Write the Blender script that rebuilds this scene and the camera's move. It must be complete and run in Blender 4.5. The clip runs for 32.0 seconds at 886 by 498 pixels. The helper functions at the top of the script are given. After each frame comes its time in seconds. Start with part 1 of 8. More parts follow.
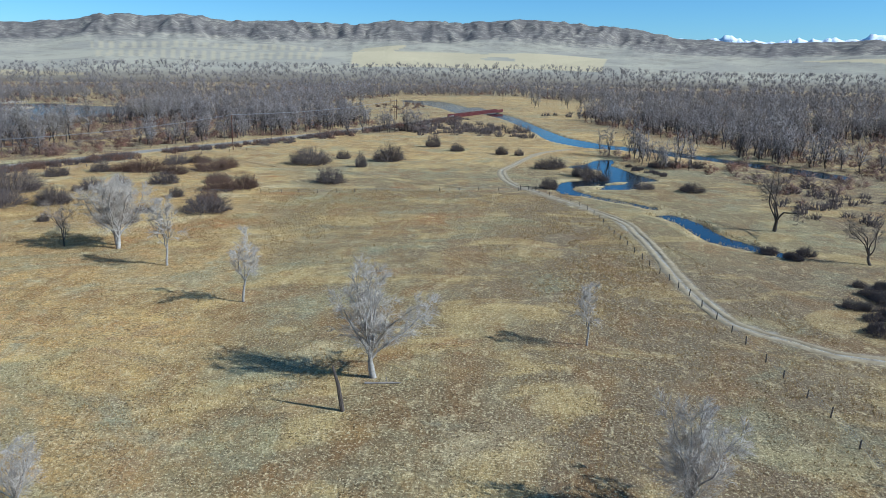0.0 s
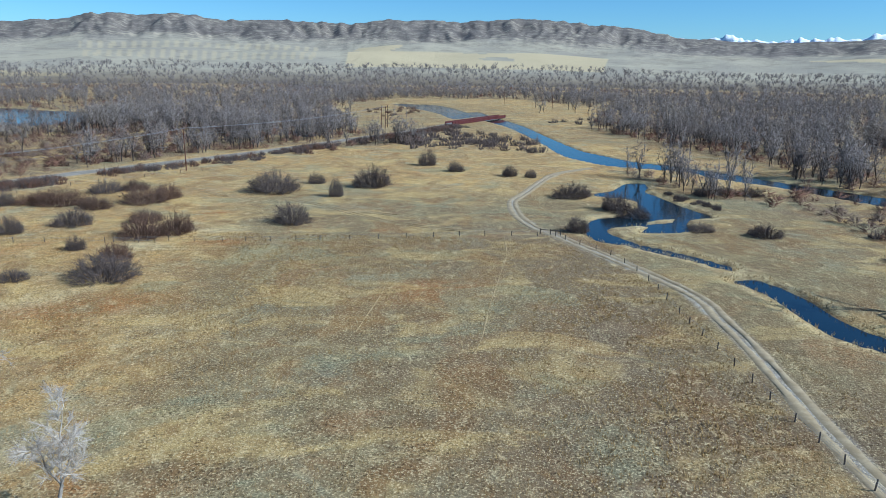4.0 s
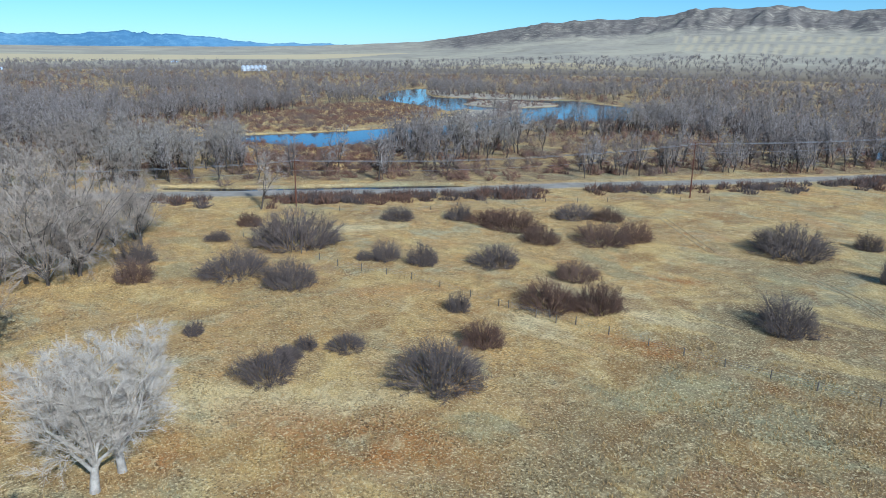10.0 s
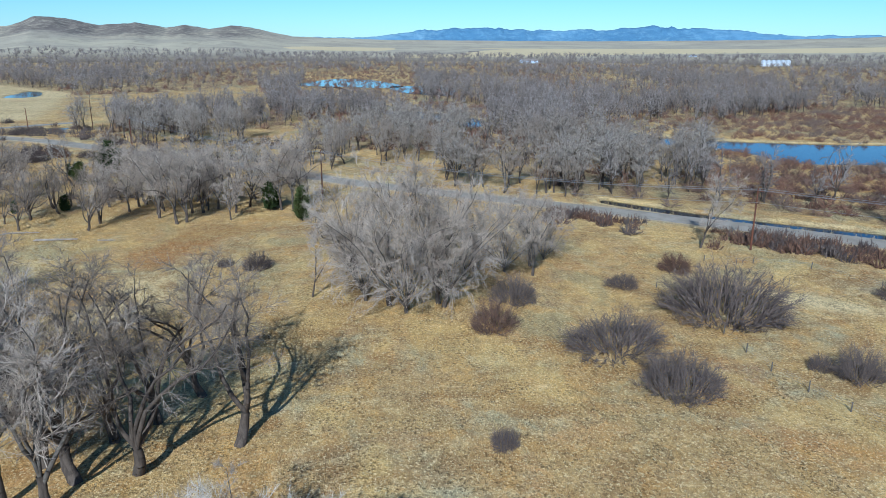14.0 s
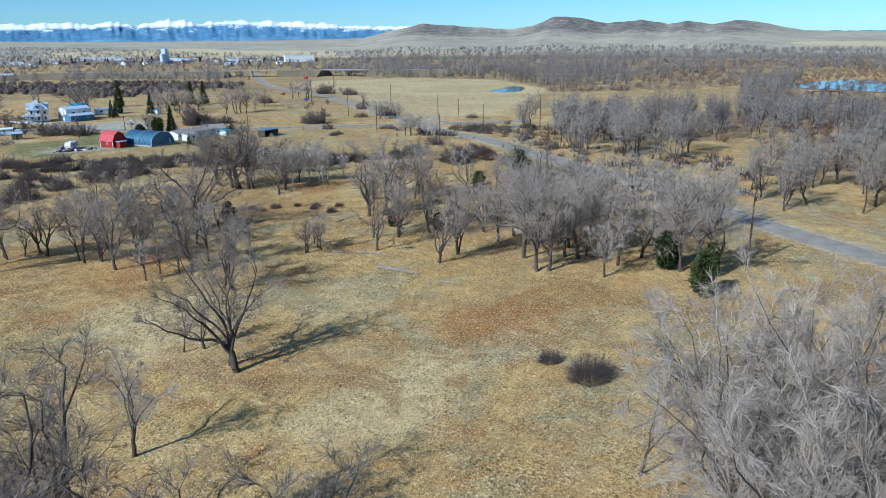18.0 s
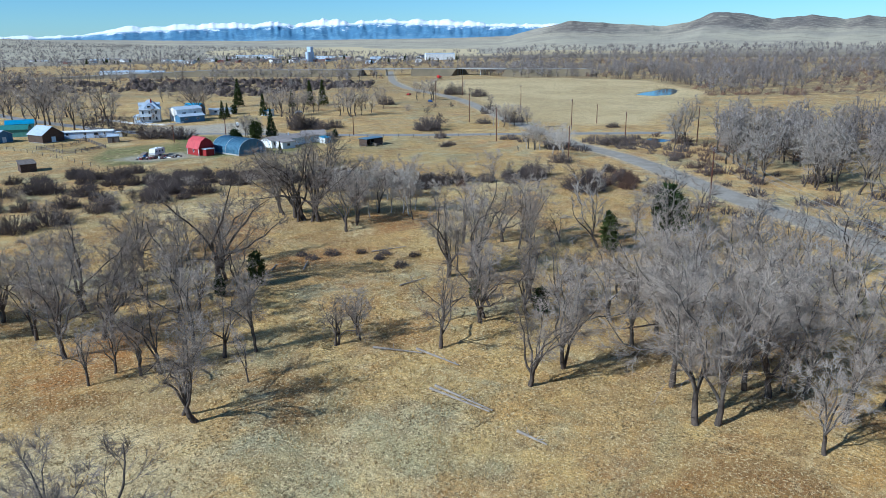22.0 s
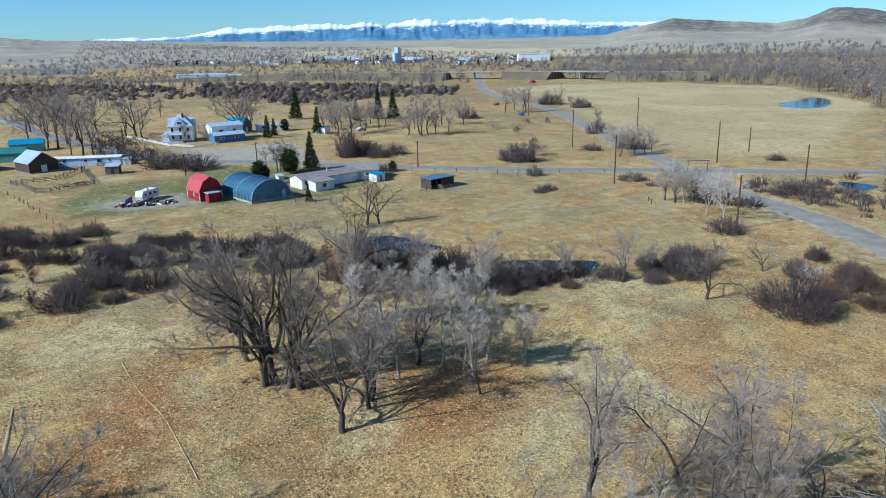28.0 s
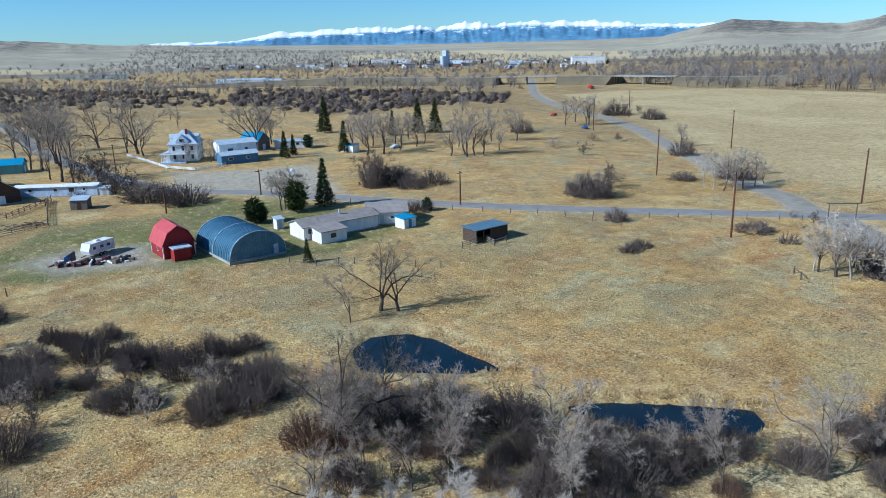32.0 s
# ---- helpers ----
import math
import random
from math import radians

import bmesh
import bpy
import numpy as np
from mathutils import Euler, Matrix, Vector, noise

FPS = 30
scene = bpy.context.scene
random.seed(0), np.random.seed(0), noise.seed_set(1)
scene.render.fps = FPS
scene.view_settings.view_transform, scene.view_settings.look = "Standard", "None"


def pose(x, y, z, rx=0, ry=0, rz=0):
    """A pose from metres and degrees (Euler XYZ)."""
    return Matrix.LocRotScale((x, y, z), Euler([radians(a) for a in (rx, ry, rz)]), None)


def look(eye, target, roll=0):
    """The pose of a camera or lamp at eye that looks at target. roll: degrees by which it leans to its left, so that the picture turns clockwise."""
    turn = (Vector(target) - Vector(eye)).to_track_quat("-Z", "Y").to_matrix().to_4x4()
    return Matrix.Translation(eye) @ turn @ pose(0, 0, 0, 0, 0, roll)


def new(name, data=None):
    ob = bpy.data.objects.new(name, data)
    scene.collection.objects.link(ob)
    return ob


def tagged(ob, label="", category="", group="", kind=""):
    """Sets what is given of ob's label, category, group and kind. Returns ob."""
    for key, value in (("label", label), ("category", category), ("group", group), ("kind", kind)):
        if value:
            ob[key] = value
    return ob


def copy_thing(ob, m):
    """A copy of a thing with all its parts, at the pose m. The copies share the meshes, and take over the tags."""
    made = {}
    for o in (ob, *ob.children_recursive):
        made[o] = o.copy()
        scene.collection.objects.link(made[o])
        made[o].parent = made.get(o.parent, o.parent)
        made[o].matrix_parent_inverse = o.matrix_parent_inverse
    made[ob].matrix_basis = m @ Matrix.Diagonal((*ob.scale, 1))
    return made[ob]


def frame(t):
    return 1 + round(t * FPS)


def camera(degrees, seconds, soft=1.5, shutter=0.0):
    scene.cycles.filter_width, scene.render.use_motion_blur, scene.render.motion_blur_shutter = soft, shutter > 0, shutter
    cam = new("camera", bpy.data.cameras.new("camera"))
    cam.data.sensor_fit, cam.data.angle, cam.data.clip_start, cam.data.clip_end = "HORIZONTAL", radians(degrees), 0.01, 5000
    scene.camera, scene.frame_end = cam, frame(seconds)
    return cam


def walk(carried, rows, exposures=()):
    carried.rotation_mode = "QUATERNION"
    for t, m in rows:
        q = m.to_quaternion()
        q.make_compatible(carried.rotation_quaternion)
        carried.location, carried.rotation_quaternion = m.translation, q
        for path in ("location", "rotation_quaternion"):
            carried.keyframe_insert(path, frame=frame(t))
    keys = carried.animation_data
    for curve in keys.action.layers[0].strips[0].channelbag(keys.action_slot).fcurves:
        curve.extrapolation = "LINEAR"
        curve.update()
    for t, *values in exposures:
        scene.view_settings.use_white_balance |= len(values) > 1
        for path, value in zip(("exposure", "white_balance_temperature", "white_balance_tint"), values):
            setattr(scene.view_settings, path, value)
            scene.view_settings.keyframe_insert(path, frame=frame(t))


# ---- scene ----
cam = camera(63.6, 32.0, 0.5)
METRES, EYE, TILT, LEAN, TURN = 425.5, 40.0, 0.0, 0.0, 0.0
ROWS = [
    (0.0, 0.0, 0.0, 0.0, 0.18, -14.41, -0.7),
    (0.5, 0.0002, 0.0173, 0.0003, 0.14, -14.41, -0.71),
    (1.0, 0.0004, 0.0345, 0.0006, 0.11, -14.4, -0.69),
    (1.5, 0.0005, 0.0518, 0.0011, 0.08, -14.41, -0.7),
    (2.0, 0.0007, 0.0694, 0.0013, 0.04, -14.4, -0.68),
    (2.5, 0.0008, 0.087, 0.0017, 0.01, -14.41, -0.69),
    (3.0, 0.001, 0.1046, 0.0021, -0.0, -14.41, -0.68),
    (3.5, 0.0011, 0.1221, 0.0026, -0.02, -14.43, -0.68),
    (5.5, 0.0012, 0.191, 0.005, 0.94, -14.42, -0.74),
    (6.0, 0.0012, 0.2068, 0.0056, 3.46, -14.46, -0.72),
    (6.5, 0.0009, 0.2218, 0.0057, 7.64, -14.52, -0.77),
    (7.0, 0.0007, 0.2357, 0.0059, 11.9, -14.61, -0.79),
    (7.5, 0.0, 0.2489, 0.0061, 16.3, -14.71, -0.82),
    (8.0, -0.0011, 0.2618, 0.0058, 21.83, -14.83, -0.85),
    (8.5, -0.0027, 0.2744, 0.0055, 27.64, -14.98, -0.88),
    (9.0, -0.0051, 0.2867, 0.0052, 33.08, -15.14, -0.89),
    (9.5, -0.0082, 0.2986, 0.005, 38.51, -15.28, -0.87),
    (10.0, -0.0122, 0.3102, 0.0045, 44.05, -15.39, -0.79),
    (10.5, -0.0174, 0.3216, 0.0042, 49.8, -15.53, -0.73),
    (11.0, -0.0236, 0.3325, 0.0038, 55.53, -15.64, -0.65),
    (11.5, -0.0309, 0.343, 0.0035, 61.24, -15.77, -0.57),
    (12.0, -0.0395, 0.3529, 0.0033, 66.77, -15.88, -0.49),
    (12.5, -0.0498, 0.3623, 0.0031, 71.8, -15.98, -0.46),
    (13.0, -0.0612, 0.371, 0.0027, 76.63, -16.04, -0.37),
    (13.5, -0.0737, 0.3791, 0.0025, 79.69, -16.09, -0.29),
    (15.5, -0.1326, 0.4006, 0.0023, 96.52, -16.28, 0.11),
    (16.0, -0.1484, 0.4031, 0.0022, 101.09, -16.28, 0.22),
    (16.5, -0.1643, 0.4044, 0.0022, 106.1, -16.31, 0.32),
    (17.0, -0.1802, 0.4047, 0.0021, 111.13, -16.32, 0.46),
    (17.5, -0.196, 0.4037, 0.0019, 115.98, -16.32, 0.52),
    (18.0, -0.2116, 0.4015, 0.0015, 120.5, -16.31, 0.61),
    (18.5, -0.227, 0.3981, 0.001, 124.91, -16.29, 0.66),
    (19.0, -0.2418, 0.3937, 0.0007, 128.9, -16.28, 0.72),
    (19.5, -0.2564, 0.3885, 0.0004, 131.43, -16.28, 0.79),
    (20.0, -0.2703, 0.3818, 0.0001, 131.46, -16.29, 0.78),
    (20.5, -0.2839, 0.3742, -0.0002, 131.49, -16.31, 0.8),
    (21.0, -0.2973, 0.3658, -0.0007, 131.52, -16.3, 0.78),
    (21.5, -0.3104, 0.3567, -0.0011, 131.66, -16.3, 0.77),
    (22.0, -0.3236, 0.3471, -0.0015, 131.79, -16.31, 0.79),
    (22.5, -0.3366, 0.3371, -0.0018, 132.15, -16.31, 0.81),
    (23.0, -0.3493, 0.3267, -0.0022, 132.64, -16.3, 0.82),
    (23.5, -0.3618, 0.3163, -0.0023, 133.6, -16.3, 0.84),
    (24.0, -0.3741, 0.3058, -0.0023, 134.48, -16.3, 0.92),
    (24.5, -0.3864, 0.295, -0.0025, 135.22, -16.28, 0.94),
    (25.0, -0.3986, 0.284, -0.0025, 136.44, -16.26, 0.99),
    (25.5, -0.4105, 0.2728, -0.0026, 137.55, -16.23, 1.03),
    (27.5, -0.4564, 0.2255, -0.0007, 138.95, -16.23, 1.09),
    (28.0, -0.4674, 0.2136, -0.0007, 138.95, -16.22, 1.13),
    (28.5, -0.4782, 0.2015, -0.0007, 139.07, -16.19, 1.14),
    (29.0, -0.4891, 0.1894, -0.0008, 140.11, -16.14, 1.2),
    (29.5, -0.4998, 0.1772, -0.0009, 141.74, -16.08, 1.24),
    (30.0, -0.5107, 0.1651, -0.001, 142.83, -16.04, 1.3),
    (30.5, -0.5211, 0.1528, -0.0011, 142.83, -16.01, 1.33),
    (31.0, -0.5314, 0.1402, -0.0015, 142.82, -15.97, 1.36),
    (31.5, -0.5414, 0.1278, -0.0016, 142.79, -15.95, 1.37),
    (32.0, -0.5514, 0.1151, -0.0019, 142.78, -15.91, 1.4),
]

walk(cam, [(t, pose(0, 0, EYE, TILT, LEAN, TURN) @ pose(METRES * x, METRES * y, METRES * z, 90 + pitch, roll, yaw)) for t, x, y, z, yaw, pitch, roll in ROWS], [(0.0, 0.16, 5020, 4), (32.0, 0.16, 5020, 4)])

# ---- sky, sun, exposure ----
SUN_EL, SUN_TO = radians(34), Vector((0.956, -0.293, 0.0))
world = bpy.data.worlds.new("sky")
scene.world = world
world.use_nodes = True
wn, wl = world.node_tree.nodes, world.node_tree.links
sky = wn.new("ShaderNodeTexSky")
sky.sky_type, sky.sun_disc = "NISHITA", False
sky.sun_elevation, sky.sun_rotation = SUN_EL, math.atan2(SUN_TO.x, SUN_TO.y)
sky.altitude, sky.air_density, sky.dust_density, sky.ozone_density = 1200, 1.0, 0.3, 2.5
tint = wn.new("ShaderNodeMix")
tint.data_type, tint.blend_type = "RGBA", "MULTIPLY"
tint.inputs[0].default_value, tint.inputs[7].default_value = 1.0, (0.70, 0.96, 1.10, 1.0)
wl.new(sky.outputs[0], tint.inputs[6])
wl.new(tint.outputs[2], wn["Background"].inputs[0])
wn["Background"].inputs[1].default_value = 0.086
sun = new("sun", bpy.data.lights.new("sun", "SUN"))
sun.data.energy, sun.data.angle, sun.data.color = 5.0, radians(0.53), (1.0, 0.95, 0.88)
sun_dir = Vector((SUN_TO.x * math.cos(SUN_EL), SUN_TO.y * math.cos(SUN_EL), math.sin(SUN_EL)))
sun.matrix_world = look((0, 0, 500), Vector((0, 0, 500)) - sun_dir)


# ---- materials ----
def srgb(r, g, b):
    return tuple((v / 255 / 12.92 if v <= 10 else ((v / 255 + 0.055) / 1.055) ** 2.4) for v in (r, g, b)) + (1.0,)


class Nodes:
    """Short hand for building a node tree."""

    def __init__(self, name):
        self.m = bpy.data.materials.new(name)
        self.m.use_nodes = True
        self.n, self.l = self.m.node_tree.nodes, self.m.node_tree.links
        self.bsdf = self.n["Principled BSDF"]
        self.pos = self.n.new("ShaderNodeTexCoord").outputs["Object"]

    def put(self, sock, value):
        if isinstance(value, bpy.types.NodeSocket):
            self.l.new(value, sock)
        else:
            sock.default_value = value

    def noise(self, scale, detail=4.0, rough=0.6, stretch=None, distort=0.0):
        v = self.pos
        if stretch:
            mp = self.n.new("ShaderNodeMapping")
            mp.inputs["Scale"].default_value = stretch
            self.l.new(v, mp.inputs[0])
            v = mp.outputs[0]
        t = self.n.new("ShaderNodeTexNoise")
        self.l.new(v, t.inputs["Vector"])
        t.inputs["Scale"].default_value, t.inputs["Detail"].default_value = scale, detail
        t.inputs["Roughness"].default_value, t.inputs["Distortion"].default_value = rough, distort
        return t.outputs["Fac"]

    def ramp(self, fac, lo, hi):
        r = self.n.new("ShaderNodeMapRange")
        r.interpolation_type = "SMOOTHSTEP"
        self.put(r.inputs[0], fac)
        r.inputs[1].default_value, r.inputs[2].default_value = lo, hi
        return r.outputs[0]

    def mix(self, fac, a, b, mode="MIX"):
        x = self.n.new("ShaderNodeMix")
        x.data_type, x.blend_type = "RGBA", mode
        self.put(x.inputs[0], fac)
        self.put(x.inputs[6], a)
        self.put(x.inputs[7], b)
        return x.outputs[2]

    def math(self, op, a, b=0.0):
        x = self.n.new("ShaderNodeMath")
        x.operation, x.use_clamp = op, op not in ("POWER",)
        self.put(x.inputs[0], a)
        self.put(x.inputs[1], b)
        return x.outputs[0]

    def attr(self, name):
        a = self.n.new("ShaderNodeAttribute")
        a.attribute_name = name
        s = self.n.new("ShaderNodeSeparateColor")
        self.l.new(a.outputs["Color"], s.inputs[0])
        return s.outputs[0], s.outputs[1], s.outputs[2], a.outputs["Alpha"]

    def random(self):
        return self.n.new("ShaderNodeObjectInfo").outputs["Random"]

    def island(self):
        return self.n.new("ShaderNodeNewGeometry").outputs["Random Per Island"]

    def bump(self, height, strength=0.4, distance=0.05):
        b = self.n.new("ShaderNodeBump")
        b.inputs["Strength"].default_value, b.inputs["Distance"].default_value = strength, distance
        self.put(b.inputs["Height"], height)
        self.l.new(b.outputs[0], self.bsdf.inputs["Normal"])

    def done(self, colour, rough=0.9, metal=0.0, spec=0.3):
        self.put(self.bsdf.inputs["Base Color"], colour)
        self.put(self.bsdf.inputs["Roughness"], rough)
        self.bsdf.inputs["Metallic"].default_value = metal
        self.bsdf.inputs["Specular IOR Level"].default_value = spec
        return self.m


def plain(name, c1, c2, scale=3.0, rough=0.85, metal=0.0, bump=0.15, fine=40.0, vary=0.25, spec=0.3, stretch=None):
    """Two colours in soft patches, fine grain, a little change from thing to thing."""
    k = Nodes(name)
    col = k.mix(k.ramp(k.noise(scale, 5, 0.6, stretch), 0.35, 0.65), c1, c2)
    grain = k.noise(fine, 3, 0.6, stretch)
    dark = tuple(v * 0.6 for v in c1[:3]) + (1,)
    col = k.mix(k.math("MULTIPLY", k.ramp(grain, 0.45, 0.75), 0.5), col, dark)
    col = k.mix(k.math("MULTIPLY", k.random(), vary), col, tuple(v * 0.55 for v in c2[:3]) + (1,))
    k.bump(grain, bump, 0.02)
    return k.done(col, rough, metal, spec)


def twiggy(name, c1, c2, c3):
    """Bark of twigs: the tone changes from twig to twig and from thing to thing."""
    k = Nodes(name)
    col = k.mix(k.island(), c1, c2)
    col = k.mix(k.math("MULTIPLY", k.random(), 0.8), col, c3)
    return k.done(col, 0.9, 0, 0.1)


M_BARK = plain("cottonwood bark", srgb(66, 57, 49), srgb(98, 86, 75), 1.2, 0.95, 0, 0.8, 9.0, 0.5, stretch=(4, 4, 0.6))
M_LIMB = plain("weathered limb bark", srgb(112, 103, 92), srgb(76, 68, 60), 1.2, 0.95, 0, 0.6, 9.0, 0.4)
M_PALE = plain("pale bark", srgb(188, 178, 164), srgb(144, 134, 121), 1.2, 0.9, 0, 0.5, 9.0, 0.3)
M_TWIG = twiggy("grey twigs", srgb(200, 185, 167), srgb(122, 109, 97), srgb(142, 127, 112))
M_TWIG_OLD = twiggy("old brown twigs", srgb(160, 145, 129), srgb(92, 81, 71), srgb(114, 101, 88))
M_TWIG_PALE = twiggy("pale twigs", srgb(216, 204, 187), srgb(150, 138, 123), srgb(182, 169, 152))
M_SHRUB = twiggy("shrub twigs", srgb(122, 107, 97), srgb(66, 57, 53), srgb(106, 95, 87))
M_SHRUB_RED = twiggy("willow twigs", srgb(128, 97, 78), srgb(74, 58, 50), srgb(106, 88, 75))
M_SHRUB_DARK = twiggy("dark brush", srgb(106, 92, 85), srgb(68, 59, 55), srgb(100, 89, 82))


def wood_tone(name, a, b, c):
    k = Nodes(name)
    col = k.mix(k.island(), a, b)
    col = k.mix(k.ramp(k.noise(0.03, 3), 0.4, 0.65), col, c)
    return k.done(col, 0.95, 0, 0.1)


M_WOODS = wood_tone("far grey woods", srgb(168, 157, 147), srgb(98, 89, 83), srgb(120, 109, 101))
M_WOODS_PALE = wood_tone("pale grove", srgb(176, 165, 150), srgb(108, 98, 89), srgb(140, 127, 113))
M_FAR_WILLOW = wood_tone("far willow", srgb(146, 108, 86), srgb(94, 72, 62), srgb(118, 102, 90))
M_NEEDLE = twiggy("conifer needles", srgb(52, 66, 36), srgb(34, 48, 26), srgb(74, 78, 40))
M_DRY_TUFT = twiggy("dry grass tufts", srgb(194, 162, 104), srgb(136, 109, 68), srgb(164, 133, 84))
M_REED = twiggy("dry reeds", srgb(206, 182, 132), srgb(160, 132, 88), srgb(184, 154, 104))


def ground_material():
    k = Nodes("dry grass and soil")
    rust, green, gravel, straw = k.attr("cover")
    bare, field, scrub, wet = k.attr("cover_far")
    big, mid, fine, grain = k.noise(0.018, 4, 0.55, None, 0.8), k.noise(0.09, 6, 0.65, None, 0.6), k.noise(0.55, 4, 0.7), k.noise(2.3, 4, 0.75)
    col = k.mix(k.ramp(big, 0.38, 0.62), srgb(216, 174, 104), srgb(198, 164, 106))
    col = k.mix(k.math("MULTIPLY", k.ramp(mid, 0.45, 0.66), 0.8), col, srgb(194, 160, 108))
    col = k.mix(k.math("MULTIPLY", k.ramp(k.noise(0.05, 6, 0.62, None, 1.2), 0.50, 0.66), 0.75), col, srgb(184, 178, 140))
    col = k.mix(k.math("MULTIPLY", k.ramp(k.noise(0.06, 6, 0.68, None, 0.7), 0.50, 0.70), 0.75), col, srgb(206, 148, 84))
    col = k.mix(k.math("MULTIPLY", k.ramp(k.noise(0.04, 6, 0.68, None, 0.9), 0.54, 0.68), 0.65), col, srgb(160, 128, 100))
    feather = k.noise(0.12, 5, 0.62, (1, 1.5, 1), 0.8)
    col = k.mix(k.math("MULTIPLY", k.ramp(feather, 0.50, 0.64), 0.7), col, srgb(208, 160, 88))
    col = k.mix(k.math("MULTIPLY", k.ramp(k.noise(0.10, 5, 0.62, (1.5, 1, 1), 0.8), 0.53, 0.68), 0.7), col, srgb(166, 146, 100))
    col = k.mix(k.math("MULTIPLY", k.ramp(k.noise(0.075, 5, 0.62, (1.3, 1, 1), 0.9), 0.56, 0.70), 0.7), col, srgb(172, 122, 68))
    edge = k.noise(0.16, 8, 0.82, None, 1.4)

    def masked(mask, width=0.8):
        return k.ramp(k.math("ADD", k.math("MULTIPLY", mask, 0.8), k.math("MULTIPLY", k.math("SUBTRACT", edge, 0.40), k.math("MULTIPLY", mask, width * 2.5))), 0.20, 0.85)

    grazed = k.mix(k.ramp(mid, 0.40, 0.62), srgb(156, 139, 99), srgb(134, 113, 80))
    grazed = k.mix(k.math("MULTIPLY", k.ramp(k.noise(0.05, 6, 0.68, None, 0.7), 0.52, 0.70), 0.7), grazed, srgb(178, 132, 84))
    grazed = k.mix(k.math("MULTIPLY", k.ramp(k.noise(0.035, 6, 0.68, None, 0.9), 0.54, 0.66), 0.7), grazed, srgb(160, 158, 128))
    col = k.mix(k.math("MULTIPLY", masked(bare, 0.5), 0.95), col, grazed)
    col = k.mix(k.math("MULTIPLY", masked(straw), 0.9), col, srgb(236, 210, 152))
    col = k.mix(k.math("MULTIPLY", masked(rust, 1.3), 0.80), col, srgb(176, 112, 52))
    col = k.mix(k.math("MULTIPLY", masked(green, 0.3), 0.92), col, k.mix(k.ramp(mid, 0.4, 0.6), srgb(100, 116, 60), srgb(138, 136, 90)))
    col = k.mix(k.math("MULTIPLY", masked(scrub), 0.85), col, k.mix(mid, srgb(112, 94, 74), srgb(146, 124, 94)))
    col = k.mix(k.math("MULTIPLY", masked(field, 0.3), 0.9), col, k.mix(k.ramp(big, 0.4, 0.6), srgb(228, 202, 148), srgb(210, 184, 132)))
    col = k.mix(k.math("MULTIPLY", masked(gravel, 0.5), 0.9), col, k.mix(fine, srgb(196, 188, 172), srgb(168, 160, 146)))
    col = k.mix(k.math("MULTIPLY", wet, 0.85), col, srgb(84, 70, 50))
    soft = k.math("SUBTRACT", 1.0, k.math("MULTIPLY", gravel, 0.7))
    col = k.mix(k.math("MULTIPLY", k.math("MULTIPLY", k.ramp(fine, 0.46, 0.70), 0.55), soft), col, srgb(112, 92, 64))
    wild = k.math("SUBTRACT", 1.0, k.math("MULTIPLY", k.math("ADD", k.math("ADD", green, field), gravel), 0.85))
    col = k.mix(k.math("MULTIPLY", k.ramp(k.noise(0.045, 5, 0.58, (1, 1.6, 1), 0.9), 0.50, 0.62), k.math("MULTIPLY", wild, 0.55)), col, srgb(228, 192, 118))
    col = k.mix(k.math("MULTIPLY", k.ramp(k.noise(0.055, 5, 0.60, (1.6, 1, 1), 0.9), 0.50, 0.64), k.math("MULTIPLY", wild, 0.6)), col, srgb(146, 104, 58))
    col = k.mix(k.math("MULTIPLY", k.ramp(k.noise(0.034, 5, 0.58, (1, 1.3, 1), 0.9), 0.54, 0.64), k.math("MULTIPLY", wild, 0.55)), col, srgb(152, 150, 114))
    lush = k.ramp(k.noise(0.16, 5, 0.7, None, 0.8), 0.36, 0.66)
    tone = k.ramp(k.noise(0.28, 5, 0.7, (1, 1.7, 1), 0.6), 0.40, 0.66)
    col = k.mix(k.math("MULTIPLY", tone, 0.38), col, srgb(140, 112, 74))
    col = k.mix(k.math("MULTIPLY", k.ramp(k.noise(0.33, 5, 0.7, (1.8, 1, 1), 0.6), 0.52, 0.70), 0.5), col, srgb(240, 212, 154))
    soft = k.math("MULTIPLY", soft, k.math("ADD", k.math("MULTIPLY", lush, 0.75), 0.25))
    col = k.mix(k.math("MULTIPLY", k.math("MULTIPLY", k.ramp(grain, 0.49, 0.59), 0.80), soft), col, srgb(76, 59, 37))
    col = k.mix(k.math("MULTIPLY", k.ramp(k.noise(6.5, 3, 0.7), 0.52, 0.64), 0.34), col, srgb(96, 76, 50))
    col = k.mix(k.math("MULTIPLY", k.ramp(k.noise(3.0, 3, 0.7), 0.53, 0.64), k.math("SUBTRACT", 0.52, k.math("MULTIPLY", green, 0.4))), col, srgb(250, 228, 172))
    k.bump(k.math("ADD", k.math("MULTIPLY", fine, 0.5), k.math("MULTIPLY", grain, 0.5)), 0.9, 0.6)
    return k.done(col, 0.97, 0, 0.1)


M_GROUND = ground_material()


def water_material():
    k = Nodes("river water")
    col = k.mix(k.ramp(k.noise(0.05, 3), 0.4, 0.7), (0.006, 0.014, 0.020, 1), (0.012, 0.022, 0.028, 1))
    k.bump(k.noise(0.9, 3, 0.5, (1, 2.2, 1)), 0.10, 0.10)
    return k.done(col, 0.07, 0, 0.28)


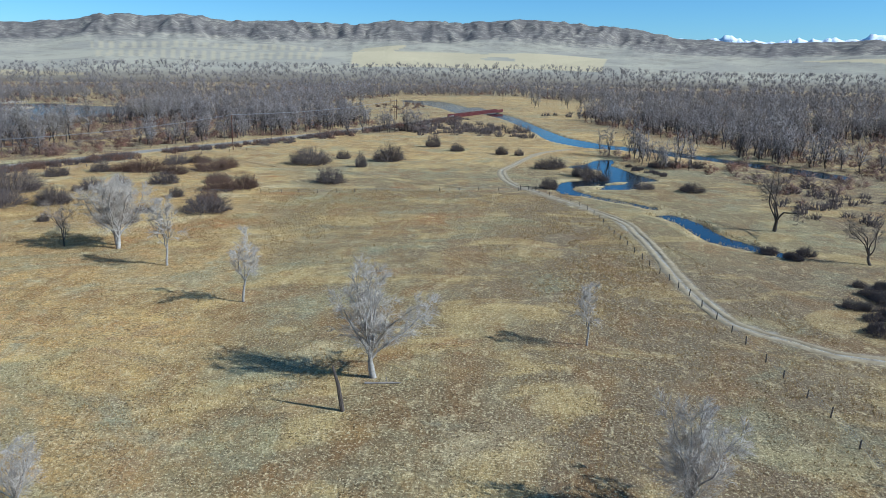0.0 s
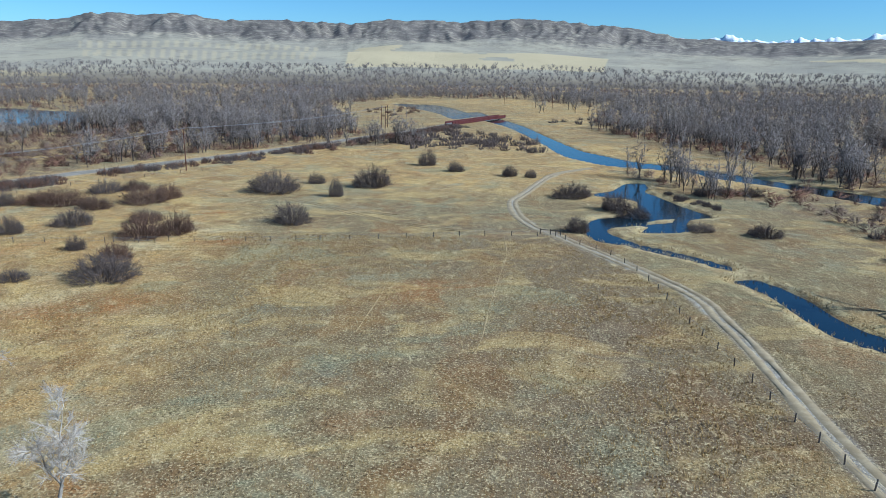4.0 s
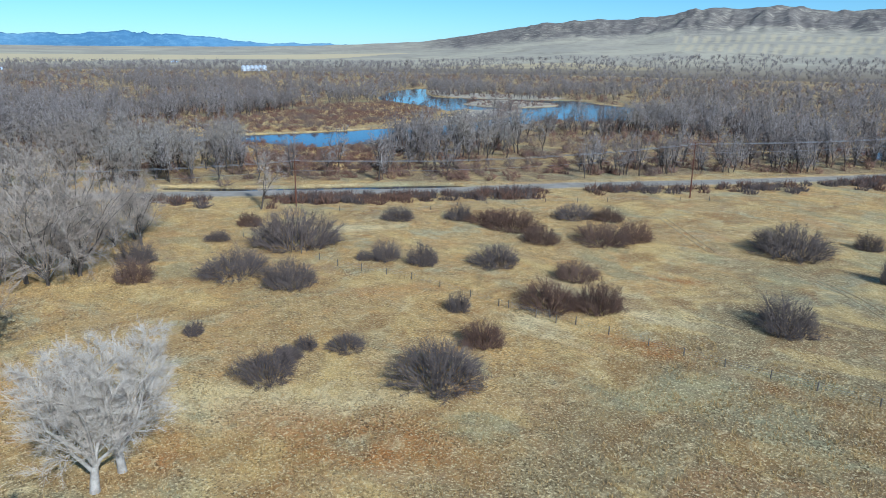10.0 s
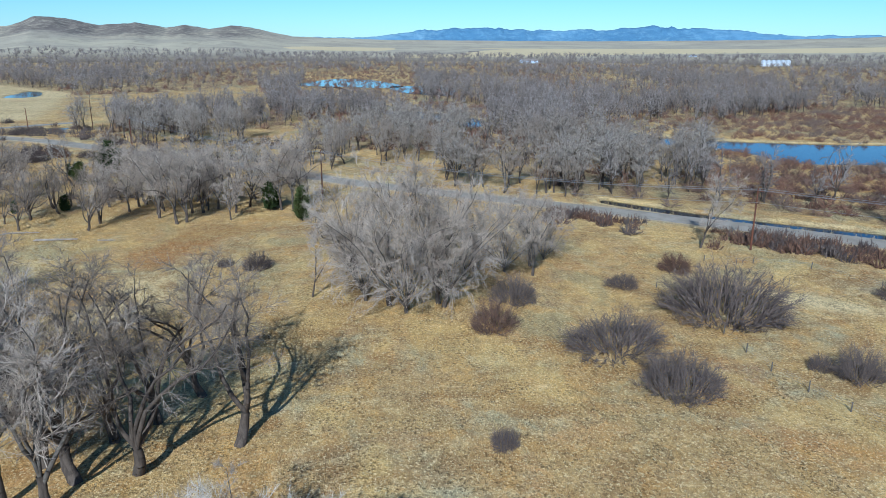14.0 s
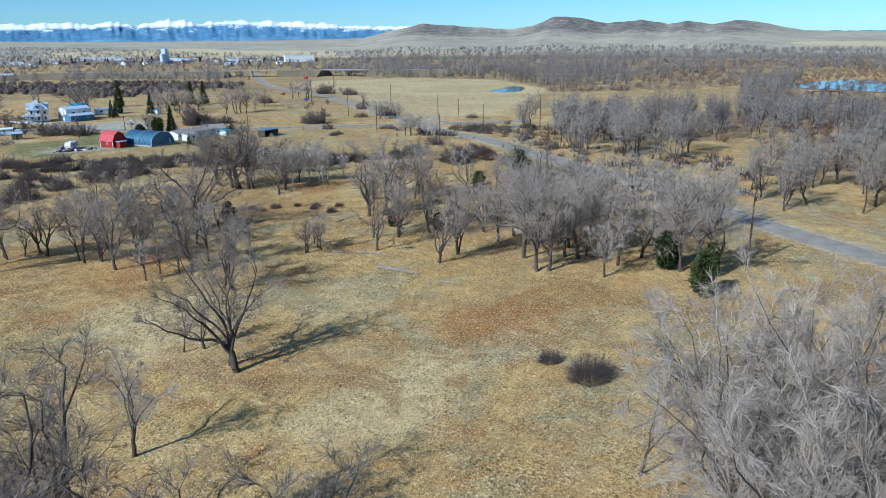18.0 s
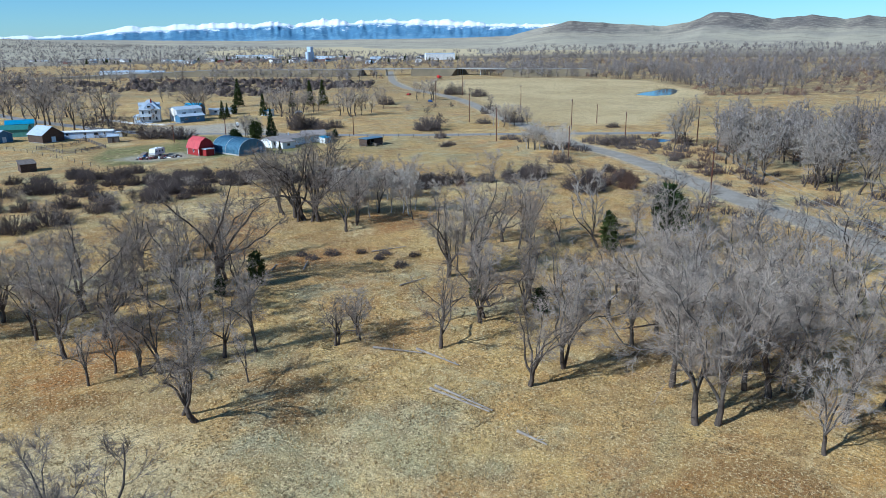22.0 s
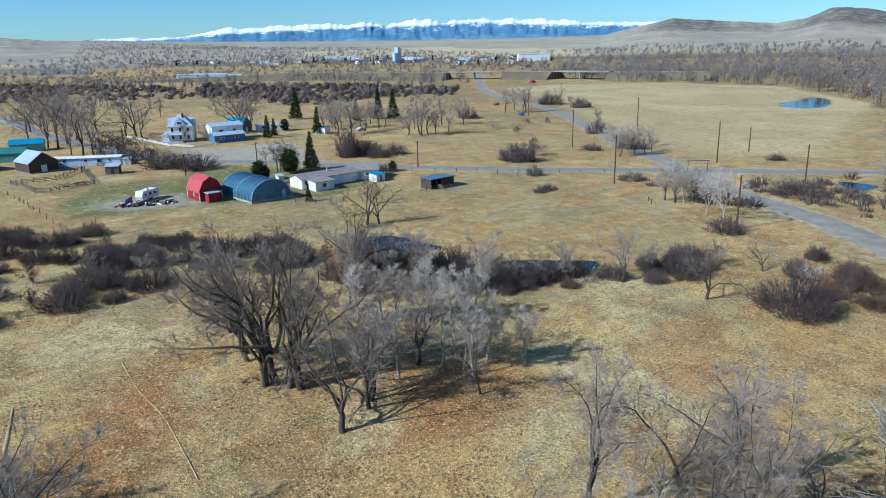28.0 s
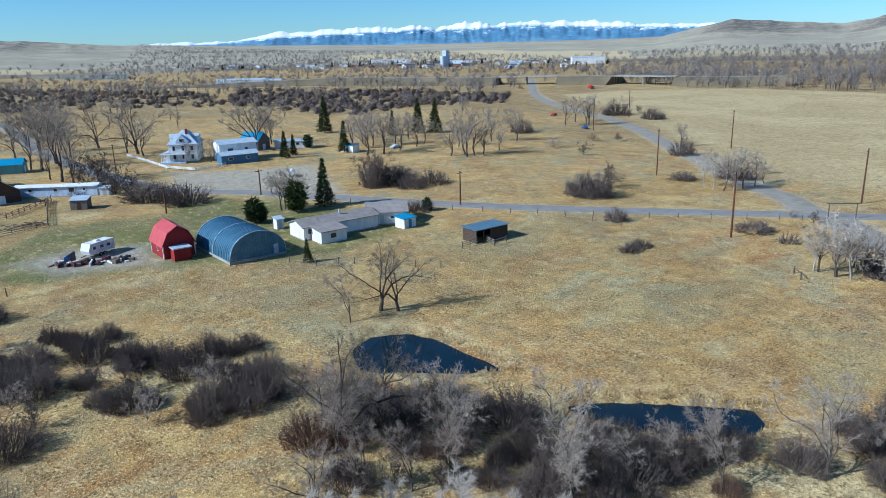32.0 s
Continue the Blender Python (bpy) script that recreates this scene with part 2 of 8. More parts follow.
M_WATER = water_material()
M_ROAD = plain("gravel road", srgb(162, 152, 136), srgb(144, 133, 116), 0.25, 0.95, 0, 0.4, 6.0, 0.05)
M_ASPHALT = plain("worn asphalt", srgb(150, 144, 136), srgb(137, 131, 123), 0.3, 0.9, 0, 0.3, 8.0, 0.05)
M_TRACK = plain("bare track", srgb(178, 158, 122), srgb(154, 134, 100), 0.5, 0.95, 0, 0.4, 5.0, 0.05)
M_POST = plain("weathered posts", srgb(92, 82, 72), srgb(118, 108, 96), 3, 0.95, 0, 0.4, 30, 0.6)
M_POLE = plain("creosoted pole", srgb(112, 70, 50), srgb(88, 58, 44), 1.5, 0.9, 0, 0.4, 20, 0.4, stretch=(3, 3, 0.4))
M_WIRE = plain("wire", srgb(176, 176, 174), srgb(150, 150, 148), 5, 0.5, 0.6, 0.0)


# ---- plan helpers ----
def smooth(pts, step=2.0, closed=False):
    """A Catmull-Rom line through the points, about one point every step metres."""
    p = np.array(pts, float)
    n, out = len(p), []
    for i in range(n if closed else n - 1):
        q = [p[(i + j) % n] if closed else p[min(max(i + j, 0), n - 1)] for j in (-1, 0, 1, 2)]
        m = max(1, int(np.linalg.norm(q[2] - q[1]) / step))
        for s in np.arange(m) / m:
            out.append(0.5 * (2 * q[1] + (q[2] - q[0]) * s + (2 * q[0] - 5 * q[1] + 4 * q[2] - q[3]) * s ** 2 + (3 * q[1] - q[0] - 3 * q[2] + q[3]) * s ** 3))
    if not closed:
        out.append(p[-1])
    return np.array(out)


def inside(x, y, poly):
    r = np.zeros(np.shape(x), bool)
    px, py = np.array(poly, float).T
    j = len(px) - 1
    for i in range(len(px)):
        c = ((py[i] > y) != (py[j] > y)) & (x < (px[j] - px[i]) * (y - py[i]) / (py[j] - py[i] + 1e-12) + px[i])
        r ^= c
        j = i
    return r


def line_gap(x, y, line, closed=False):
    """Distance from each place to a line of points."""
    p = np.array(line, float)
    if closed:
        p = np.vstack([p, p[:1]])
    best = np.full(np.shape(x), 1e9)
    for (ax, ay), (bx, by) in zip(p[:-1], p[1:]):
        dx, dy = bx - ax, by - ay
        t = np.clip(((x - ax) * dx + (y - ay) * dy) / (dx * dx + dy * dy + 1e-9), 0, 1)
        best = np.minimum(best, (x - ax - t * dx) ** 2 + (y - ay - t * dy) ** 2)
    return np.sqrt(best)


def near(x, y, poly, pad):
    q = np.array(poly, float)
    return (x > q[:, 0].min() - pad) & (x < q[:, 0].max() + pad) & (y > q[:, 1].min() - pad) & (y < q[:, 1].max() + pad)


def area_gap(x, y, poly, pad=8.0):
    """Signed distance to an outline, below nought inside; pad beyond the pad."""
    x, y = np.asarray(x, float), np.asarray(y, float)
    out = np.full(x.shape, pad)
    k = near(x, y, poly, pad)
    if k.any():
        d = np.minimum(line_gap(x[k], y[k], poly, True), pad * 4)
        out[k] = np.where(inside(x[k], y[k], poly), -d, np.minimum(d, pad))
    return out


def value_noise(x, y, scale, seed):
    """Soft noise from 0 to 1, two octaves."""
    out = 0
    for o, w in ((1, 0.67), (2.1, 0.33)):
        u, v = np.asarray(x) * scale * o + 31.7 * seed, np.asarray(y) * scale * o - 17.3 * seed
        i, j = np.floor(u), np.floor(v)
        f, g = u - i, v - j
        f, g = f * f * (3 - 2 * f), g * g * (3 - 2 * g)

        def h(a, b):
            s = np.sin(a * 127.1 + b * 311.7 + seed * 74.7) * 43758.5453
            return s - np.floor(s)
        out = out + w * ((h(i, j) * (1 - f) + h(i + 1, j) * f) * (1 - g) + (h(i, j + 1) * (1 - f) + h(i + 1, j + 1) * f) * g)
    return out


# ---- plan: water ----
def strip(line_a, line_b):
    return list(line_a) + list(reversed(line_b))


WATER = {
    "creek": strip([(32.8, 735.2), (44.6, 659.1), (58.0, 582.0), (65.7, 485.8), (72.2, 426.9), (80.0, 405.2), (88.8, 384.8), (101.3, 374.6), (110.1, 363.3), (116.6, 354.0), (125.0, 337.8), (131.8, 326.2), (157.7, 283.1)], [(21.6, 697.2), (33.8, 624.0), (46.7, 563.0), (55.6, 467.9), (58.7, 409.2), (66.0, 384.6), (75.5, 368.1), (93.8, 358.5), (104.6, 348.7), (106.5, 338.6), (116.0, 326.2), (125.0, 313.3), (147.1, 270.9)]),
    "oxbow_pond": [(70.5, 323.4), (75.6, 324.1), (74.7, 313.4), (71.0, 304.1), (72.9, 294.5), (74.9, 280.2), (78.1, 267.9), (79.8, 261.2), (71.8, 258.7), (68.0, 250.6), (66.7, 243.8), (62.8, 241.6), (52.8, 240.6), (56.8, 249.4), (45.5, 245.8), (44.5, 238.8), (48.6, 229.0), (49.5, 226.5), (44.3, 227.4), (40.5, 230.1), (37.9, 236.0), (40.2, 250.1), (45.0, 258.5), (52.7, 262.2), (60.8, 275.3), (63.1, 285.9), (61.8, 289.4), (52.6, 293.7), (52.5, 300.1), (59.5, 305.2), (66.3, 318.0)],
    "side_channel": strip([(46.7, 230.0), (53.0, 223.9), (59.4, 216.1), (63.9, 208.5)], [(46.1, 226.1), (51.5, 219.6), (57.8, 212.3), (62.3, 205.1)]),
    "lower_pond": [(59.3, 199.2), (65.1, 199.5), (69.1, 188.3), (69.6, 174.7), (74.1, 163.5), (78.7, 155.3), (75.2, 152.6), (74.1, 155.7), (65.7, 164.7), (63.3, 172.8), (62.7, 190.2)],
    "upper_reach": [(-53.7, 855.5), (-5.8, 837.9), (22.5, 725.2), (30.2, 679.9), (20.2, 653.6), (9.0, 639.8), (-2.1, 698.2), (-20.7, 760.6)],
    "roadside_pool": [(-105.1, 525.2), (-93.3, 527.6), (-81.8, 522.4), (-75.1, 490.1), (-80.7, 482.9), (-94.7, 502.6)],
    "far_pool": [(-315.6, 1582.1), (-217.0, 1549.8), (-196.5, 1411.3), (-251.1, 1322.1)],
    "river": [(-520.7, 579.4), (-601.3, 670.5), (-632.6, 746.6), (-539.9, 662.4), (-493.0, 640.6), (-478.0, 673.9), (-424.9, 680.1), (-394.9, 711.0), (-348.7, 689.1), (-277.5, 658.9), (-247.9, 610.0), (-255.3, 558.5), (-268.9, 532.9), (-296.9, 532.6), (-346.0, 554.3), (-355.4, 535.7), (-389.4, 555.4), (-380.4, 528.0), (-434.7, 552.2), (-467.2, 557.4)],
    "river_branch": [(-380.6, 291.1), (-347.8, 305.4), (-333.9, 330.9), (-319.2, 374.9), (-316.4, 404.2), (-308.7, 431.3), (-308.5, 458.5), (-315.0, 505.9), (-323.5, 550.1), (-297.6, 539.3), (-278.1, 481.8), (-270.6, 435.8), (-267.0, 391.3), (-264.7, 363.8), (-269.0, 343.7), (-275.5, 320.0), (-301.7, 315.1), (-325.9, 294.6), (-348.5, 278.0)],
    "west_reach": [(-495.1, 179.4), (-482.9, 207.1), (-439.2, 232.2), (-409.5, 232.6), (-397.4, 221.1), (-422.2, 215.5), (-450.8, 190.4)],
    "far_reach": [(-734.3, 202.2), (-717.9, 253.4), (-610.3, 242.5), (-622.9, 218.0), (-662.1, 199.2)],
    "far_shallows": [(-765.0, 108.8), (-873.8, 142.0), (-854.9, 178.2), (-760.1, 208.4), (-710.9, 201.3), (-727.8, 152.7)],
    "far_bend": [(-592.3, 118.3), (-595.5, 140.6), (-561.2, 142.7), (-558.1, 121.8)],
    "meadow_pond": [(-626.0, -100.7), (-692.2, -109.0), (-672.3, -90.6), (-624.7, -77.9)],
    "town_lake": [(-458.5, -2038.6), (-563.0, -1919.5), (-591.8, -1433.0), (-535.0, -1201.0), (-454.3, -1384.4), (-419.4, -1684.4)],
    "yard_pond": [(-278.4, -31.3), (-282.5, -33.5), (-287.7, -31.1), (-289.6, -26.9), (-289.8, -19.6), (-290.4, -12.3), (-286.0, -14.9), (-280.1, -19.9), (-275.7, -23.7)],
    "brush_pool": [(-288.5, -2.2), (-294.9, 1.8), (-301.4, 8.5), (-305.2, 13.7), (-300.7, 16.2), (-295.2, 12.5), (-290.9, 7.3), (-288.8, 2.2)],
    "roadside_ditch": strip([(-223.9, 230.7), (-200.4, 254.7), (-179.8, 283.4), (-162.3, 305.2)], [(-219.3, 228.8), (-195.6, 251.8), (-174.8, 279.3), (-158.4, 301.2)]),
    "drying_pool": [(-412.9, 13.1), (-413.6, 18.7), (-412.6, 24.7), (-405.9, 24.3), (-405.7, 17.3)],
}
ISLAND = [(58.2, 255.7), (67.6, 259.9), (64.9, 254.3), (57.5, 251.5)]
WATER = {name: smooth(p, 3.0, True) for name, p in WATER.items()}
# gravel bars in the river, the willow flat beside them, and the stretch of bank that carries low brush alone
BARS = [smooth(p, 4.0, True) for p in ([(-312.5, 429.1), (-309.0, 447.0), (-328.0, 535.2), (-358.0, 585.0), (-374.6, 552.0), (-349.8, 499.5)], [(-578.0, 698.8), (-490.5, 650.0), (-412.2, 700.0), (-443.2, 749.7), (-541.2, 720.8), (-598.0, 749.4)], [(-420.8, 588.0), (-375.7, 588.0), (-358.8, 630.7), (-384.9, 662.4), (-448.5, 651.3)])]
WILLOW_FLAT = [(-337.2, 330.2), (-326.1, 371.2), (-338.1, 461.2), (-380.6, 518.7), (-404.7, 535.8), (-466.9, 545.4), (-485.3, 495.0), (-421.2, 376.9)]
FLAT_WEST = [(-559.1, 124.2), (-479.7, 204.5), (-1107.5, 247.3), (-1081.8, 97.8)]
BANK_WEST = [(-479.7, 204.5), (-403.4, 233.3), (-507.7, 250.9), (-562.9, 210.2)]
LOW_BANK = [(-222.0, 262.0), (-203.0, 305.0), (-268.0, 372.0), (-318.0, 394.0), (-334.0, 325.0), (-290.0, 292.0)]

# ---- plan: roads ----
RIVER_ROAD = [(33.8, 662.5), (0.6, 570.3), (-19.8, 523.7), (-48.0, 474.2), (-70.4, 432.0), (-97.8, 387.0)] + [(-134.5, 334.0), (-161.3, 289.9), (-191.8, 249.5), (-211.6, 221.9), (-250.5, 166.0)] + [(-298.5, 112.8), (-313.8, 91.1), (-336.9, 61.9), (-359.0, 34.0)] + [(-378.3, -0.5), (-396.3, -20.9)]
CROSS_ROAD = [(-248.4, -814.3), (-283.3, -451.7), (-281.0, -313.0), (-283.9, -243.8), (-288.5, -197.2), (-295.2, -166.0), (-312.5, -144.5), (-326.9, -120.9), (-344.0, -92.8), (-360.9, -69.5), (-377.9, -49.3), (-393.8, -30.4), (-406.0, -15.2), (-434.1, 20.1)]
TOWN_ROAD = [(-398.5, -27.6), (-410.4, -40.6), (-419.4, -55.0), (-446.1, -88.7), (-472.9, -121.6), (-510.7, -168.0), (-542.3, -216.1), (-581.9, -289.0), (-652.7, -380.4), (-818.8, -555.8)]
FIELD_TRACK = [(62.8, 359.5), (47.6, 344.7), (38.9, 326.6), (28.7, 297.2), (22.9, 281.2), (22.3, 261.7), (24.9, 245.0), (29.4, 235.1)] + [(47.2, 191.7), (48.5, 172.8), (47.9, 156.1), (45.9, 126.8), (47.3, 108.9), (53.1, 101.8), (57.3, 96.9), (63.2, 94.6), (80.0, 92.2)]
HIGHWAY = [(-469.4, -843.6), (-556.0, -751.9), (-635.0, -671.3), (-682.2, -580.3), (-721.8, -503.9), (-778.6, -435.4), (-802.1, -349.1), (-844.5, -267.4)]


def water_gap(x, y):
    out = np.full(np.shape(x), 8.0)
    for name, p in WATER.items():
        if "far" in name or "town" in name:
            continue
        d = area_gap(x, y, p)
        if name == "oxbow_pond":
            d = np.maximum(d, -area_gap(x, y, ISLAND))
        if name in ("river", "river_branch"):
            for bar in BARS:
                d = np.maximum(d, np.minimum(-area_gap(x, y, bar), 3.0))
        out = np.minimum(out, d)
    return out


def road_gap(x, y):
    return np.minimum.reduce([line_gap(x, y, r) for r in (RIVER_ROAD, CROSS_ROAD, TOWN_ROAD, FIELD_TRACK)])


WATER_Z = -0.5


def ground_z(x, y):
    d = water_gap(x, y)
    z = 0.25 * (value_noise(x, y, 0.03, 3) - 0.5) + 0.18 * (value_noise(x, y, 0.15, 5) - 0.5)
    bank = np.interp(d, [-6, -2, 0, 0.8, 2.2], [-1.6, -1.2, WATER_Z, -0.12, 0])
    return np.where(d < 2.2, bank + z * np.clip(d / 2.2, 0, 1), z)


# ---- the ground: one sheet to the horizon ----
def stretch_axis(lo, hi, step, mids, far):
    out, s = list(np.arange(lo, hi + 0.1, step)), step
    for sign in (1, -1):
        v, s, extra = (hi if sign > 0 else lo), step, []
        while abs(v) < far:
            s = min(s * 1.12, 400) if abs(v) > mids else min(s * 1.06, 6.5)
            v += sign * s
            extra.append(v)
        out = out + extra if sign > 0 else extra[::-1] + out
    return np.array(out)


def spots(x, y, places):
    """Soft round patches: x, y, half length, half width, turn."""
    out = np.zeros(np.shape(x))
    x, y = x + 14 * (value_noise(x, y, 0.06, 41) - 0.5), y + 14 * (value_noise(x, y, 0.06, 42) - 0.5)
    for px, py, a, b, turn in places:
        c, s = math.cos(radians(turn)), math.sin(radians(turn))
        u, v = (x - px) * c + (y - py) * s, -(x - px) * s + (y - py) * c
        out = np.maximum(out, np.clip(1.6 - np.sqrt((u / a) ** 2 + (v / b) ** 2), 0, 1) * 0.8)
    return out


def zone(x, y, poly, soft=5.0):
    return np.clip(0.5 - area_gap(x, y, poly, soft * 2) / (2 * soft), 0, 1)


LAWN = [(-240.3, -114.7), (-255.3, -136.8), (-261.6, -138.4), (-283.5, -132.2), (-291.7, -154.7), (-312.4, -132.7), (-333.2, -83.3), (-305.0, -72.6), (-289.3, -71.1), (-279.5, -79.8), (-265.9, -87.1), (-251.4, -91.1), (-238.7, -94.2)]
FARM_FLAT = [(-230.0, -120.0), (-307.1, -100.2), (-335.0, -92.0), (-372.1, -43.3), (-346.2, 14.1), (-307.8, 4.3), (-288.1, -26.1), (-255.0, -50.0), (-225.0, -70.0)]
YARD = [(-259.4, -113.8), (-273.6, -106.9), (-271.2, -87.2), (-252.8, -94.2), (-245.6, -110.1)]
FARMYARD = [(-304.0, -201.1), (-326.3, -186.6), (-350.3, -179.1), (-331.1, -122.1), (-295.7, -167.8)]
PALE_FIELD = [(-648.4, -350.9), (-715.7, -342.4), (-783.5, -282.3), (-783.0, -168.1), (-663.6, -61.5), (-449.2, -3.2), (-429.7, -37.0), (-434.2, -60.1), (-463.8, -98.2), (-549.7, -206.6)]
BRUSH_LAND = [[(-429.2, -495.0), (-441.4, -429.5), (-436.8, -344.9), (-458.5, -328.5), (-508.5, -353.1), (-567.5, -317.3), (-627.7, -383.6), (-601.4, -506.9), (-523.3, -671.5)], [(-245.4, -562.5), (-346.4, -534.4), (-421.0, -472.7), (-486.4, -651.3), (-341.8, -982.0), (-254.4, -869.3)]]
RUST = [(x, y, a, b, r) for (x, y), (a, b, r) in zip(
    [(34.0, 169.4), (0.6, 184.2), (-45.2, 223.4), (-66.3, 257.7), (18.2, 236.1), (-13.7, 240.5), (20.6, 178.5), (-61.6, 176.8)],
    [(8, 4, -20), (12, 7, 0), (16, 3, 0), (6, 2, 0), (14, 2, 0), (4, 3, 0), (4, 3, 0), (14, 7, 20)])] + [(x, y, a, b, r) for (x, y), (a, b, r) in zip(
    [(-245.1, 38.2), (-216.2, 16.1), (-218.9, 17.0), (-272.2, 56.5), (-274.5, 46.2), (-357.8, -20.0)] + [(-182.3, 124.9), (-226.6, 42.7), (-171.8, 53.1)],
    [(20, 6, 40), (12, 5, 40), (16, 5, 40), (14, 5, 40), (12, 2, 40), (10, 4, 0), (12, 8, 30), (18, 6, 0), (12, 5, 20)])]
STRAW = [(x, y, a, b, r) for (x, y), (a, b, r) in zip(
    [(-74.3, 175.8), (-68.2, 218.4), (-143.1, 239.3), (-64.8, 238.6)] + [(-279.1, 40.7), (-228.3, -10.6), (-231.1, 37.1), (-262.6, 39.5)] + [(-153.8, 81.0), (-153.1, 127.6), (-177.2, 97.6)],
    [(16, 7, 45), (8, 3, 0), (14, 4, 40), (16, 6, 0), (30, 7, 40), (14, 8, 30), (14, 5, 40), (18, 5, 40), (14, 10, 0), (12, 8, 0), (12, 8, 0)])] + [(x, y, a, b, 0) for (x, y), (a, b) in zip([(-246.9, -91.0), (-262.1, -83.8), (-273.2, -139.4), (-264.5, -147.6)] + [(55.8, 87.0), (7.3, 68.7), (-18.1, 96.1)], [(6, 3), (8, 2.5), (9, 3), (6, 3), (4, 3), (5, 3), (4, 3)])]
BURNT = [(x, y, a, b, 0) for (x, y), (a, b) in zip([(-12.7, 92.2), (-0.1, 96.7), (20.9, 99.6), (-37.7, 121.7), (-74.4, 160.3), (2.3, 186.7)], [(6, 3), (5, 4), (4, 3), (4, 2), (6, 3), (8, 4)])]


# ---- plan: where woods and scrub grow ----
OPEN = [[(-74.7, 80.0), (-207.4, 264.4), (-150.1, 324.1), (-113.4, 393.7), (-29.8, 439.2), (43.5, 491.6), (62.5, 371.7), (83.9, 290.5), (112.8, 250.5), (96.0, 134.3), (46.6, 59.5), (-40.5, 57.7)],
        [(-270.5, 138.0), (-98.4, 397.0), (-30.4, 215.9), (-83.4, 136.1)], LOW_BANK, WILLOW_FLAT, FLAT_WEST, BANK_WEST, [(-52.6, 510.5), (64.3, 366.5), (113.8, 291.8), (145.1, 351.7), (100.0, 560.0), (170.0, 800.0), (100.0, 1000.0), (-60.0, 980.0), (-122.0, 720.0)],
        PALE_FIELD, [(-194.2, -40.3), (-229.3, -212.0), (-273.1, -359.4), (-396.5, -570.8), (-576.0, -301.0), (-656.7, -287.0), (-500.9, -63.0), (-424.6, 39.8), (-290.6, 73.8)], [(-582.2, -148.7), (-670.4, 10.8), (-760.2, 71.2), (-521.6, 109.4), (-425.6, 31.9), (-400.8, -38.6)],
        [(-228.4, -240.0), (-263.9, -605.7), (-412.5, -631.9), (-619.0, -374.0), (-945.8, -623.8), (-790.6, -371.2), (-713.2, -139.8), (-450.8, -33.4), (-360.9, -69.5)], [(-407.6, 484.5), (-385.2, 588.5), (-284.5, 469.9), (-329.7, 367.4), (-336.2, 332.2), (-380.5, 358.2)]]


def wooded(x, y):
    """How likely a tree stands here, 0 to 1."""
    az = np.degrees(np.arctan2(-(x + 60), y - 60)) % 360
    r = np.hypot(x + 60, y - 60)
    base = np.clip(4.2 * value_noise(x, y, 0.010, 21) - 1.3 + np.clip((r - 900) / 900, 0, 0.8) * np.interp(az, [0, 116, 126, 300, 320], [1, 1, 0, 0, 1]), 0, 1)
    base = base * np.interp(az, [0, 90, 100, 118, 126, 140, 175, 330, 360], [1, 1, 0.9, 0.85, 0.35, 0.28, 0.3, 1, 1])
    base = np.where((az > 325) | (az < 4), np.maximum(base, 0.75), base)
    base = np.where((az > 100) & (az < 124) & (r > 420), np.maximum(base, 0.7), base)
    base = np.where(np.hypot(x + 215, y - 60) < 165, 0, base)
    for p in OPEN:
        base = np.where(inside(x, y, p), 0, base)
    k = base > 0
    ok = np.zeros(x.shape, bool)
    ok[k] = (water_gap(x[k], y[k]) > 3) & (road_gap(x[k], y[k]) > 12)
    return np.where(ok, base, 0)


def shrubby(x, y):
    az = np.degrees(np.arctan2(-(x + 60), y - 60)) % 360
    base = np.clip(3.0 * value_noise(x, y, 0.011, 31) - 0.55, 0, 1) * np.interp(az, [0, 95, 108, 122, 130, 175, 330, 360], [1, 1, 0.4, 0.35, 0.3, 0.3, 1, 1])
    base = np.where(np.hypot(x + 215, y - 60) < 165, 0, base)
    for p in OPEN:
        base = np.where(inside(x, y, p), 0, base)
    k = base > 0
    ok = np.zeros(x.shape, bool)
    ok[k] = (water_gap(x[k], y[k]) > 1) & (road_gap(x[k], y[k]) > 8)
    return np.where(ok, base, 0)


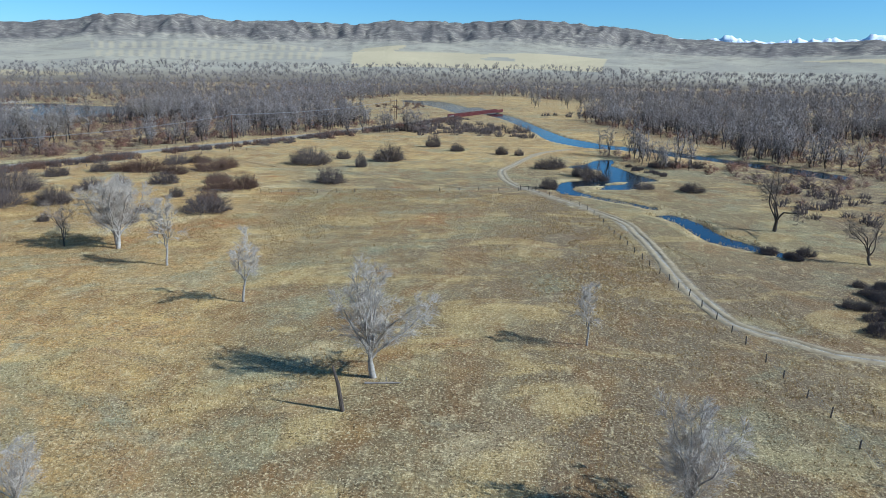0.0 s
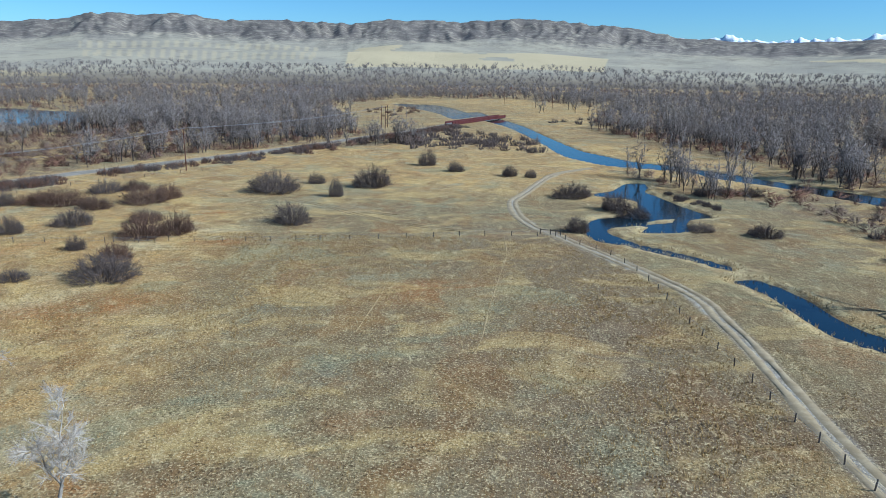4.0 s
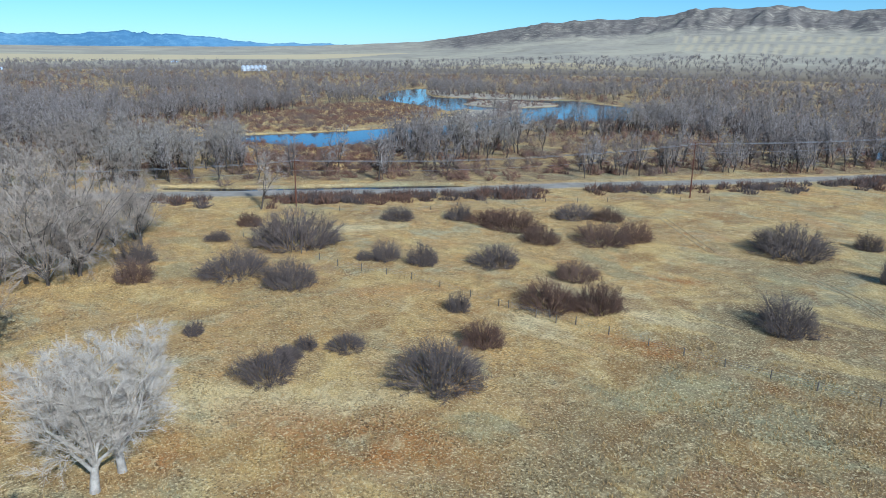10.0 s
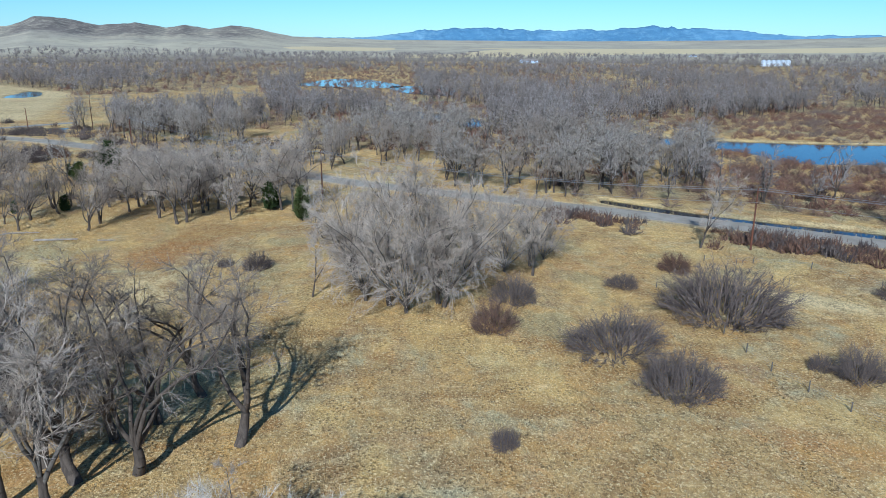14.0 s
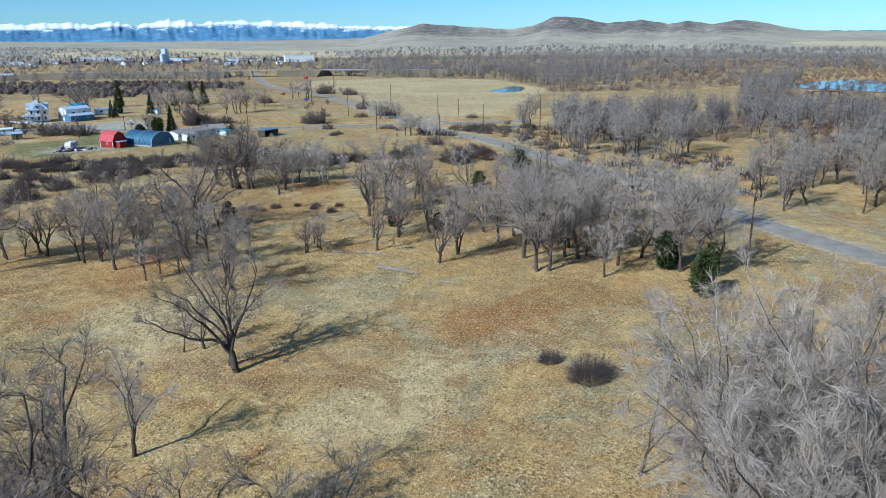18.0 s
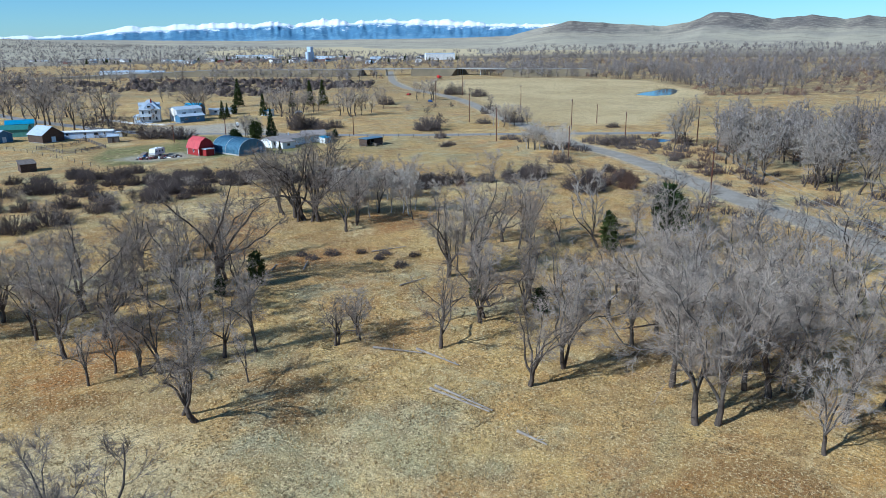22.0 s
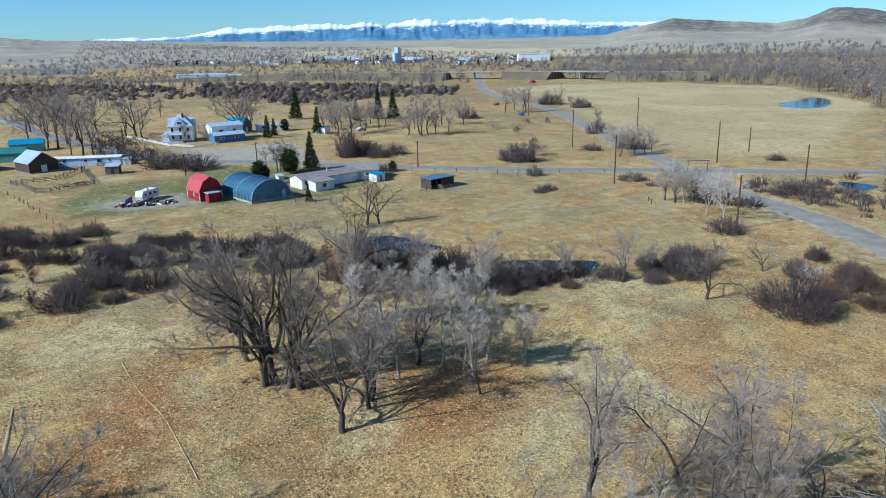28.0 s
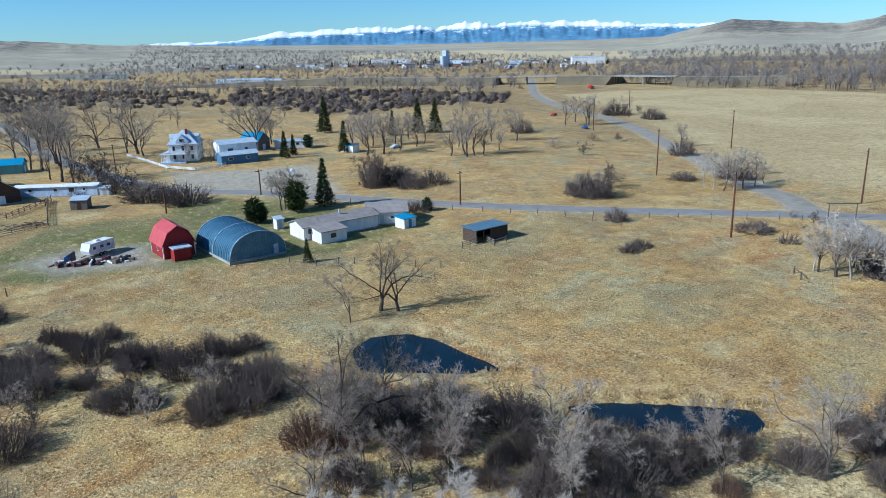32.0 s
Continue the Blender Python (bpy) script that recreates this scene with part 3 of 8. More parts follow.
def make_ground():
    ax, ay = stretch_axis(-340, 130, 2.2, 800, 4950), stretch_axis(-60, 340, 2.2, 800, 4950)
    gx, gy = np.meshgrid(ax, ay)
    x, y = gx.ravel(), gy.ravel()
    # let the grid wander a little so that no edge runs dead straight
    nx, ny = len(ax), len(ay)
    co = np.stack([x, y, ground_z(x, y)], 1)
    idx = np.arange(nx * ny).reshape(ny, nx)
    quads = np.stack([idx[:-1, :-1], idx[:-1, 1:], idx[1:, 1:], idx[1:, :-1]], -1).reshape(-1, 4)
    me = bpy.data.meshes.new("ground")
    me.from_pydata(co, [], quads.tolist())
    d = water_gap(x, y)
    rg = road_gap(x, y)
    rust = np.maximum(spots(x, y, RUST), 0.9 * spots(x, y, BURNT))
    green = np.maximum(np.maximum(0.32 * np.clip((x - 10 + 40 * (value_noise(x, y, 0.025, 72) - 0.5)) / 30, 0, 1) * np.clip((300 - y) / 80, 0, 1) * np.clip((105 - x) / 20, 0, 1), 0.0) + np.maximum(zone(x, y, LAWN, 4), 0.42 * zone(x, y, FARM_FLAT, 12)), 0.55 * (rg < 60) * (y < -60) * value_noise(x, y, 0.03, 9))
    gravel = np.maximum.reduce([np.clip(1.25 - line_gap(x, y, r) / w, 0, 1) for r, w in ((RIVER_ROAD, 7.0), (CROSS_ROAD, 5.0), (TOWN_ROAD, 6.0), (FIELD_TRACK, 2.1))] + [0.9 * zone(x, y, YARD, 4), 0.95 * zone(x, y, FARMYARD, 4)] + [zone(x, y, bar, 5) for bar in BARS])
    straw = np.maximum(spots(x, y, STRAW), 0.9 * np.clip(1.3 - d / 4.0, 0, 1) * (d > 0) * (value_noise(x, y, 0.05, 2) > 0.35))
    r = np.hypot(x + 100, y - 50)
    bare = np.clip((x + 62 + 0.12 * (y - 100) + 30 * (value_noise(x, y, 0.02, 71) - 0.5)) / 34, 0, 1) * np.clip((330 - y) / 60, 0, 1)
    far_scrub = np.clip((r - 330) / 120, 0, 1) * np.clip((1900 - r) / 400, 0, 1) * np.clip(2.4 * value_noise(x, y, 0.008, 4) - 0.35, 0, 1)
    floor = np.maximum(wooded(x, y), 0.8 * shrubby(x, y)) * np.clip((r - 180) / 60, 0, 1)
    land = np.maximum(*(zone(x, y, p, 20) for p in BRUSH_LAND))
    east_dry = np.clip((x + 18 + 40 * (value_noise(x, y, 0.025, 72) - 0.5)) / 34, 0, 1) * np.clip((300 - y) / 80, 0, 1) * (1 - np.clip((x - 34) / 14, 0, 1) * np.clip((y - 130) / 40, 0, 1))
    far_scrub = np.clip(np.maximum(np.maximum(0.95 * east_dry, 0.9 * land), np.maximum(0.6 * far_scrub, 1.5 * floor)), 0, 1)
    field = np.maximum(zone(x, y, PALE_FIELD, 10), np.clip((r - 1500) / 500, 0, 1) * np.clip(2.4 * value_noise(x, y, 0.0015, 7) - 0.7, 0, 1))
    wet = np.clip(1 - np.abs(d - 0.15) / 0.55, 0, 1) * 0.8 + (d < 0)
    for name, ch in (("cover", (rust, green, gravel, straw)), ("cover_far", (bare, field, far_scrub, np.clip(wet, 0, 1)))):
        a = me.color_attributes.new(name, "FLOAT_COLOR", "POINT")
        a.data.foreach_set("color", np.stack(ch, 1).astype(np.float32).ravel())
    me.polygons.foreach_set("use_smooth", np.ones(len(me.polygons), bool))
    me.materials.append(M_GROUND)
    return tagged(new("ground", me), "dry tan and rust grassland with bare patches", "ground", kind="structure")


make_ground()


def flat_mesh(name, verts, faces, material, smooth_faces=False):
    """A mesh from vertices and faces; faces may be blocks of arrays, one array for each number of corners."""
    me = bpy.data.meshes.new(name)
    if isinstance(faces[0], np.ndarray):
        v = np.asarray(verts, np.float32)
        me.vertices.add(len(v))
        me.vertices.foreach_set("co", v.ravel())
        sizes = np.concatenate([np.full(len(b), b.shape[1]) for b in faces])
        me.loops.add(int(sizes.sum()))
        me.loops.foreach_set("vertex_index", np.concatenate([b.ravel() for b in faces]).astype(np.int32))
        me.polygons.add(len(sizes))
        me.polygons.foreach_set("loop_start", (np.cumsum(sizes) - sizes).astype(np.int32))
        me.update(calc_edges=True)
    else:
        me.from_pydata([tuple(map(float, v)) for v in verts], [], faces)
    me.materials.append(material)
    if smooth_faces:
        me.shade_smooth()
    else:
        me.shade_flat()
    return me


FAR_WATER = ("town_lake", "far_shallows", "far_reach", "far_pool", "far_bend")
for lower, (name, p) in enumerate(WATER.items()):
    if name in FAR_WATER:
        tagged(new("water_" + name, flat_mesh("water", [(x, y, 0.45) for x, y in p], [tuple(range(len(p)))], M_WATER)), "broad pale blue water in the distance", "water", kind="structure")
        continue
    z_w = WATER_Z - 0.006 * lower
    (x0, y0), (x1, y1) = p.min(0) - 3, p.max(0) + 3
    tagged(new("water_" + name, flat_mesh("water", [(x0, y0, z_w), (x1, y0, z_w), (x1, y1, z_w), (x0, y1, z_w)], [(0, 1, 2, 3)], M_WATER)),
           "calm blue water between low grassy banks", "water", kind="structure")


def ribbon(name, line, width, material, z=0.07, ragged=0.3, step=2.5, seed=1):
    """A road surface: crowned strip along a line with slightly ragged edges."""
    p = smooth(line, step)
    d = np.gradient(p, axis=0)
    d /= np.linalg.norm(d, axis=1)[:, None] + 1e-9
    nrm = np.stack([-d[:, 1], d[:, 0]], 1)
    j = ragged * (value_noise(p[:, 0], p[:, 1], 0.4, seed) - 0.5) * 2
    verts, faces = [], []
    for off, h in ((-1, -0.10), (-0.6, 0.02), (0, 0.05), (0.6, 0.02), (1, -0.10)):
        q = p + nrm * (off * (width / 2 + (j if abs(off) == 1 else 0 * j)))[:, None]
        verts.append(np.stack([q[:, 0], q[:, 1], z + h + np.maximum(0, ground_z(q[:, 0], q[:, 1]))], 1))
    verts = np.stack(verts, 1).reshape(-1, 3)
    for i in range(1, len(p)):
        b = 5 * (i - 1)
        faces += [(b + k, b + k + 1, b + k + 6, b + k + 5) for k in range(4)]
    return new(name, flat_mesh(name, verts, faces, material, True))


tagged(ribbon("road_river", RIVER_ROAD, 8.0, M_ROAD), "pale grey gravel road beside the river", "road", kind="structure")
tagged(ribbon("road_cross", CROSS_ROAD, 6.6, M_ASPHALT), "worn grey paved country road", "road", kind="structure")
tagged(ribbon("road_town", TOWN_ROAD, 7.0, M_ROAD, 0.09), "pale gravel road towards the town", "road", kind="structure")
track_line = smooth(FIELD_TRACK, 4.0)
track_way = np.gradient(track_line, axis=0)
track_way /= np.linalg.norm(track_way, axis=1)[:, None]
for off in (-0.95, 0.95):
    tagged(ribbon("track_field", track_line + off * np.stack([-track_way[:, 1], track_way[:, 0]], 1), 1.5, M_TRACK, 0.05, 0.5), "bare dusty wheel rut of the farm track along a fence", "track", kind="structure")

M_PATH = plain("trodden path", srgb(192, 168, 122), srgb(172, 146, 100), 0.5, 0.95, 0, 0.6, 2.5, 0.05)
for trail in ([(16.2, 233.3), (15.4, 216.7), (13.5, 204.3), (9.2, 179.3), (7.2, 165.1), (5.5, 157.6)], [(-10.7, 214.2), (-10.1, 196.8), (-10.6, 185.3), (-12.9, 166.2)], [(-223.0, -2.6), (-221.8, 7.3), (-221.6, 16.2), (-220.3, 25.8), (-219.6, 30.3)]):
    tagged(ribbon("path_trodden", trail, 0.15, M_PATH, 0.04, 0.16, 1.2), "narrow pale animal trail through dry grass", "path", kind="structure")
for trail in ([(-53.1, 283.3), (-38.3, 274.0), (-20.7, 255.8), (-6.4, 245.1), (11.1, 237.6), (25.4, 236.0)], [(-12.6, 257.8), (-23.0, 262.6), (-26.8, 259.2), (-11.8, 248.1)], [(-93.0, 308.0), (-82.5, 297.7), (-68.3, 283.9)], [(-208.6, 2.0), (-205.0, 15.1), (-201.6, 25.9)]):
    for off in (-0.85, 0.85):
        q = np.array(trail)
        d = np.gradient(q, axis=0)
        d /= np.linalg.norm(d, axis=1)[:, None]
        tagged(ribbon("path_wheel", q + off * np.stack([-d[:, 1], d[:, 0]], 1), 0.4, M_PATH, 0.06, 0.2, 1.2), "pale wheel track through dry grass", "path", kind="structure")


# ---- far hills and mountains ----
RIDGE = [(-60, 2.0), (-31, 1.9), (-24.8, 1.7), (-18.5, 2.1), (-15.3, 2.6), (-12.4, 2.85), (-9, 3.25), (-5.2, 3.35), (-1.8, 3.15), (3, 3.2), (6.4, 2.85), (9.8, 3.0), (15.6, 3.0), (19.1, 3.35), (24.7, 3.1), (28.5, 2.45), (31.6, 2.4), (35.4, 2.05), (40, 1.3), (44.4, 0.75), (49.4, 0.5), (55, 0.3), (60, 0.2), (70, 0.1), (86, 0.15), (93, 0.35), (96, 0.95), (97.5, 1.1), (99, 0.85), (100.7, 1.1), (102, 0.9), (103.8, 1.2), (106.5, 1.0), (108.5, 1.4), (110.3, 1.5), (112, 0.9), (113.5, 0.75), (116, 0.85), (118, 1.05), (120.5, 1.15), (122.5, 0.75), (125, 0.2), (130, 0.1), (145, 0.12), (158, 0.35), (165, 0.55), (170, 0.9), (175, 1.0), (190, 1.0)]
BLUE = [(-60, 1.8), (-32, 2.0), (-27, 1.85), (-24, 1.8), (-21.5, 2.15), (-19, 1.8), (-17, 1.5), (-12, 0.5), (40, 0.3), (50, 0.4), (57, 0.5), (63, 0.85), (67, 1.1), (73, 0.75), (78.5, 1.0), (83, 0.85), (87, 0.3), (100, 0.2), (116, 0.5), (120, 0.9), (125.6, 1.05), (130, 1.2), (135, 1.5), (139, 1.3), (143, 1.35), (148, 1.15), (153.8, 0.95), (158, 0.55), (165, 0.4), (190, 0.3)]


def hills_material(name, low, high, dark, snow):
    k = Nodes(name)
    hill, lift, crops, floor = k.attr("relief")
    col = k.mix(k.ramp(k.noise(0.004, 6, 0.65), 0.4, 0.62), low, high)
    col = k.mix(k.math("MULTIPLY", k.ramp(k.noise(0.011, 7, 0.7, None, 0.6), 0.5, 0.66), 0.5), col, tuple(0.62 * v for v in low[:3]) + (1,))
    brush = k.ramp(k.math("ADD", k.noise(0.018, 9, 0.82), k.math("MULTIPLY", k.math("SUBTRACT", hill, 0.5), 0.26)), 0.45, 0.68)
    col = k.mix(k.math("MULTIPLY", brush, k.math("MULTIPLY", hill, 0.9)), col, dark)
    col = k.mix(k.math("MULTIPLY", crops, 0.85), col, srgb(206, 186, 144))
    col = k.mix(k.math("MULTIPLY", floor, 0.85), col, srgb(116, 100, 82))
    if snow:
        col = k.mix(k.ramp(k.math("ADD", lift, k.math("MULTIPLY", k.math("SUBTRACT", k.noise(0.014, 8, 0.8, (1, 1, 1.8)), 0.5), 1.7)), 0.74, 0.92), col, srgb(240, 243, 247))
    k.bump(k.noise(0.02, 8, 0.75), 0.8, 7.0)
    return k.done(col, 1.0, 0, 0.0)


M_HILLS = hills_material("sage and grass hills", srgb(168, 158, 138), srgb(184, 172, 146), srgb(106, 98, 93), False)
# distance haze is painted in: all three slope colours are shifted to blue
M_FAR_HAZE = hills_material("far mountains tinted haze blue", srgb(112, 148, 172), srgb(128, 160, 178), srgb(86, 122, 150), True)


def folds(az, r, across, along, seed):
    """Ridged noise, drawn out down the slope: 0 in the gullies, 1 on the spurs."""
    return 1 - 2 * np.abs(value_noise(az * across, r / along, 1.0, seed) - 0.5)


def hill_height(profile, az, r, r0, r1, plain_part):
    """The plain rises to plain_part of the crest, then the slopes go up to it."""
    crest = np.tan(np.radians(np.interp(az, [a for a, _ in profile], [e for _, e in profile]))) * r1 + 41
    s = np.clip((r - r0) / (r1 - r0), 0, 1)
    low = plain_part * np.clip(s / 0.55, 0, 1) ** 1.4
    up = np.clip((s - 0.55) / 0.45, 0, 1)
    return crest, s, crest * (low + (1 - plain_part) * (0.4 * up + 0.6 * up ** 2))


def ridge_mesh(name, profile, r0, r1, r2, rough, material, az0, az1, step, rings, plain_part, seed, peaks=0.0):
    """Rising ground seen far off: a plain from r0, slopes with spurs to the crest at r1, back slope to r2."""
    az = np.arange(az0, az1, step)
    rr = np.concatenate([np.linspace(r0, r1, rings), np.linspace(r1, r2, 5)[1:]])
    verts, hill, lift, crops, floor = [], [], [], [], []
    a = np.radians(az)
    for r in rr:
        x, y = -60 - r * np.sin(a), 60 + r * np.cos(a)
        crest, s, z = hill_height(profile, az, np.full(len(az), r), r0, r1, plain_part)
        s1 = s[0]
        tall = np.clip((crest - 41) / 170, 0.06, 1.1)
        wander = az + 1.6 * (value_noise(az * 0.3, az * 0 + r / 700, 1.0, seed + 7) - 0.5)
        ln = 0.22 if peaks else 1.0
        spur = 0.55 * folds(wander, r, 0.42, 1100 * ln, seed) + 0.30 * folds(wander, r, 1.1, 600 * ln, seed + 1) + 0.18 * folds(wander, r, 2.6, 300 * ln, seed + 2)
        slope = min(max((s1 - 0.50) / 0.35, 0), 1)
        z = z + rough * tall * (spur - 0.56) * slope * (1.0 if s1 < 0.93 else 0.6)
        if peaks:
            jag = 0.50 * folds(wander, r, 0.37, 3000, seed + 4) + 0.33 * folds(wander, r, 0.95, 1800, seed + 5) + 0.22 * folds(wander, r, 2.3, 900, seed + 6)
            z = z * (1 + peaks * (jag - 0.62) * min(s1 * 1.5, 1.0))
        knolls = value_noise(x, y, 0.0032, seed + 3) - 0.5
        z = z + 26 * tall * knolls * min(max((s1 - 0.12) / 0.3, 0), 1) * (1 - 0.6 * slope)
        if r > r1:
            z = z * (1 - 0.8 * (r - r1) / (r2 - r1))
        verts.append(np.stack([x, y, z - 1.0], 1))
        hill.append(np.clip((s1 - 0.62 + 0.30 * spur) / 0.30, 0, 1) * np.clip((crest - 55) / 60, 0, 1))
        lift.append(np.clip((z - 35) / np.maximum(crest - 35, 30), 0, 1.3) * np.interp(az, [-34, -32, -16, -13, 55, 62, 84, 92, 115, 121], [0.9, 0.9, 0.85, 0, 0, 0.42, 0.42, 0, 0.5, 0.95]))
        floor.append(np.clip(1.25 - s1 / 0.16, 0, 1) * (0.4 + 0.6 * (wooded(x, y) > 0.2)) * (r0 < 2000))
        pale = (value_noise(x, y, 0.0016, seed + 5) > 0.62) * (s1 > 0.1) * (s1 < 0.5)
        strips = (az > 8) * (az < 25) * (((s1 > 0.30) & (s1 < 0.40)) | ((s1 > 0.43) & (s1 < 0.52))) * (np.sin(2 * np.pi * (az + 0.8 * s1) / 0.72) > 0)
        wheat = (np.abs(az + 4) < 10) * (s1 > 0.22) * (s1 < 0.42) * (value_noise(x, y, 0.004, seed + 9) > 0.3)
        crops.append(np.clip(pale * (1 - (az > 8) * (az < 25)) + 0.45 * strips + wheat, 0, 1))
    n = len(az)
    idx = np.arange(n * len(rr)).reshape(len(rr), n)
    quads = np.stack([idx[:-1, :-1], idx[1:, :-1], idx[1:, 1:], idx[:-1, 1:]], -1).reshape(-1, 4)
    me = flat_mesh(name, np.vstack(verts), [quads], material, True)
    at = me.color_attributes.new("relief", "FLOAT_COLOR", "POINT")
    at.data.foreach_set("color", np.stack([np.concatenate(hill), np.concatenate(lift), np.concatenate(crops), np.concatenate(floor)], 1).astype(np.float32).ravel())
    return new(name, me)


tagged(ridge_mesh("hills_near", RIDGE, 1500, 3900, 4400, 62, M_HILLS, -62, 190, 0.17, 76, 0.48, 3), "dry grass hills with dark brushy slopes", "hills", kind="structure")
tagged(ridge_mesh("mountains_far", BLUE, 3900, 4600, 4750, 90, M_FAR_HAZE, -62, 190, 0.11, 30, 0.30, 11, 0.34), "distant mountains painted haze blue with snow on the crest", "mountains", kind="structure")


def plain_z(x, y):
    """Height of the far plain, for what stands on it."""
    x, y = np.asarray(x, float), np.asarray(y, float)
    az = (np.degrees(np.arctan2(-(x + 60), y - 60)) + 90) % 360 - 90
    return np.maximum(0.0, hill_height(RIDGE, az, np.hypot(x + 60, y - 60), 1500, 3900, 0.48)[2] - 1.0)


# ---- bare trees and brush ----
def segments_mesh(name, segs, sides, material):
    """Tapered tubes, one for each (start, end, start radius, end radius); end radius 0 gives a pointed twig."""
    if not len(segs):
        return None
    s = np.array(segs, float)
    p0, p1, r0, r1 = s[:, :3], s[:, 3:6], s[:, 6], s[:, 7]
    d = p1 - p0
    d /= np.linalg.norm(d, axis=1)[:, None] + 1e-9
    ref = np.where(np.abs(d[:, 2:3]) > 0.9, np.array([[1.0, 0, 0]]), np.array([[0, 0, 1.0]]))
    u = np.cross(d, ref)
    u /= np.linalg.norm(u, axis=1)[:, None] + 1e-9
    v = np.cross(d, u)
    verts, faces, base = [], [], 0
    point = r1 <= 0
    for flag in (False, True):
        k = np.where(point == flag)[0]
        if not len(k):
            continue
        ang = np.arange(sides) * 2 * np.pi / sides
        ring = lambda p, r: p[k][:, None] + r[k][:, None, None] * (np.cos(ang)[None, :, None] * u[k][:, None] + np.sin(ang)[None, :, None] * v[k][:, None])
        if flag:
            co = np.concatenate([ring(p0, r0), p1[k][:, None]], 1)
            f = [[i, (i + 1) % sides, sides] for i in range(sides)]
        else:
            co = np.concatenate([ring(p0, r0), ring(p1, r1)], 1)
            f = [[i, (i + 1) % sides, sides + (i + 1) % sides, sides + i] for i in range(sides)]
        m = co.shape[1]
        verts.append(co.reshape(-1, 3))
        faces.append((np.array(f)[None] + base + m * np.arange(len(k))[:, None, None]).reshape(-1, len(f[0])))
        base += len(k) * m
    return flat_mesh(name, np.vstack(verts), faces, material, sides > 3)


def unit(v):
    return v / (np.linalg.norm(v) + 1e-9)


def limb(rng, segs, p, d, length, r0, r1, n, wander, lift):
    """A crooked limb of n pieces; returns its joints as (place, way, radius)."""
    out = []
    for i in range(n):
        d = unit(d + rng.normal(0, wander, 3) + np.array([0, 0, lift]))
        q = p + d * length / n
        a, b = r0 + (r1 - r0) * i / n, r0 + (r1 - r0) * (i + 1) / n
        segs.append((*p, *q, a, b))
        out.append((q, d, b))
        p = q
    return out


def side_way(rng, d, angle):
    w = unit(np.cross(d, rng.normal(0, 1, 3)))
    return unit(d * math.cos(angle) + w * math.sin(angle))


def tree_parts(seed, height=15.0, fork=0.3, leaders=4, open_=0.5, branches=9, subs=6, twigs=6, thick=1.0, twig_r=0.026, twig_l=1.4, droop=0.05, bare=0.12, bough_n=3, sub_n=1, bend=0.08, spread=(0.15, 0.27)):
    """Segments of a leafless tree, scaled to its height: trunk with limbs, branches, twigs."""
    rng = np.random.default_rng(seed)
    wood, boughs, fine = [], [], []
    r = 0.0135 * height * thick
    joints = limb(rng, wood, np.array([0, 0, -0.15]), np.array([rng.normal(0, 0.1), rng.normal(0, 0.1), 1.0]), height * fork, r * 1.25, r * 0.85, 4, bend, 0.1)
    starts = []
    for i in range(leaders):
        a = 2 * np.pi * (i + rng.random() * 0.6) / leaders
        k = joints[-1] if i % 3 < 2 else joints[2]
        d = unit(np.array([math.cos(a) * open_, math.sin(a) * open_, rng.uniform(0.85, 1.25)]))
        if i == 0:
            d = unit(d * [0.3, 0.3, 1])
        starts.append(limb(rng, wood, k[0], d, height * (0.95 - fork) * rng.uniform(0.75, 1.0), k[2] * rng.uniform(0.5, 0.75), r * 0.10, 8, 0.13 + bend * 0.8, 0.08))
    for js in starts:
        for i in range(branches):
            f = bare + (1 - bare) * (i + rng.random()) / branches
            q, d, b = js[min(len(js) - 1, int(f * len(js)))]
            ln = height * rng.uniform(*spread) * (1.15 - 0.65 * f)
            bj = limb(rng, boughs, q, side_way(rng, d, rng.uniform(0.5, 1.05)), ln, min(max(b * 0.4, 0.022), 0.038), twig_r * 1.4, bough_n, 0.2, 0.08 - droop)
            for j in range(subs):
                q2, d2, b2 = bj[min(bough_n - 1, int(rng.uniform(0.1, 1.0) * bough_n))]
                l2 = ln * rng.uniform(0.3, 0.6)
                sj = limb(rng, boughs, q2, side_way(rng, d2, rng.uniform(0.35, 1.0)), l2, twig_r * 1.4, twig_r * 0.8, sub_n, 0.22, 0.1 - droop)
                q3, d3, _ = sj[-1]
                w = np.cross(d3, rng.normal(0, 1, (twigs, 3)))
                w /= np.linalg.norm(w, axis=1)[:, None] + 1e-9
                a3 = rng.uniform(0.2, 0.9, (twigs, 1))
                e = d3 * np.cos(a3) + w * np.sin(a3) + np.array([0, 0, 0.25 - droop * 3])
                e *= rng.uniform(0.5, 1.0, (twigs, 1)) * twig_l * height / 15 / (np.linalg.norm(e, axis=1)[:, None] + 1e-9)
                p3 = q3 - d3 * l2 / sub_n * 0.95 * rng.random((twigs, 1))
                fine += [(*p, *q, twig_r, 0.0) for p, q in zip(p3.tolist(), (p3 + e).tolist())]
    k = height / max(max(t[5] for t in fine), 1.0)
    grow = lambda segs: [tuple(v * k for v in t[:6]) + t[6:] for t in segs]
    return grow(wood), grow(boughs), grow(fine)


def part_of(parent, name, me, label=""):
    ob = new(name, me)
    ob.parent = parent
    return tagged(ob, label)


def make_tree(seed, label, bark, twig, limb_bark=None, **shape):
    wood, boughs, fine = tree_parts(seed, **shape)
    root = tagged(new("tree"), label, "tree")
    root.empty_display_size = 0.5
    part_of(root, "trunk", segments_mesh("trunk", wood[:4], 7, bark))
    for i in range(4, len(wood), 8):
        part_of(root, "limb", segments_mesh("limb", wood[i:i + 8], 6, limb_bark or bark))
    part_of(root, "crown", segments_mesh("crown", boughs + fine, 3, twig))["kind"] = "stuff"
    root["tall"] = shape.get("height", 15.0)
    return root


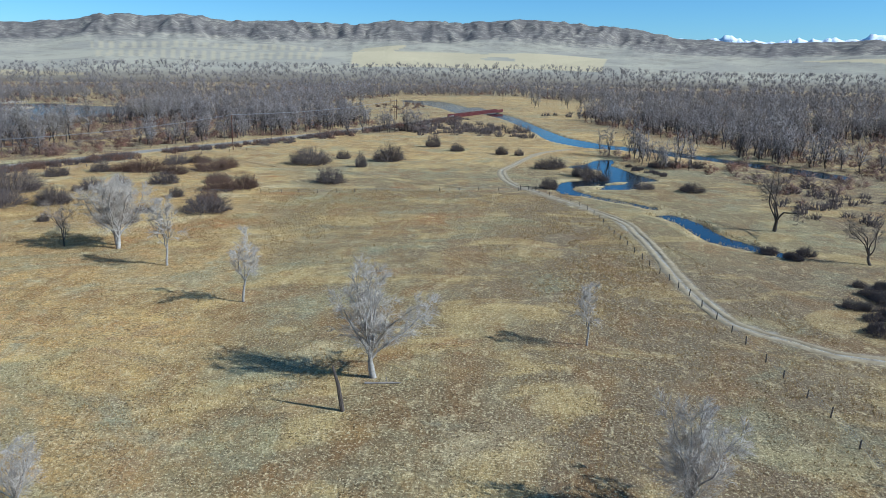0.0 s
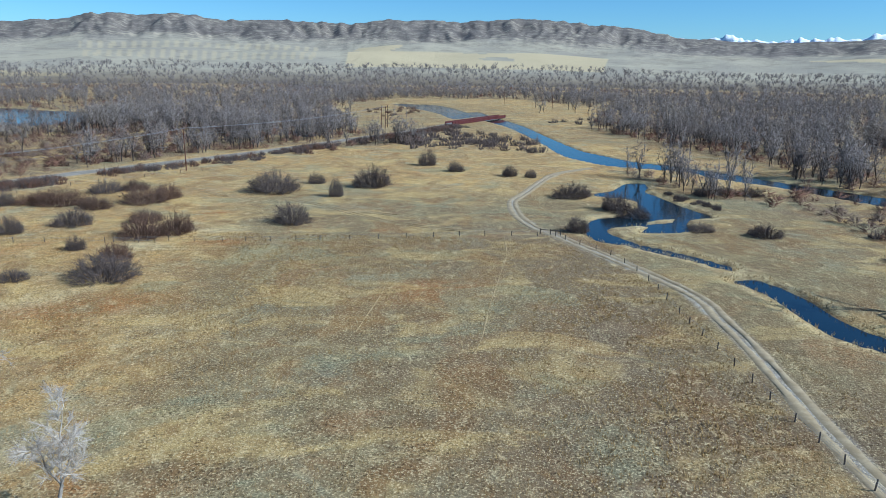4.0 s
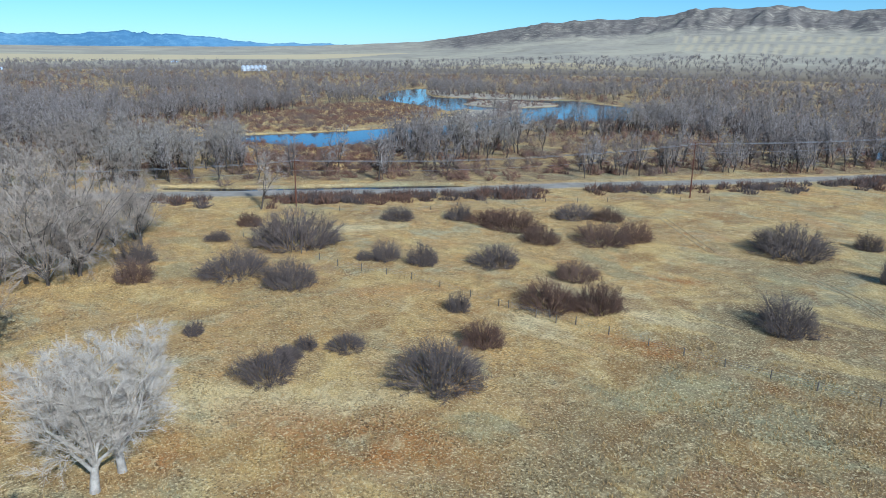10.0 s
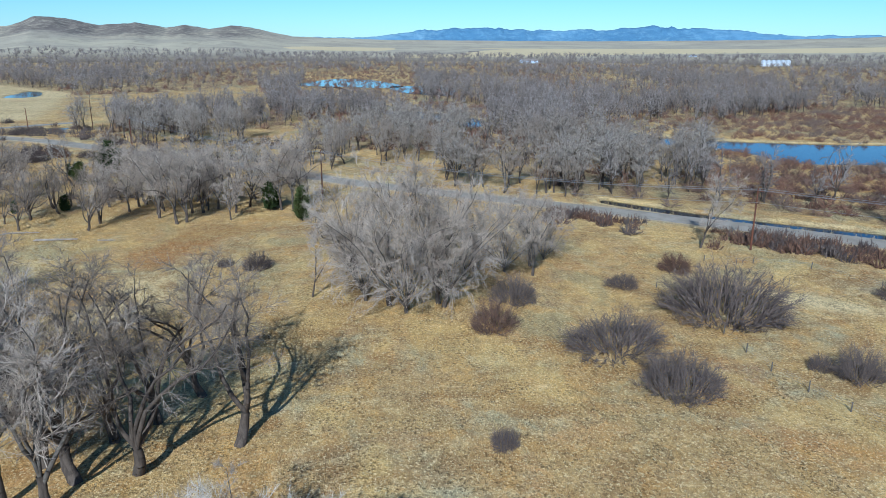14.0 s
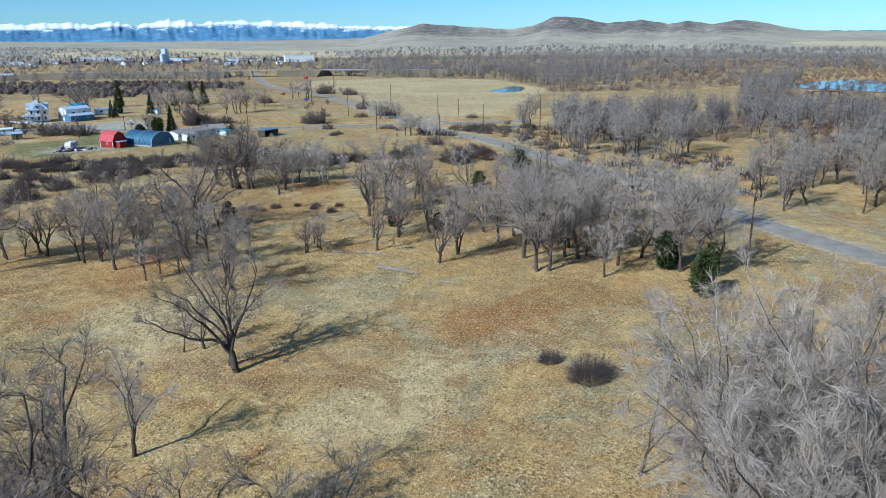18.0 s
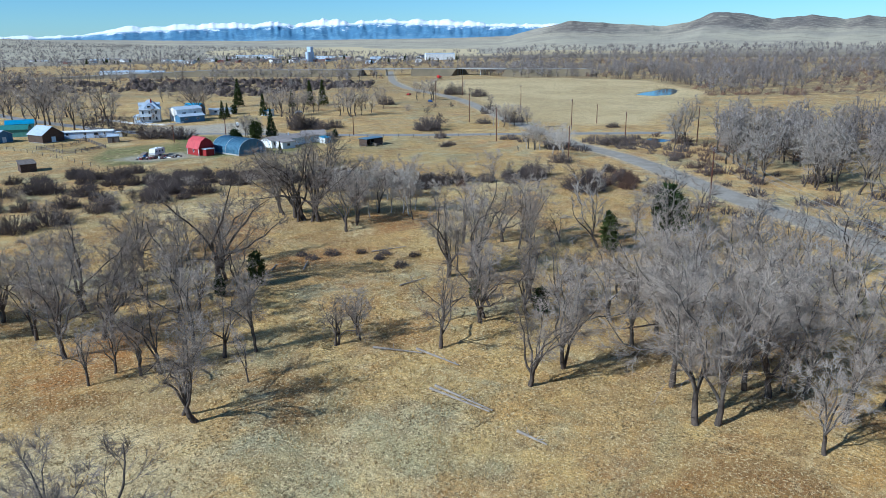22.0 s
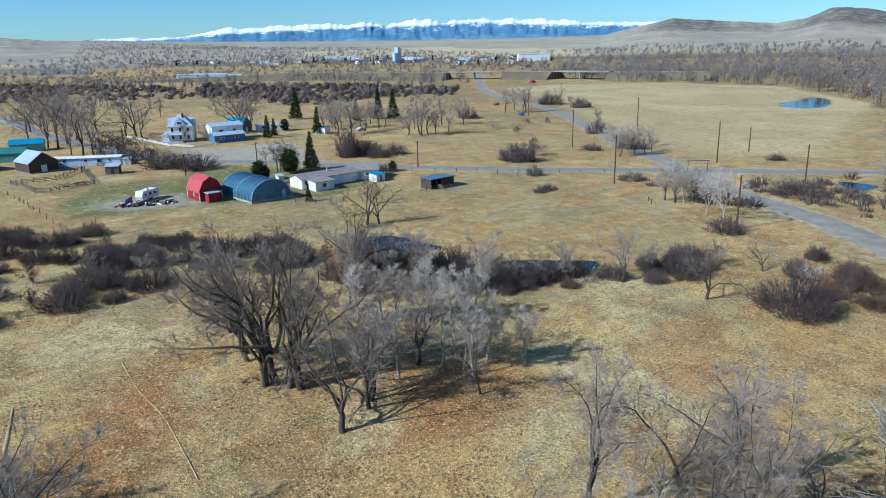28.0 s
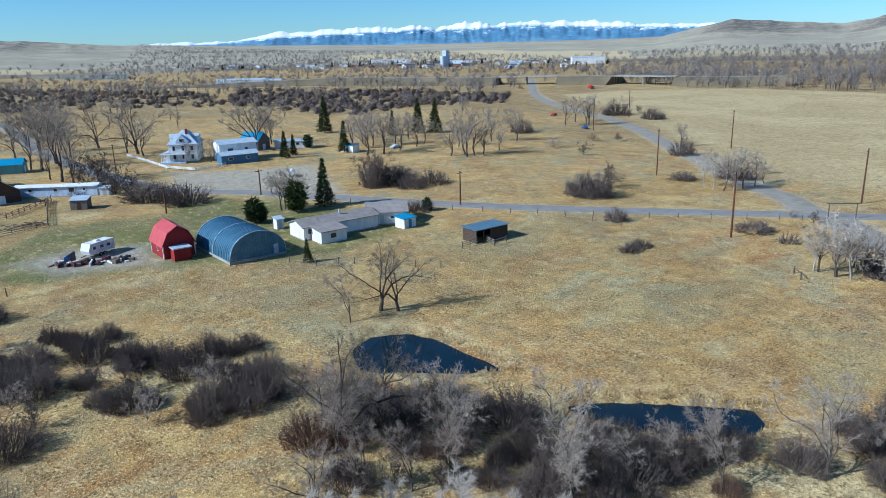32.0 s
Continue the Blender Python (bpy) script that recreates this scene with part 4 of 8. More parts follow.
def shrub_mesh(seed, mt, stems=220, side=4, r=0.010):
    """A rounded leafless bush, 1 m high and 2 m across: stems fan out from the base to an uneven dome, with side twigs."""
    rng = np.random.default_rng(seed)
    segs, fine = [], []
    lobes = [(unit(np.array([rng.normal(), rng.normal(), abs(rng.normal()) * 0.8])), rng.uniform(0.12, 0.34)) for _ in range(7)]
    for i in range(stems):
        a, up = rng.uniform(0, 2 * np.pi), rng.uniform(0.04, 1.0)
        flat = math.sqrt(1 - up * up)
        d = np.array([math.cos(a) * flat, math.sin(a) * flat, up])
        reach = 0.68 + max(h * max(0.0, 1 - 2.2 * (1 - float(d @ v))) for v, h in lobes)
        base = np.array([d[0] * 0.42, d[1] * 0.42, -0.05]) + rng.normal(0, 0.10, 3) * [1, 1, 0]
        tip = d * reach * rng.uniform(0.8, 1.06) + rng.normal(0, 0.04, 3)
        tip[2] = max(tip[2], 0.06)
        mid = base + (tip - base) * 0.5 + np.array([0, 0, 0.05]) + rng.normal(0, 0.04, 3)
        segs.append((*base, *mid, r * 1.3, r * 0.8))
        segs.append((*mid, *tip, r * 0.8, 0.0))
        for j in range(side):
            q = base + (tip - base) * rng.uniform(0.45, 1.0)
            e = unit(rng.normal(0, 0.75, 3) + d * 0.7 + np.array([0, 0, 0.35]))
            fine.append((*q, *(q + e * rng.uniform(0.08, 0.26)), r * 0.55, 0.0))
    return segments_mesh("stems", segs, 3, mt), segments_mesh("twigs", fine, 3, mt)


SHRUB_MESH = {}
for key, mt in (("grey", M_SHRUB), ("red", M_SHRUB_RED), ("dark", M_SHRUB_DARK)):
    for q, (n, side, rad) in (("near", (230, 12, 0.0078)), ("mid", (130, 10, 0.012)), ("far", (26, 5, 0.036))):
        for v in range(3):
            SHRUB_MESH[key, q, v] = shrub_mesh(100 + v + len(q), mt, n, side, rad)
SHRUB_LABEL = {"grey": "leafless grey brown shrub in dry grass", "red": "leafless reddish willow bush", "dark": "dense dark leafless thicket bush"}
shrub_rng = random.Random(5)


def z_at(x, y):
    return float(ground_z(np.array([float(x)]), np.array([float(y)]))[0])


def shrub(x, y, h, w, tone="grey", quality="near", group=""):
    stems, twigs = SHRUB_MESH[tone, quality, shrub_rng.randrange(3)]
    ob = tagged(new("shrub", stems), SHRUB_LABEL[tone], "shrub", group)
    part_of(ob, "crown", twigs)["kind"] = "stuff"
    ob.matrix_world = pose(x, y, z_at(x, y), 0, 0, shrub_rng.uniform(0, 360)) @ Matrix.Diagonal((w * 0.56, w * 0.56 * shrub_rng.uniform(0.85, 1.1), h * 1.08, 1))
    return ob


TREES = {
    "broad": [make_tree(s, "large leafless cottonwood with a broad pale grey crown", M_PALE, M_TWIG_PALE, leaders=9, open_=0.36, branches=14, subs=9, twigs=13, twig_r=0.011, twig_l=1.1, fork=0.18, thick=1.8, bare=0.02, bough_n=4, spread=(0.15, 0.25)) for s in (1, 2)],
    "grey": [make_tree(s, "tall leafless cottonwood with grey twigs", M_BARK, M_TWIG, M_LIMB, fork=0.18, leaders=5, open_=0.24, branches=14, subs=7, twigs=9, thick=1.3, twig_r=0.0125, twig_l=1.1, bare=0.08, bend=0.13, spread=(0.11, 0.20)) for s in (3, 4, 5)],
    "dark": [make_tree(s, "rugged old cottonwood with dark bare limbs", M_BARK, M_TWIG_OLD, fork=0.16, leaders=5, open_=0.29, branches=12, subs=6, twigs=7, thick=1.7, twig_r=0.0125, twig_l=1.1, bare=0.26, bend=0.17, spread=(0.11, 0.20)) for s in (6, 7, 8)],
    "bushy": [make_tree(s, "wide leafless cottonwood with low dense grey branches", M_BARK, M_TWIG, M_LIMB, fork=0.06, leaders=11, open_=1.05, branches=13, subs=7, twigs=11, twig_r=0.012, twig_l=1.1, bare=0.0, bough_n=4, droop=0.10, spread=(0.16, 0.26)) for s in (41, 42)],
    "slim": [make_tree(s, "slender young leafless grey tree", M_BARK, M_TWIG, fork=0.2, leaders=3, open_=0.16, branches=16, subs=6, twigs=9, thick=0.9, bare=0.06, twig_r=0.0125, twig_l=1.1, spread=(0.09, 0.17)) for s in (9, 10)],
    "scrub": [make_tree(s, "tall many stemmed leafless willow clump", M_BARK, t, height=6.0, fork=0.07, leaders=8, open_=0.6, branches=8, subs=4, twigs=5, thick=0.7, twig_r=0.018, twig_l=1.8, bare=0.05) for s, t in ((31, M_SHRUB), (32, M_SHRUB), (33, M_TWIG), (34, M_SHRUB_DARK))],
    "mid": [make_tree(s, "leafless grey cottonwood in a grove", M_BARK, M_TWIG, fork=0.2, leaders=4, open_=0.32, branches=10, subs=5, twigs=5, thick=1.2, twig_r=0.028, twig_l=1.4, bare=0.08, bend=0.12) for s in (11, 12, 13, 14)],
    "young": [make_tree(s, "young leafless aspen with a white stem", M_PALE, M_TWIG_PALE, height=9.0, fork=0.3, leaders=3, open_=0.17, branches=15, subs=6, twigs=8, thick=1.0, twig_r=0.014, twig_l=1.3, bare=0.05, spread=(0.10, 0.19)) for s in (18, 19)],
    "midpale": [make_tree(s, "leafless cottonwood with silvery trunk and twigs", M_PALE, M_TWIG_PALE, fork=0.22, leaders=4, open_=0.27, branches=10, subs=5, twigs=5, twig_r=0.026, twig_l=1.4, bare=0.08) for s in (15, 16, 17)],
}
for kind_ in TREES.values():
    for proto in kind_:
        proto["used"] = 0
tree_rng = random.Random(11)


def tree(x, y, h, kind="grey", wide=1.0, group=""):
    """Plants a tree; the first of each form is the form itself."""
    proto = tree_rng.choice(TREES[kind])
    s = h / proto["tall"]
    m = pose(x, y, z_at(x, y), 0, 0, tree_rng.uniform(0, 360))
    if proto["used"]:
        ob = copy_thing(proto, m)
    else:
        ob, proto["used"] = proto, 1
        ob.matrix_basis = m
    ob.scale = (s * wide, s * wide, s)
    if group:
        ob["group"] = group
    return ob


def thicket(x, y, h, w, tone="grey", quality="near"):
    """A wide clump is several bushes grown together."""
    n = max(1, round(w / (2.1 * max(h, 1.0))))
    for i in range(n):
        off = (i - (n - 1) / 2) * w / n
        t = shrub_rng.uniform(-0.3, 0.3)
        shrub(x + off, y + t * w / n, h * shrub_rng.uniform(0.8, 1.05), 1.25 * w / n, tone, quality)


# ---- trees of the hay meadow ----
for (x, y, h), kind in zip([(-9.0, 87.1, 16.8), (21.5, 99.2, 10.7), (-71.6, 152.6, 17.5), (-56.0, 139.5, 15.7), (-34.4, 117.1, 14.0), (84.4, 177.9, 18.7), (-38.7, 57.3, 7.2), (22.3, 56.4, 13.3), (90.7, 146.3, 12.2)], ["broad", "young", "broad", "young", "young", "dark", "broad", "broad", "dark"]):
    tree(x, y, h, kind)
# cottonwoods at the meadow's west edge
for (x, y, h), kind in zip([(-73.4, 156.0, 16.5)] + [(-101.0, 136.5, 24.3), (-104.3, 132.3, 23.1), (-108.3, 137.9, 21.8), (-111.8, 141.4, 20.1), (-106.0, 151.1, 22.4), (-146.4, 168.9, 21.6), (-146.2, 176.9, 21.9), (-155.6, 164.5, 18.2), (-162.6, 185.4, 15.1), (-164.5, 196.6, 15.5), (-173.3, 235.2, 17.8), (-84.2, 153.8, 10.8)], ["broad", "dark", "dark", "dark", "dark", "dark", "grey", "grey", "dark", "grey", "grey", "slim", "grey"]):
    tree(x, y, h, kind)
for (x, y, h), kind in zip([(-113.9, 125.7, 23.0), (-144.6, 177.6, 20.6), (-159.3, 183.2, 18.7), (-158.8, 195.7, 14.0), (-151.4, 156.3, 12.5)], ["dark", "grey", "dark", "grey", "slim"]):
    tree(x, y, h, kind)
# the open grove
GROVE_A = [(-155.1, 33.5, 18.4), (-158.7, 29.8, 16.4), (-162.2, 28.3, 14.6), (-168.1, 29.9, 11.6), (-168.6, 41.9, 13.0), (-170.5, 45.7, 15.2), (-174.4, 50.9, 14.1), (-149.3, 94.2, 9.5), (-151.5, 95.8, 7.7), (-148.5, 105.2, 18.2), (-149.5, 103.0, 16.2), (-171.0, 81.3, 13.1), (-194.0, 77.2, 7.6), (-198.2, 76.9, 6.7), (-202.5, 88.7, 10.8), (-214.7, 86.3, 12.7), (-201.6, 103.7, 12.0), (-207.9, 104.3, 15.9)]
GROVE_B = [(-205.1, 122.4, 18.4), (-206.5, 124.2, 17.5), (-216.3, 123.4, 16.7), (-218.9, 126.8, 16.7), (-207.7, 134.2, 11.7), (-215.6, 134.1, 14.5), (-222.5, 136.5, 12.6), (-217.5, 145.1, 18.2), (-218.3, 148.1, 19.3), (-218.0, 151.6, 18.1), (-236.3, 6.5, 17.2), (-233.7, 16.8, 17.3), (-235.6, 19.4, 15.7), (-241.6, 27.8, 11.1), (-129.2, 110.5, 12.0)]
GROVE_C = [(-168.3, 53.3, 15.5), (-177.3, 37.5, 16.7), (-180.5, 64.3, 13.4), (-170.9, 78.8, 12.0), (-180.1, 77.5, 8.2), (-167.0, 63.5, 8.6), (-170.7, 62.6, 8.9), (-197.2, 16.0, 12.2), (-203.9, 33.1, 13.5), (-205.1, 25.3, 7.2), (-194.5, 77.2, 7.8), (-197.4, 78.4, 9.3), (-226.1, 69.4, 12.2), (-228.9, 68.7, 11.6), (-228.7, 72.4, 15.7), (-213.0, 86.8, 12.7), (-218.8, 84.1, 10.8), (-247.9, 71.2, 14.1), (-201.2, 104.0, 12.4), (-208.0, 104.3, 15.7), (-211.7, 116.7, 18.6)]
GROVE_D = [(-198.1, 41.3, 22.5), (-194.2, 21.5, 12.8), (-190.2, 44.8, 15.7), (-225.5, 69.8, 16.5), (-227.7, 72.8, 18.5), (-247.1, 69.0, 15.7), (-225.3, 87.7, 14.7), (-266.9, 83.8, 11.6), (-256.6, 72.3, 7.5), (-234.6, 32.4, 13.8), (-239.6, 30.2, 13.4), (-251.2, 36.3, 10.5)] + [(-240.7, 28.8, 11.8), (-250.9, 25.1, 13.3), (-243.3, 58.0, 15.1), (-249.1, 63.4, 14.1), (-253.5, 66.3, 14.7)]
for x, y, h in GROVE_A + GROVE_B + GROVE_C + GROVE_D:
    tree(x, y, h, tree_rng.choice(["grey", "grey", "grey", "dark", "dark", "slim"]), 1.0, "trees of the open grove")
# pond side
for (x, y, h), kind in zip([(-288.9, -39.9, 12.6), (-290.9, -38.1, 10.9), (-282.9, -38.9, 7.9), (-265.0, -9.3, 14.2), (-274.2, -16.0, 8.5), (-266.0, 1.5, 7.5)], ["dark", "dark", "slim", "dark", "dark", "slim"]):
    tree(x, y, h, kind)

# ---- bushes of the meadow ----
for x, y, h, w in [(-112.7, 202.4, 6.2, 9.4), (-126.1, 196.3, 6.6, 13.1), (-146.8, 191.7, 6.0, 8.1), (-151.3, 209.9, 2.6, 5.7), (-136.5, 224.5, 8.9, 17.4), (-116.5, 224.8, 2.3, 3.4), (-113.5, 229.5, 4.6, 6.7), (-105.3, 228.9, 5.5, 6.4), (-95.2, 238.6, 5.4, 10.0), (-138.6, 255.7, 5.0, 7.7), (-128.7, 266.1, 4.9, 7.6), (-108.6, 288.0, 4.8, 10.2), (-81.9, 216.6, 4.1, 4.3), (-65.5, 195.2, 5.8, 12.1), (-82.4, 181.4, 4.3, 8.2), (-82.4, 193.7, 2.5, 5.8), (-102.4, 178.9, 2.7, 2.9)]:
    thicket(x, y, h, w, "grey")
for x, y, h, w in [(-135.6, 184.6, 5.0, 7.9), (-158.6, 223.4, 4.2, 5.5), (-120.5, 269.0, 4.1, 10.8), (-112.4, 267.4, 5.9, 12.9), (-99.9, 266.0, 4.3, 9.7), (-89.4, 271.1, 6.5, 11.7), (-84.9, 282.0, 5.4, 8.3), (-100.9, 295.4, 4.1, 8.1), (-72.6, 226.9, 6.3, 10.7), (-78.1, 245.7, 5.1, 7.8), (-65.7, 233.6, 6.2, 9.7), (-69.2, 207.6, 4.4, 6.0)]:
    thicket(x, y, h, w, "red")
for x, y, h, w in [(-39.4, 244.1, 6.6, 9.6), (-55.4, 295.4, 8.5, 17.6), (-33.3, 285.7, 7.3, 4.8), (-23.7, 308.5, 9.0, 13.3), (-43.9, 310.8, 4.6, 5.4), (-5.5, 363.7, 7.7, 6.6), (6.2, 345.2, 5.1, 6.2), (26.7, 336.0, 5.0, 6.0), (34.9, 331.4, 4.5, 4.5), (35.8, 240.1, 5.7, 6.2), (52.2, 268.0, 7.3, 7.3), (56.4, 265.5, 5.1, 10.1), (43.2, 291.0, 5.7, 11.5), (96.3, 297.3, 3.3, 23.6), (68.4, 243.5, 3.2, 6.6), (82.7, 238.5, 4.3, 8.6)]:
    thicket(x, y, h, w, "grey")

# the dense clump of crowns beside the river road, and the thick end of the grove
for x, y, h in [(-148.8, 165.1, 18.4), (-142.7, 171.4, 21.6), (-146.0, 177.9, 21.4), (-163.5, 162.8, 13.6), (-161.4, 191.0, 14.6), (-168.3, 200.2, 10.5)]:
    tree(x, y, h * 1.3, "bushy", 0.78)
for x, y, h in [(-219.3, 107.7, 14.8), (-225.4, 108.3, 16.1), (-222.1, 114.9, 17.5), (-225.7, 119.1, 15.6), (-232.6, 122.9, 16.0), (-225.3, 101.0, 12.6), (-216.2, 126.1, 15.3), (-220.0, 129.0, 14.9), (-182.0, 40.0, 10.7), (-178.7, 23.2, 10.7), (-175.0, 52.6, 11.5), (-182.1, 69.1, 10.9), (-187.9, 52.6, 11.8), (-172.5, 65.5, 10.4)]:
    tree(x, y, h, tree_rng.choice(["grey", "grey", "dark"]), 1.0, "trees of the open grove")
for x, y, h in [(-162.6, 26.6, 9.8), (-165.0, 29.6, 7.9), (-167.5, 32.6, 12.6), (-168.2, 43.8, 14.6), (-170.3, 46.2, 8.8), (-180.8, 29.8, 11.6), (-187.6, 32.6, 12.9), (-184.5, 44.2, 10.1), (-174.3, 67.0, 11.8), (-184.4, 53.2, 13.4), (-199.4, 41.6, 14.2), (-197.0, 49.6, 13.6), (-185.8, 70.7, 12.4)]:
    tree(x, y, h, tree_rng.choice(["dark", "dark", "grey"]), 0.9, "trees of the open grove")
for x, y, h in [(-183.2, 38.8, 8.6), (-190.2, 26.0, 8.4), (-191.3, 41.7, 14.8), (-193.6, 23.4, 11.4), (-201.9, 25.2, 10.7), (-192.1, 59.7, 7.8), (-200.3, 74.1, 6.8), (-209.8, 82.4, 9.6), (-219.5, 90.9, 12.3), (-222.2, 96.0, 11.0), (-233.8, 97.5, 9.6), (-233.6, 101.3, 13.1), (-233.7, 105.1, 12.2), (-227.3, 90.9, 11.9)]:
    tree(x, y, h, tree_rng.choice(["dark", "grey"]), 0.9, "trees of the open grove")

for x, y, h in [(-113.9, 125.5, 21.1), (-96.7, 135.8, 23.2), (-102.1, 142.0, 23.2), (-117.6, 145.2, 19.2), (-97.7, 131.4, 22.6)]:
    tree(x, y, h, tree_rng.choice(["grey", "dark"]))


# ---- groves and brush in the middle distance ----
def sample(poly, count, seed, clear=3.0, road=6.0, space=0.0):
    """Random places inside an outline, off the water and the roads."""
    rng = np.random.default_rng(seed)
    q = np.array(poly, float)
    got = []
    for _ in range(12):
        x, y = rng.uniform(q[:, 0].min(), q[:, 0].max(), count * 4), rng.uniform(q[:, 1].min(), q[:, 1].max(), count * 4)
        k = inside(x, y, q) & (water_gap(x, y) > clear) & (road_gap(x, y) > road)
        for p in zip(x[k], y[k]):
            if len(got) < count and (not space or all((p[0] - a) ** 2 + (p[1] - b) ** 2 > space * space for a, b in got)):
                got.append(p)
        if len(got) >= count:
            break
    return got


# ---- woods and scrub past counting: joined ----
def far_shape(seed, cones, tall, wide, r, trunk):
    """A far tree as a few tapered limbs and many fine ones."""
    rng = np.random.default_rng(seed)
    segs = [(0, 0, 0, rng.normal(0, 0.3), rng.normal(0, 0.3), tall * 0.75, trunk, 0.0)] if trunk else []
    for i in range(cones):
        a, u = rng.uniform(0, 2 * np.pi), rng.random() ** 0.7
        lift = rng.uniform(0.0, 1.0)
        # tips lie on an uneven dome
        rad = wide * math.sqrt(max(0.0, 1 - (lift * 1.6 - 0.6) ** 2)) * rng.uniform(0.55, 1.05)
        q = np.array([math.cos(a) * rad, math.sin(a) * rad, tall * ((0.30 if trunk else 0.25) + (0.70 if trunk else 0.75) * lift)])
        p = np.array([q[0] * 0.25, q[1] * 0.25, max(0.0, q[2] - tall * rng.uniform(0.22, 0.42))])
        segs.append((*p, *q, r, 0.0))
    me = segments_mesh("tmp", segs, 3, M_WOODS)
    co = np.empty(len(me.vertices) * 3)
    me.vertices.foreach_get("co", co)
    tri = np.array([list(p.vertices) for p in me.polygons])
    bpy.data.meshes.remove(me)
    return co.reshape(-1, 3), tri


def far_tree(seed, tall, wide, leaders, branches, twigs, r):
    """A far leafless tree: trunk and forked leaders in bark, crown of branches and twigs."""
    rng = np.random.default_rng(seed)
    wood, fine = [], []
    top = np.array([rng.normal(0, 0.3), rng.normal(0, 0.3), tall * rng.uniform(0.08, 0.18)])
    wood.append((0, 0, -0.3, *top, tall * 0.018, tall * 0.014))
    for i in range(leaders):
        a = 2 * np.pi * (i + rng.random() * 0.7) / leaders
        tip = np.array([math.cos(a) * wide * rng.uniform(0.15, 0.65), math.sin(a) * wide * rng.uniform(0.15, 0.65), tall * rng.uniform(0.72, 1.0)])
        mid = top + (tip - top) * 0.5 + rng.normal(0, 0.05 * tall, 3) * [1, 1, 0.3]
        wood += [(*top, *mid, tall * 0.009, tall * 0.006), (*mid, *tip, tall * 0.006, 0.0)]
        for b in range(branches):
            f = rng.uniform(0.08, 1.0)
            q = top + (mid - top) * 2 * f if f < 0.5 else mid + (tip - mid) * (2 * f - 1)
            d = unit(np.array([q[0] / wide, q[1] / wide, 0.55]) + rng.normal(0, 0.55, 3))
            end = q + d * wide * rng.uniform(0.35, 0.75) * (1.25 - 0.6 * f)
            fine.append((*q, *end, r * 1.25, 0.0))
            for m in range(twigs):
                p = q + (end - q) * rng.uniform(0.25, 1.0)
                e = unit(d + rng.normal(0, 0.6, 3) + np.array([0, 0, 0.35]))
                fine.append((*p, *(p + e * rng.uniform(0.6, 1.3) * tall * 0.085), r, 0.0))
    (a, f), (b, h) = seg_arrays(wood), seg_arrays(fine)
    return np.vstack([a, b]), np.vstack([f, h + len(a)]), np.concatenate([np.ones(len(f), np.int32), np.zeros(len(h), np.int32)])


def seg_arrays(segs):
    me = segments_mesh("tmp", segs, 3, M_WOODS)
    out = mesh_arrays(me)
    bpy.data.meshes.remove(me)
    return out


def stuff_field(name, places, shapes, material, label, category, seed):
    """Joins many plants into one mesh; a shape may tell which of its faces are bark."""
    rng = np.random.default_rng(seed)
    verts, faces, marks, base = [], [], [], 0
    ground_up = plain_z([p[0] for p in places], [p[1] for p in places]) if len(places) else []
    for (x, y, s), z0 in zip(places, ground_up):
        co, tri, *mark = shapes[int(rng.integers(len(shapes)))]
        a = rng.uniform(0, 2 * np.pi)
        c, n = math.cos(a), math.sin(a)
        w = rng.uniform(0.85, 1.2)
        verts.append(np.stack([x + s * w * (co[:, 0] * c - co[:, 1] * n), y + s * w * (co[:, 0] * n + co[:, 1] * c), z0 + s * co[:, 2] - 0.1], 1))
        faces.append(tri + base)
        marks.append(mark[0] if mark else np.zeros(len(tri), np.int32))
        base += len(co)
    if not verts:
        return None
    v, f = np.vstack(verts), np.vstack(faces)
    me = bpy.data.meshes.new(name)
    me.vertices.add(len(v))
    me.vertices.foreach_set("co", v.astype(np.float32).ravel())
    me.loops.add(f.size)
    me.loops.foreach_set("vertex_index", f.astype(np.int32).ravel())
    me.polygons.add(len(f))
    me.polygons.foreach_set("loop_start", np.arange(0, f.size, 3, dtype=np.int32))
    me.materials.append(material)
    me.materials.append(M_BARK)
    me.update(calc_edges=True)
    me.attributes.new("material_index", "INT", "FACE").data.foreach_set("value", np.concatenate(marks).astype(np.int32))
    return tagged(new(name, me), label, category, kind="stuff")


def mesh_arrays(me):
    co = np.empty(len(me.vertices) * 3)
    me.vertices.foreach_get("co", co)
    me.calc_loop_triangles()
    tri = np.empty(len(me.loop_triangles) * 3, np.int32)
    me.loop_triangles.foreach_get("vertices", tri)
    return co.reshape(-1, 3), tri.reshape(-1, 3)


def joined_arrays(pair):
    (a, f), (b, g) = mesh_arrays(pair[0]), mesh_arrays(pair[1])
    return np.vstack([a, b]), np.vstack([f, g + len(a)])


def grove_shape(seed, **shape):
    wood, boughs, fine = tree_parts(seed, **shape)
    (a, f), (b, h) = seg_arrays(wood), seg_arrays(boughs + fine)
    return np.vstack([a, b]), np.vstack([f, h + len(a)]), np.concatenate([np.ones(len(f), np.int32), np.zeros(len(h), np.int32)])


SHAPE_GROVE = [grove_shape(60 + i, fork=0.18, leaders=4, open_=0.30, branches=8, subs=4, twigs=4, twig_r=0.040, twig_l=1.6, bough_n=2, bare=0.06, bend=0.12, thick=1.3) for i in range(6)]


def grove_stuff(poly, count, seed, tall, material, label="stand of leafless pale cottonwoods near the river"):
    rng = random.Random(seed)
    spots_ = [(x, y, rng.uniform(*tall) / 15) for x, y in sample(poly, count, seed, 3.0, 7.0, 2.5)]
    stuff_field("grove", [p for p in spots_ if not inside(p[0], p[1], LOW_BANK)], SHAPE_GROVE, material, label, "grove", seed)


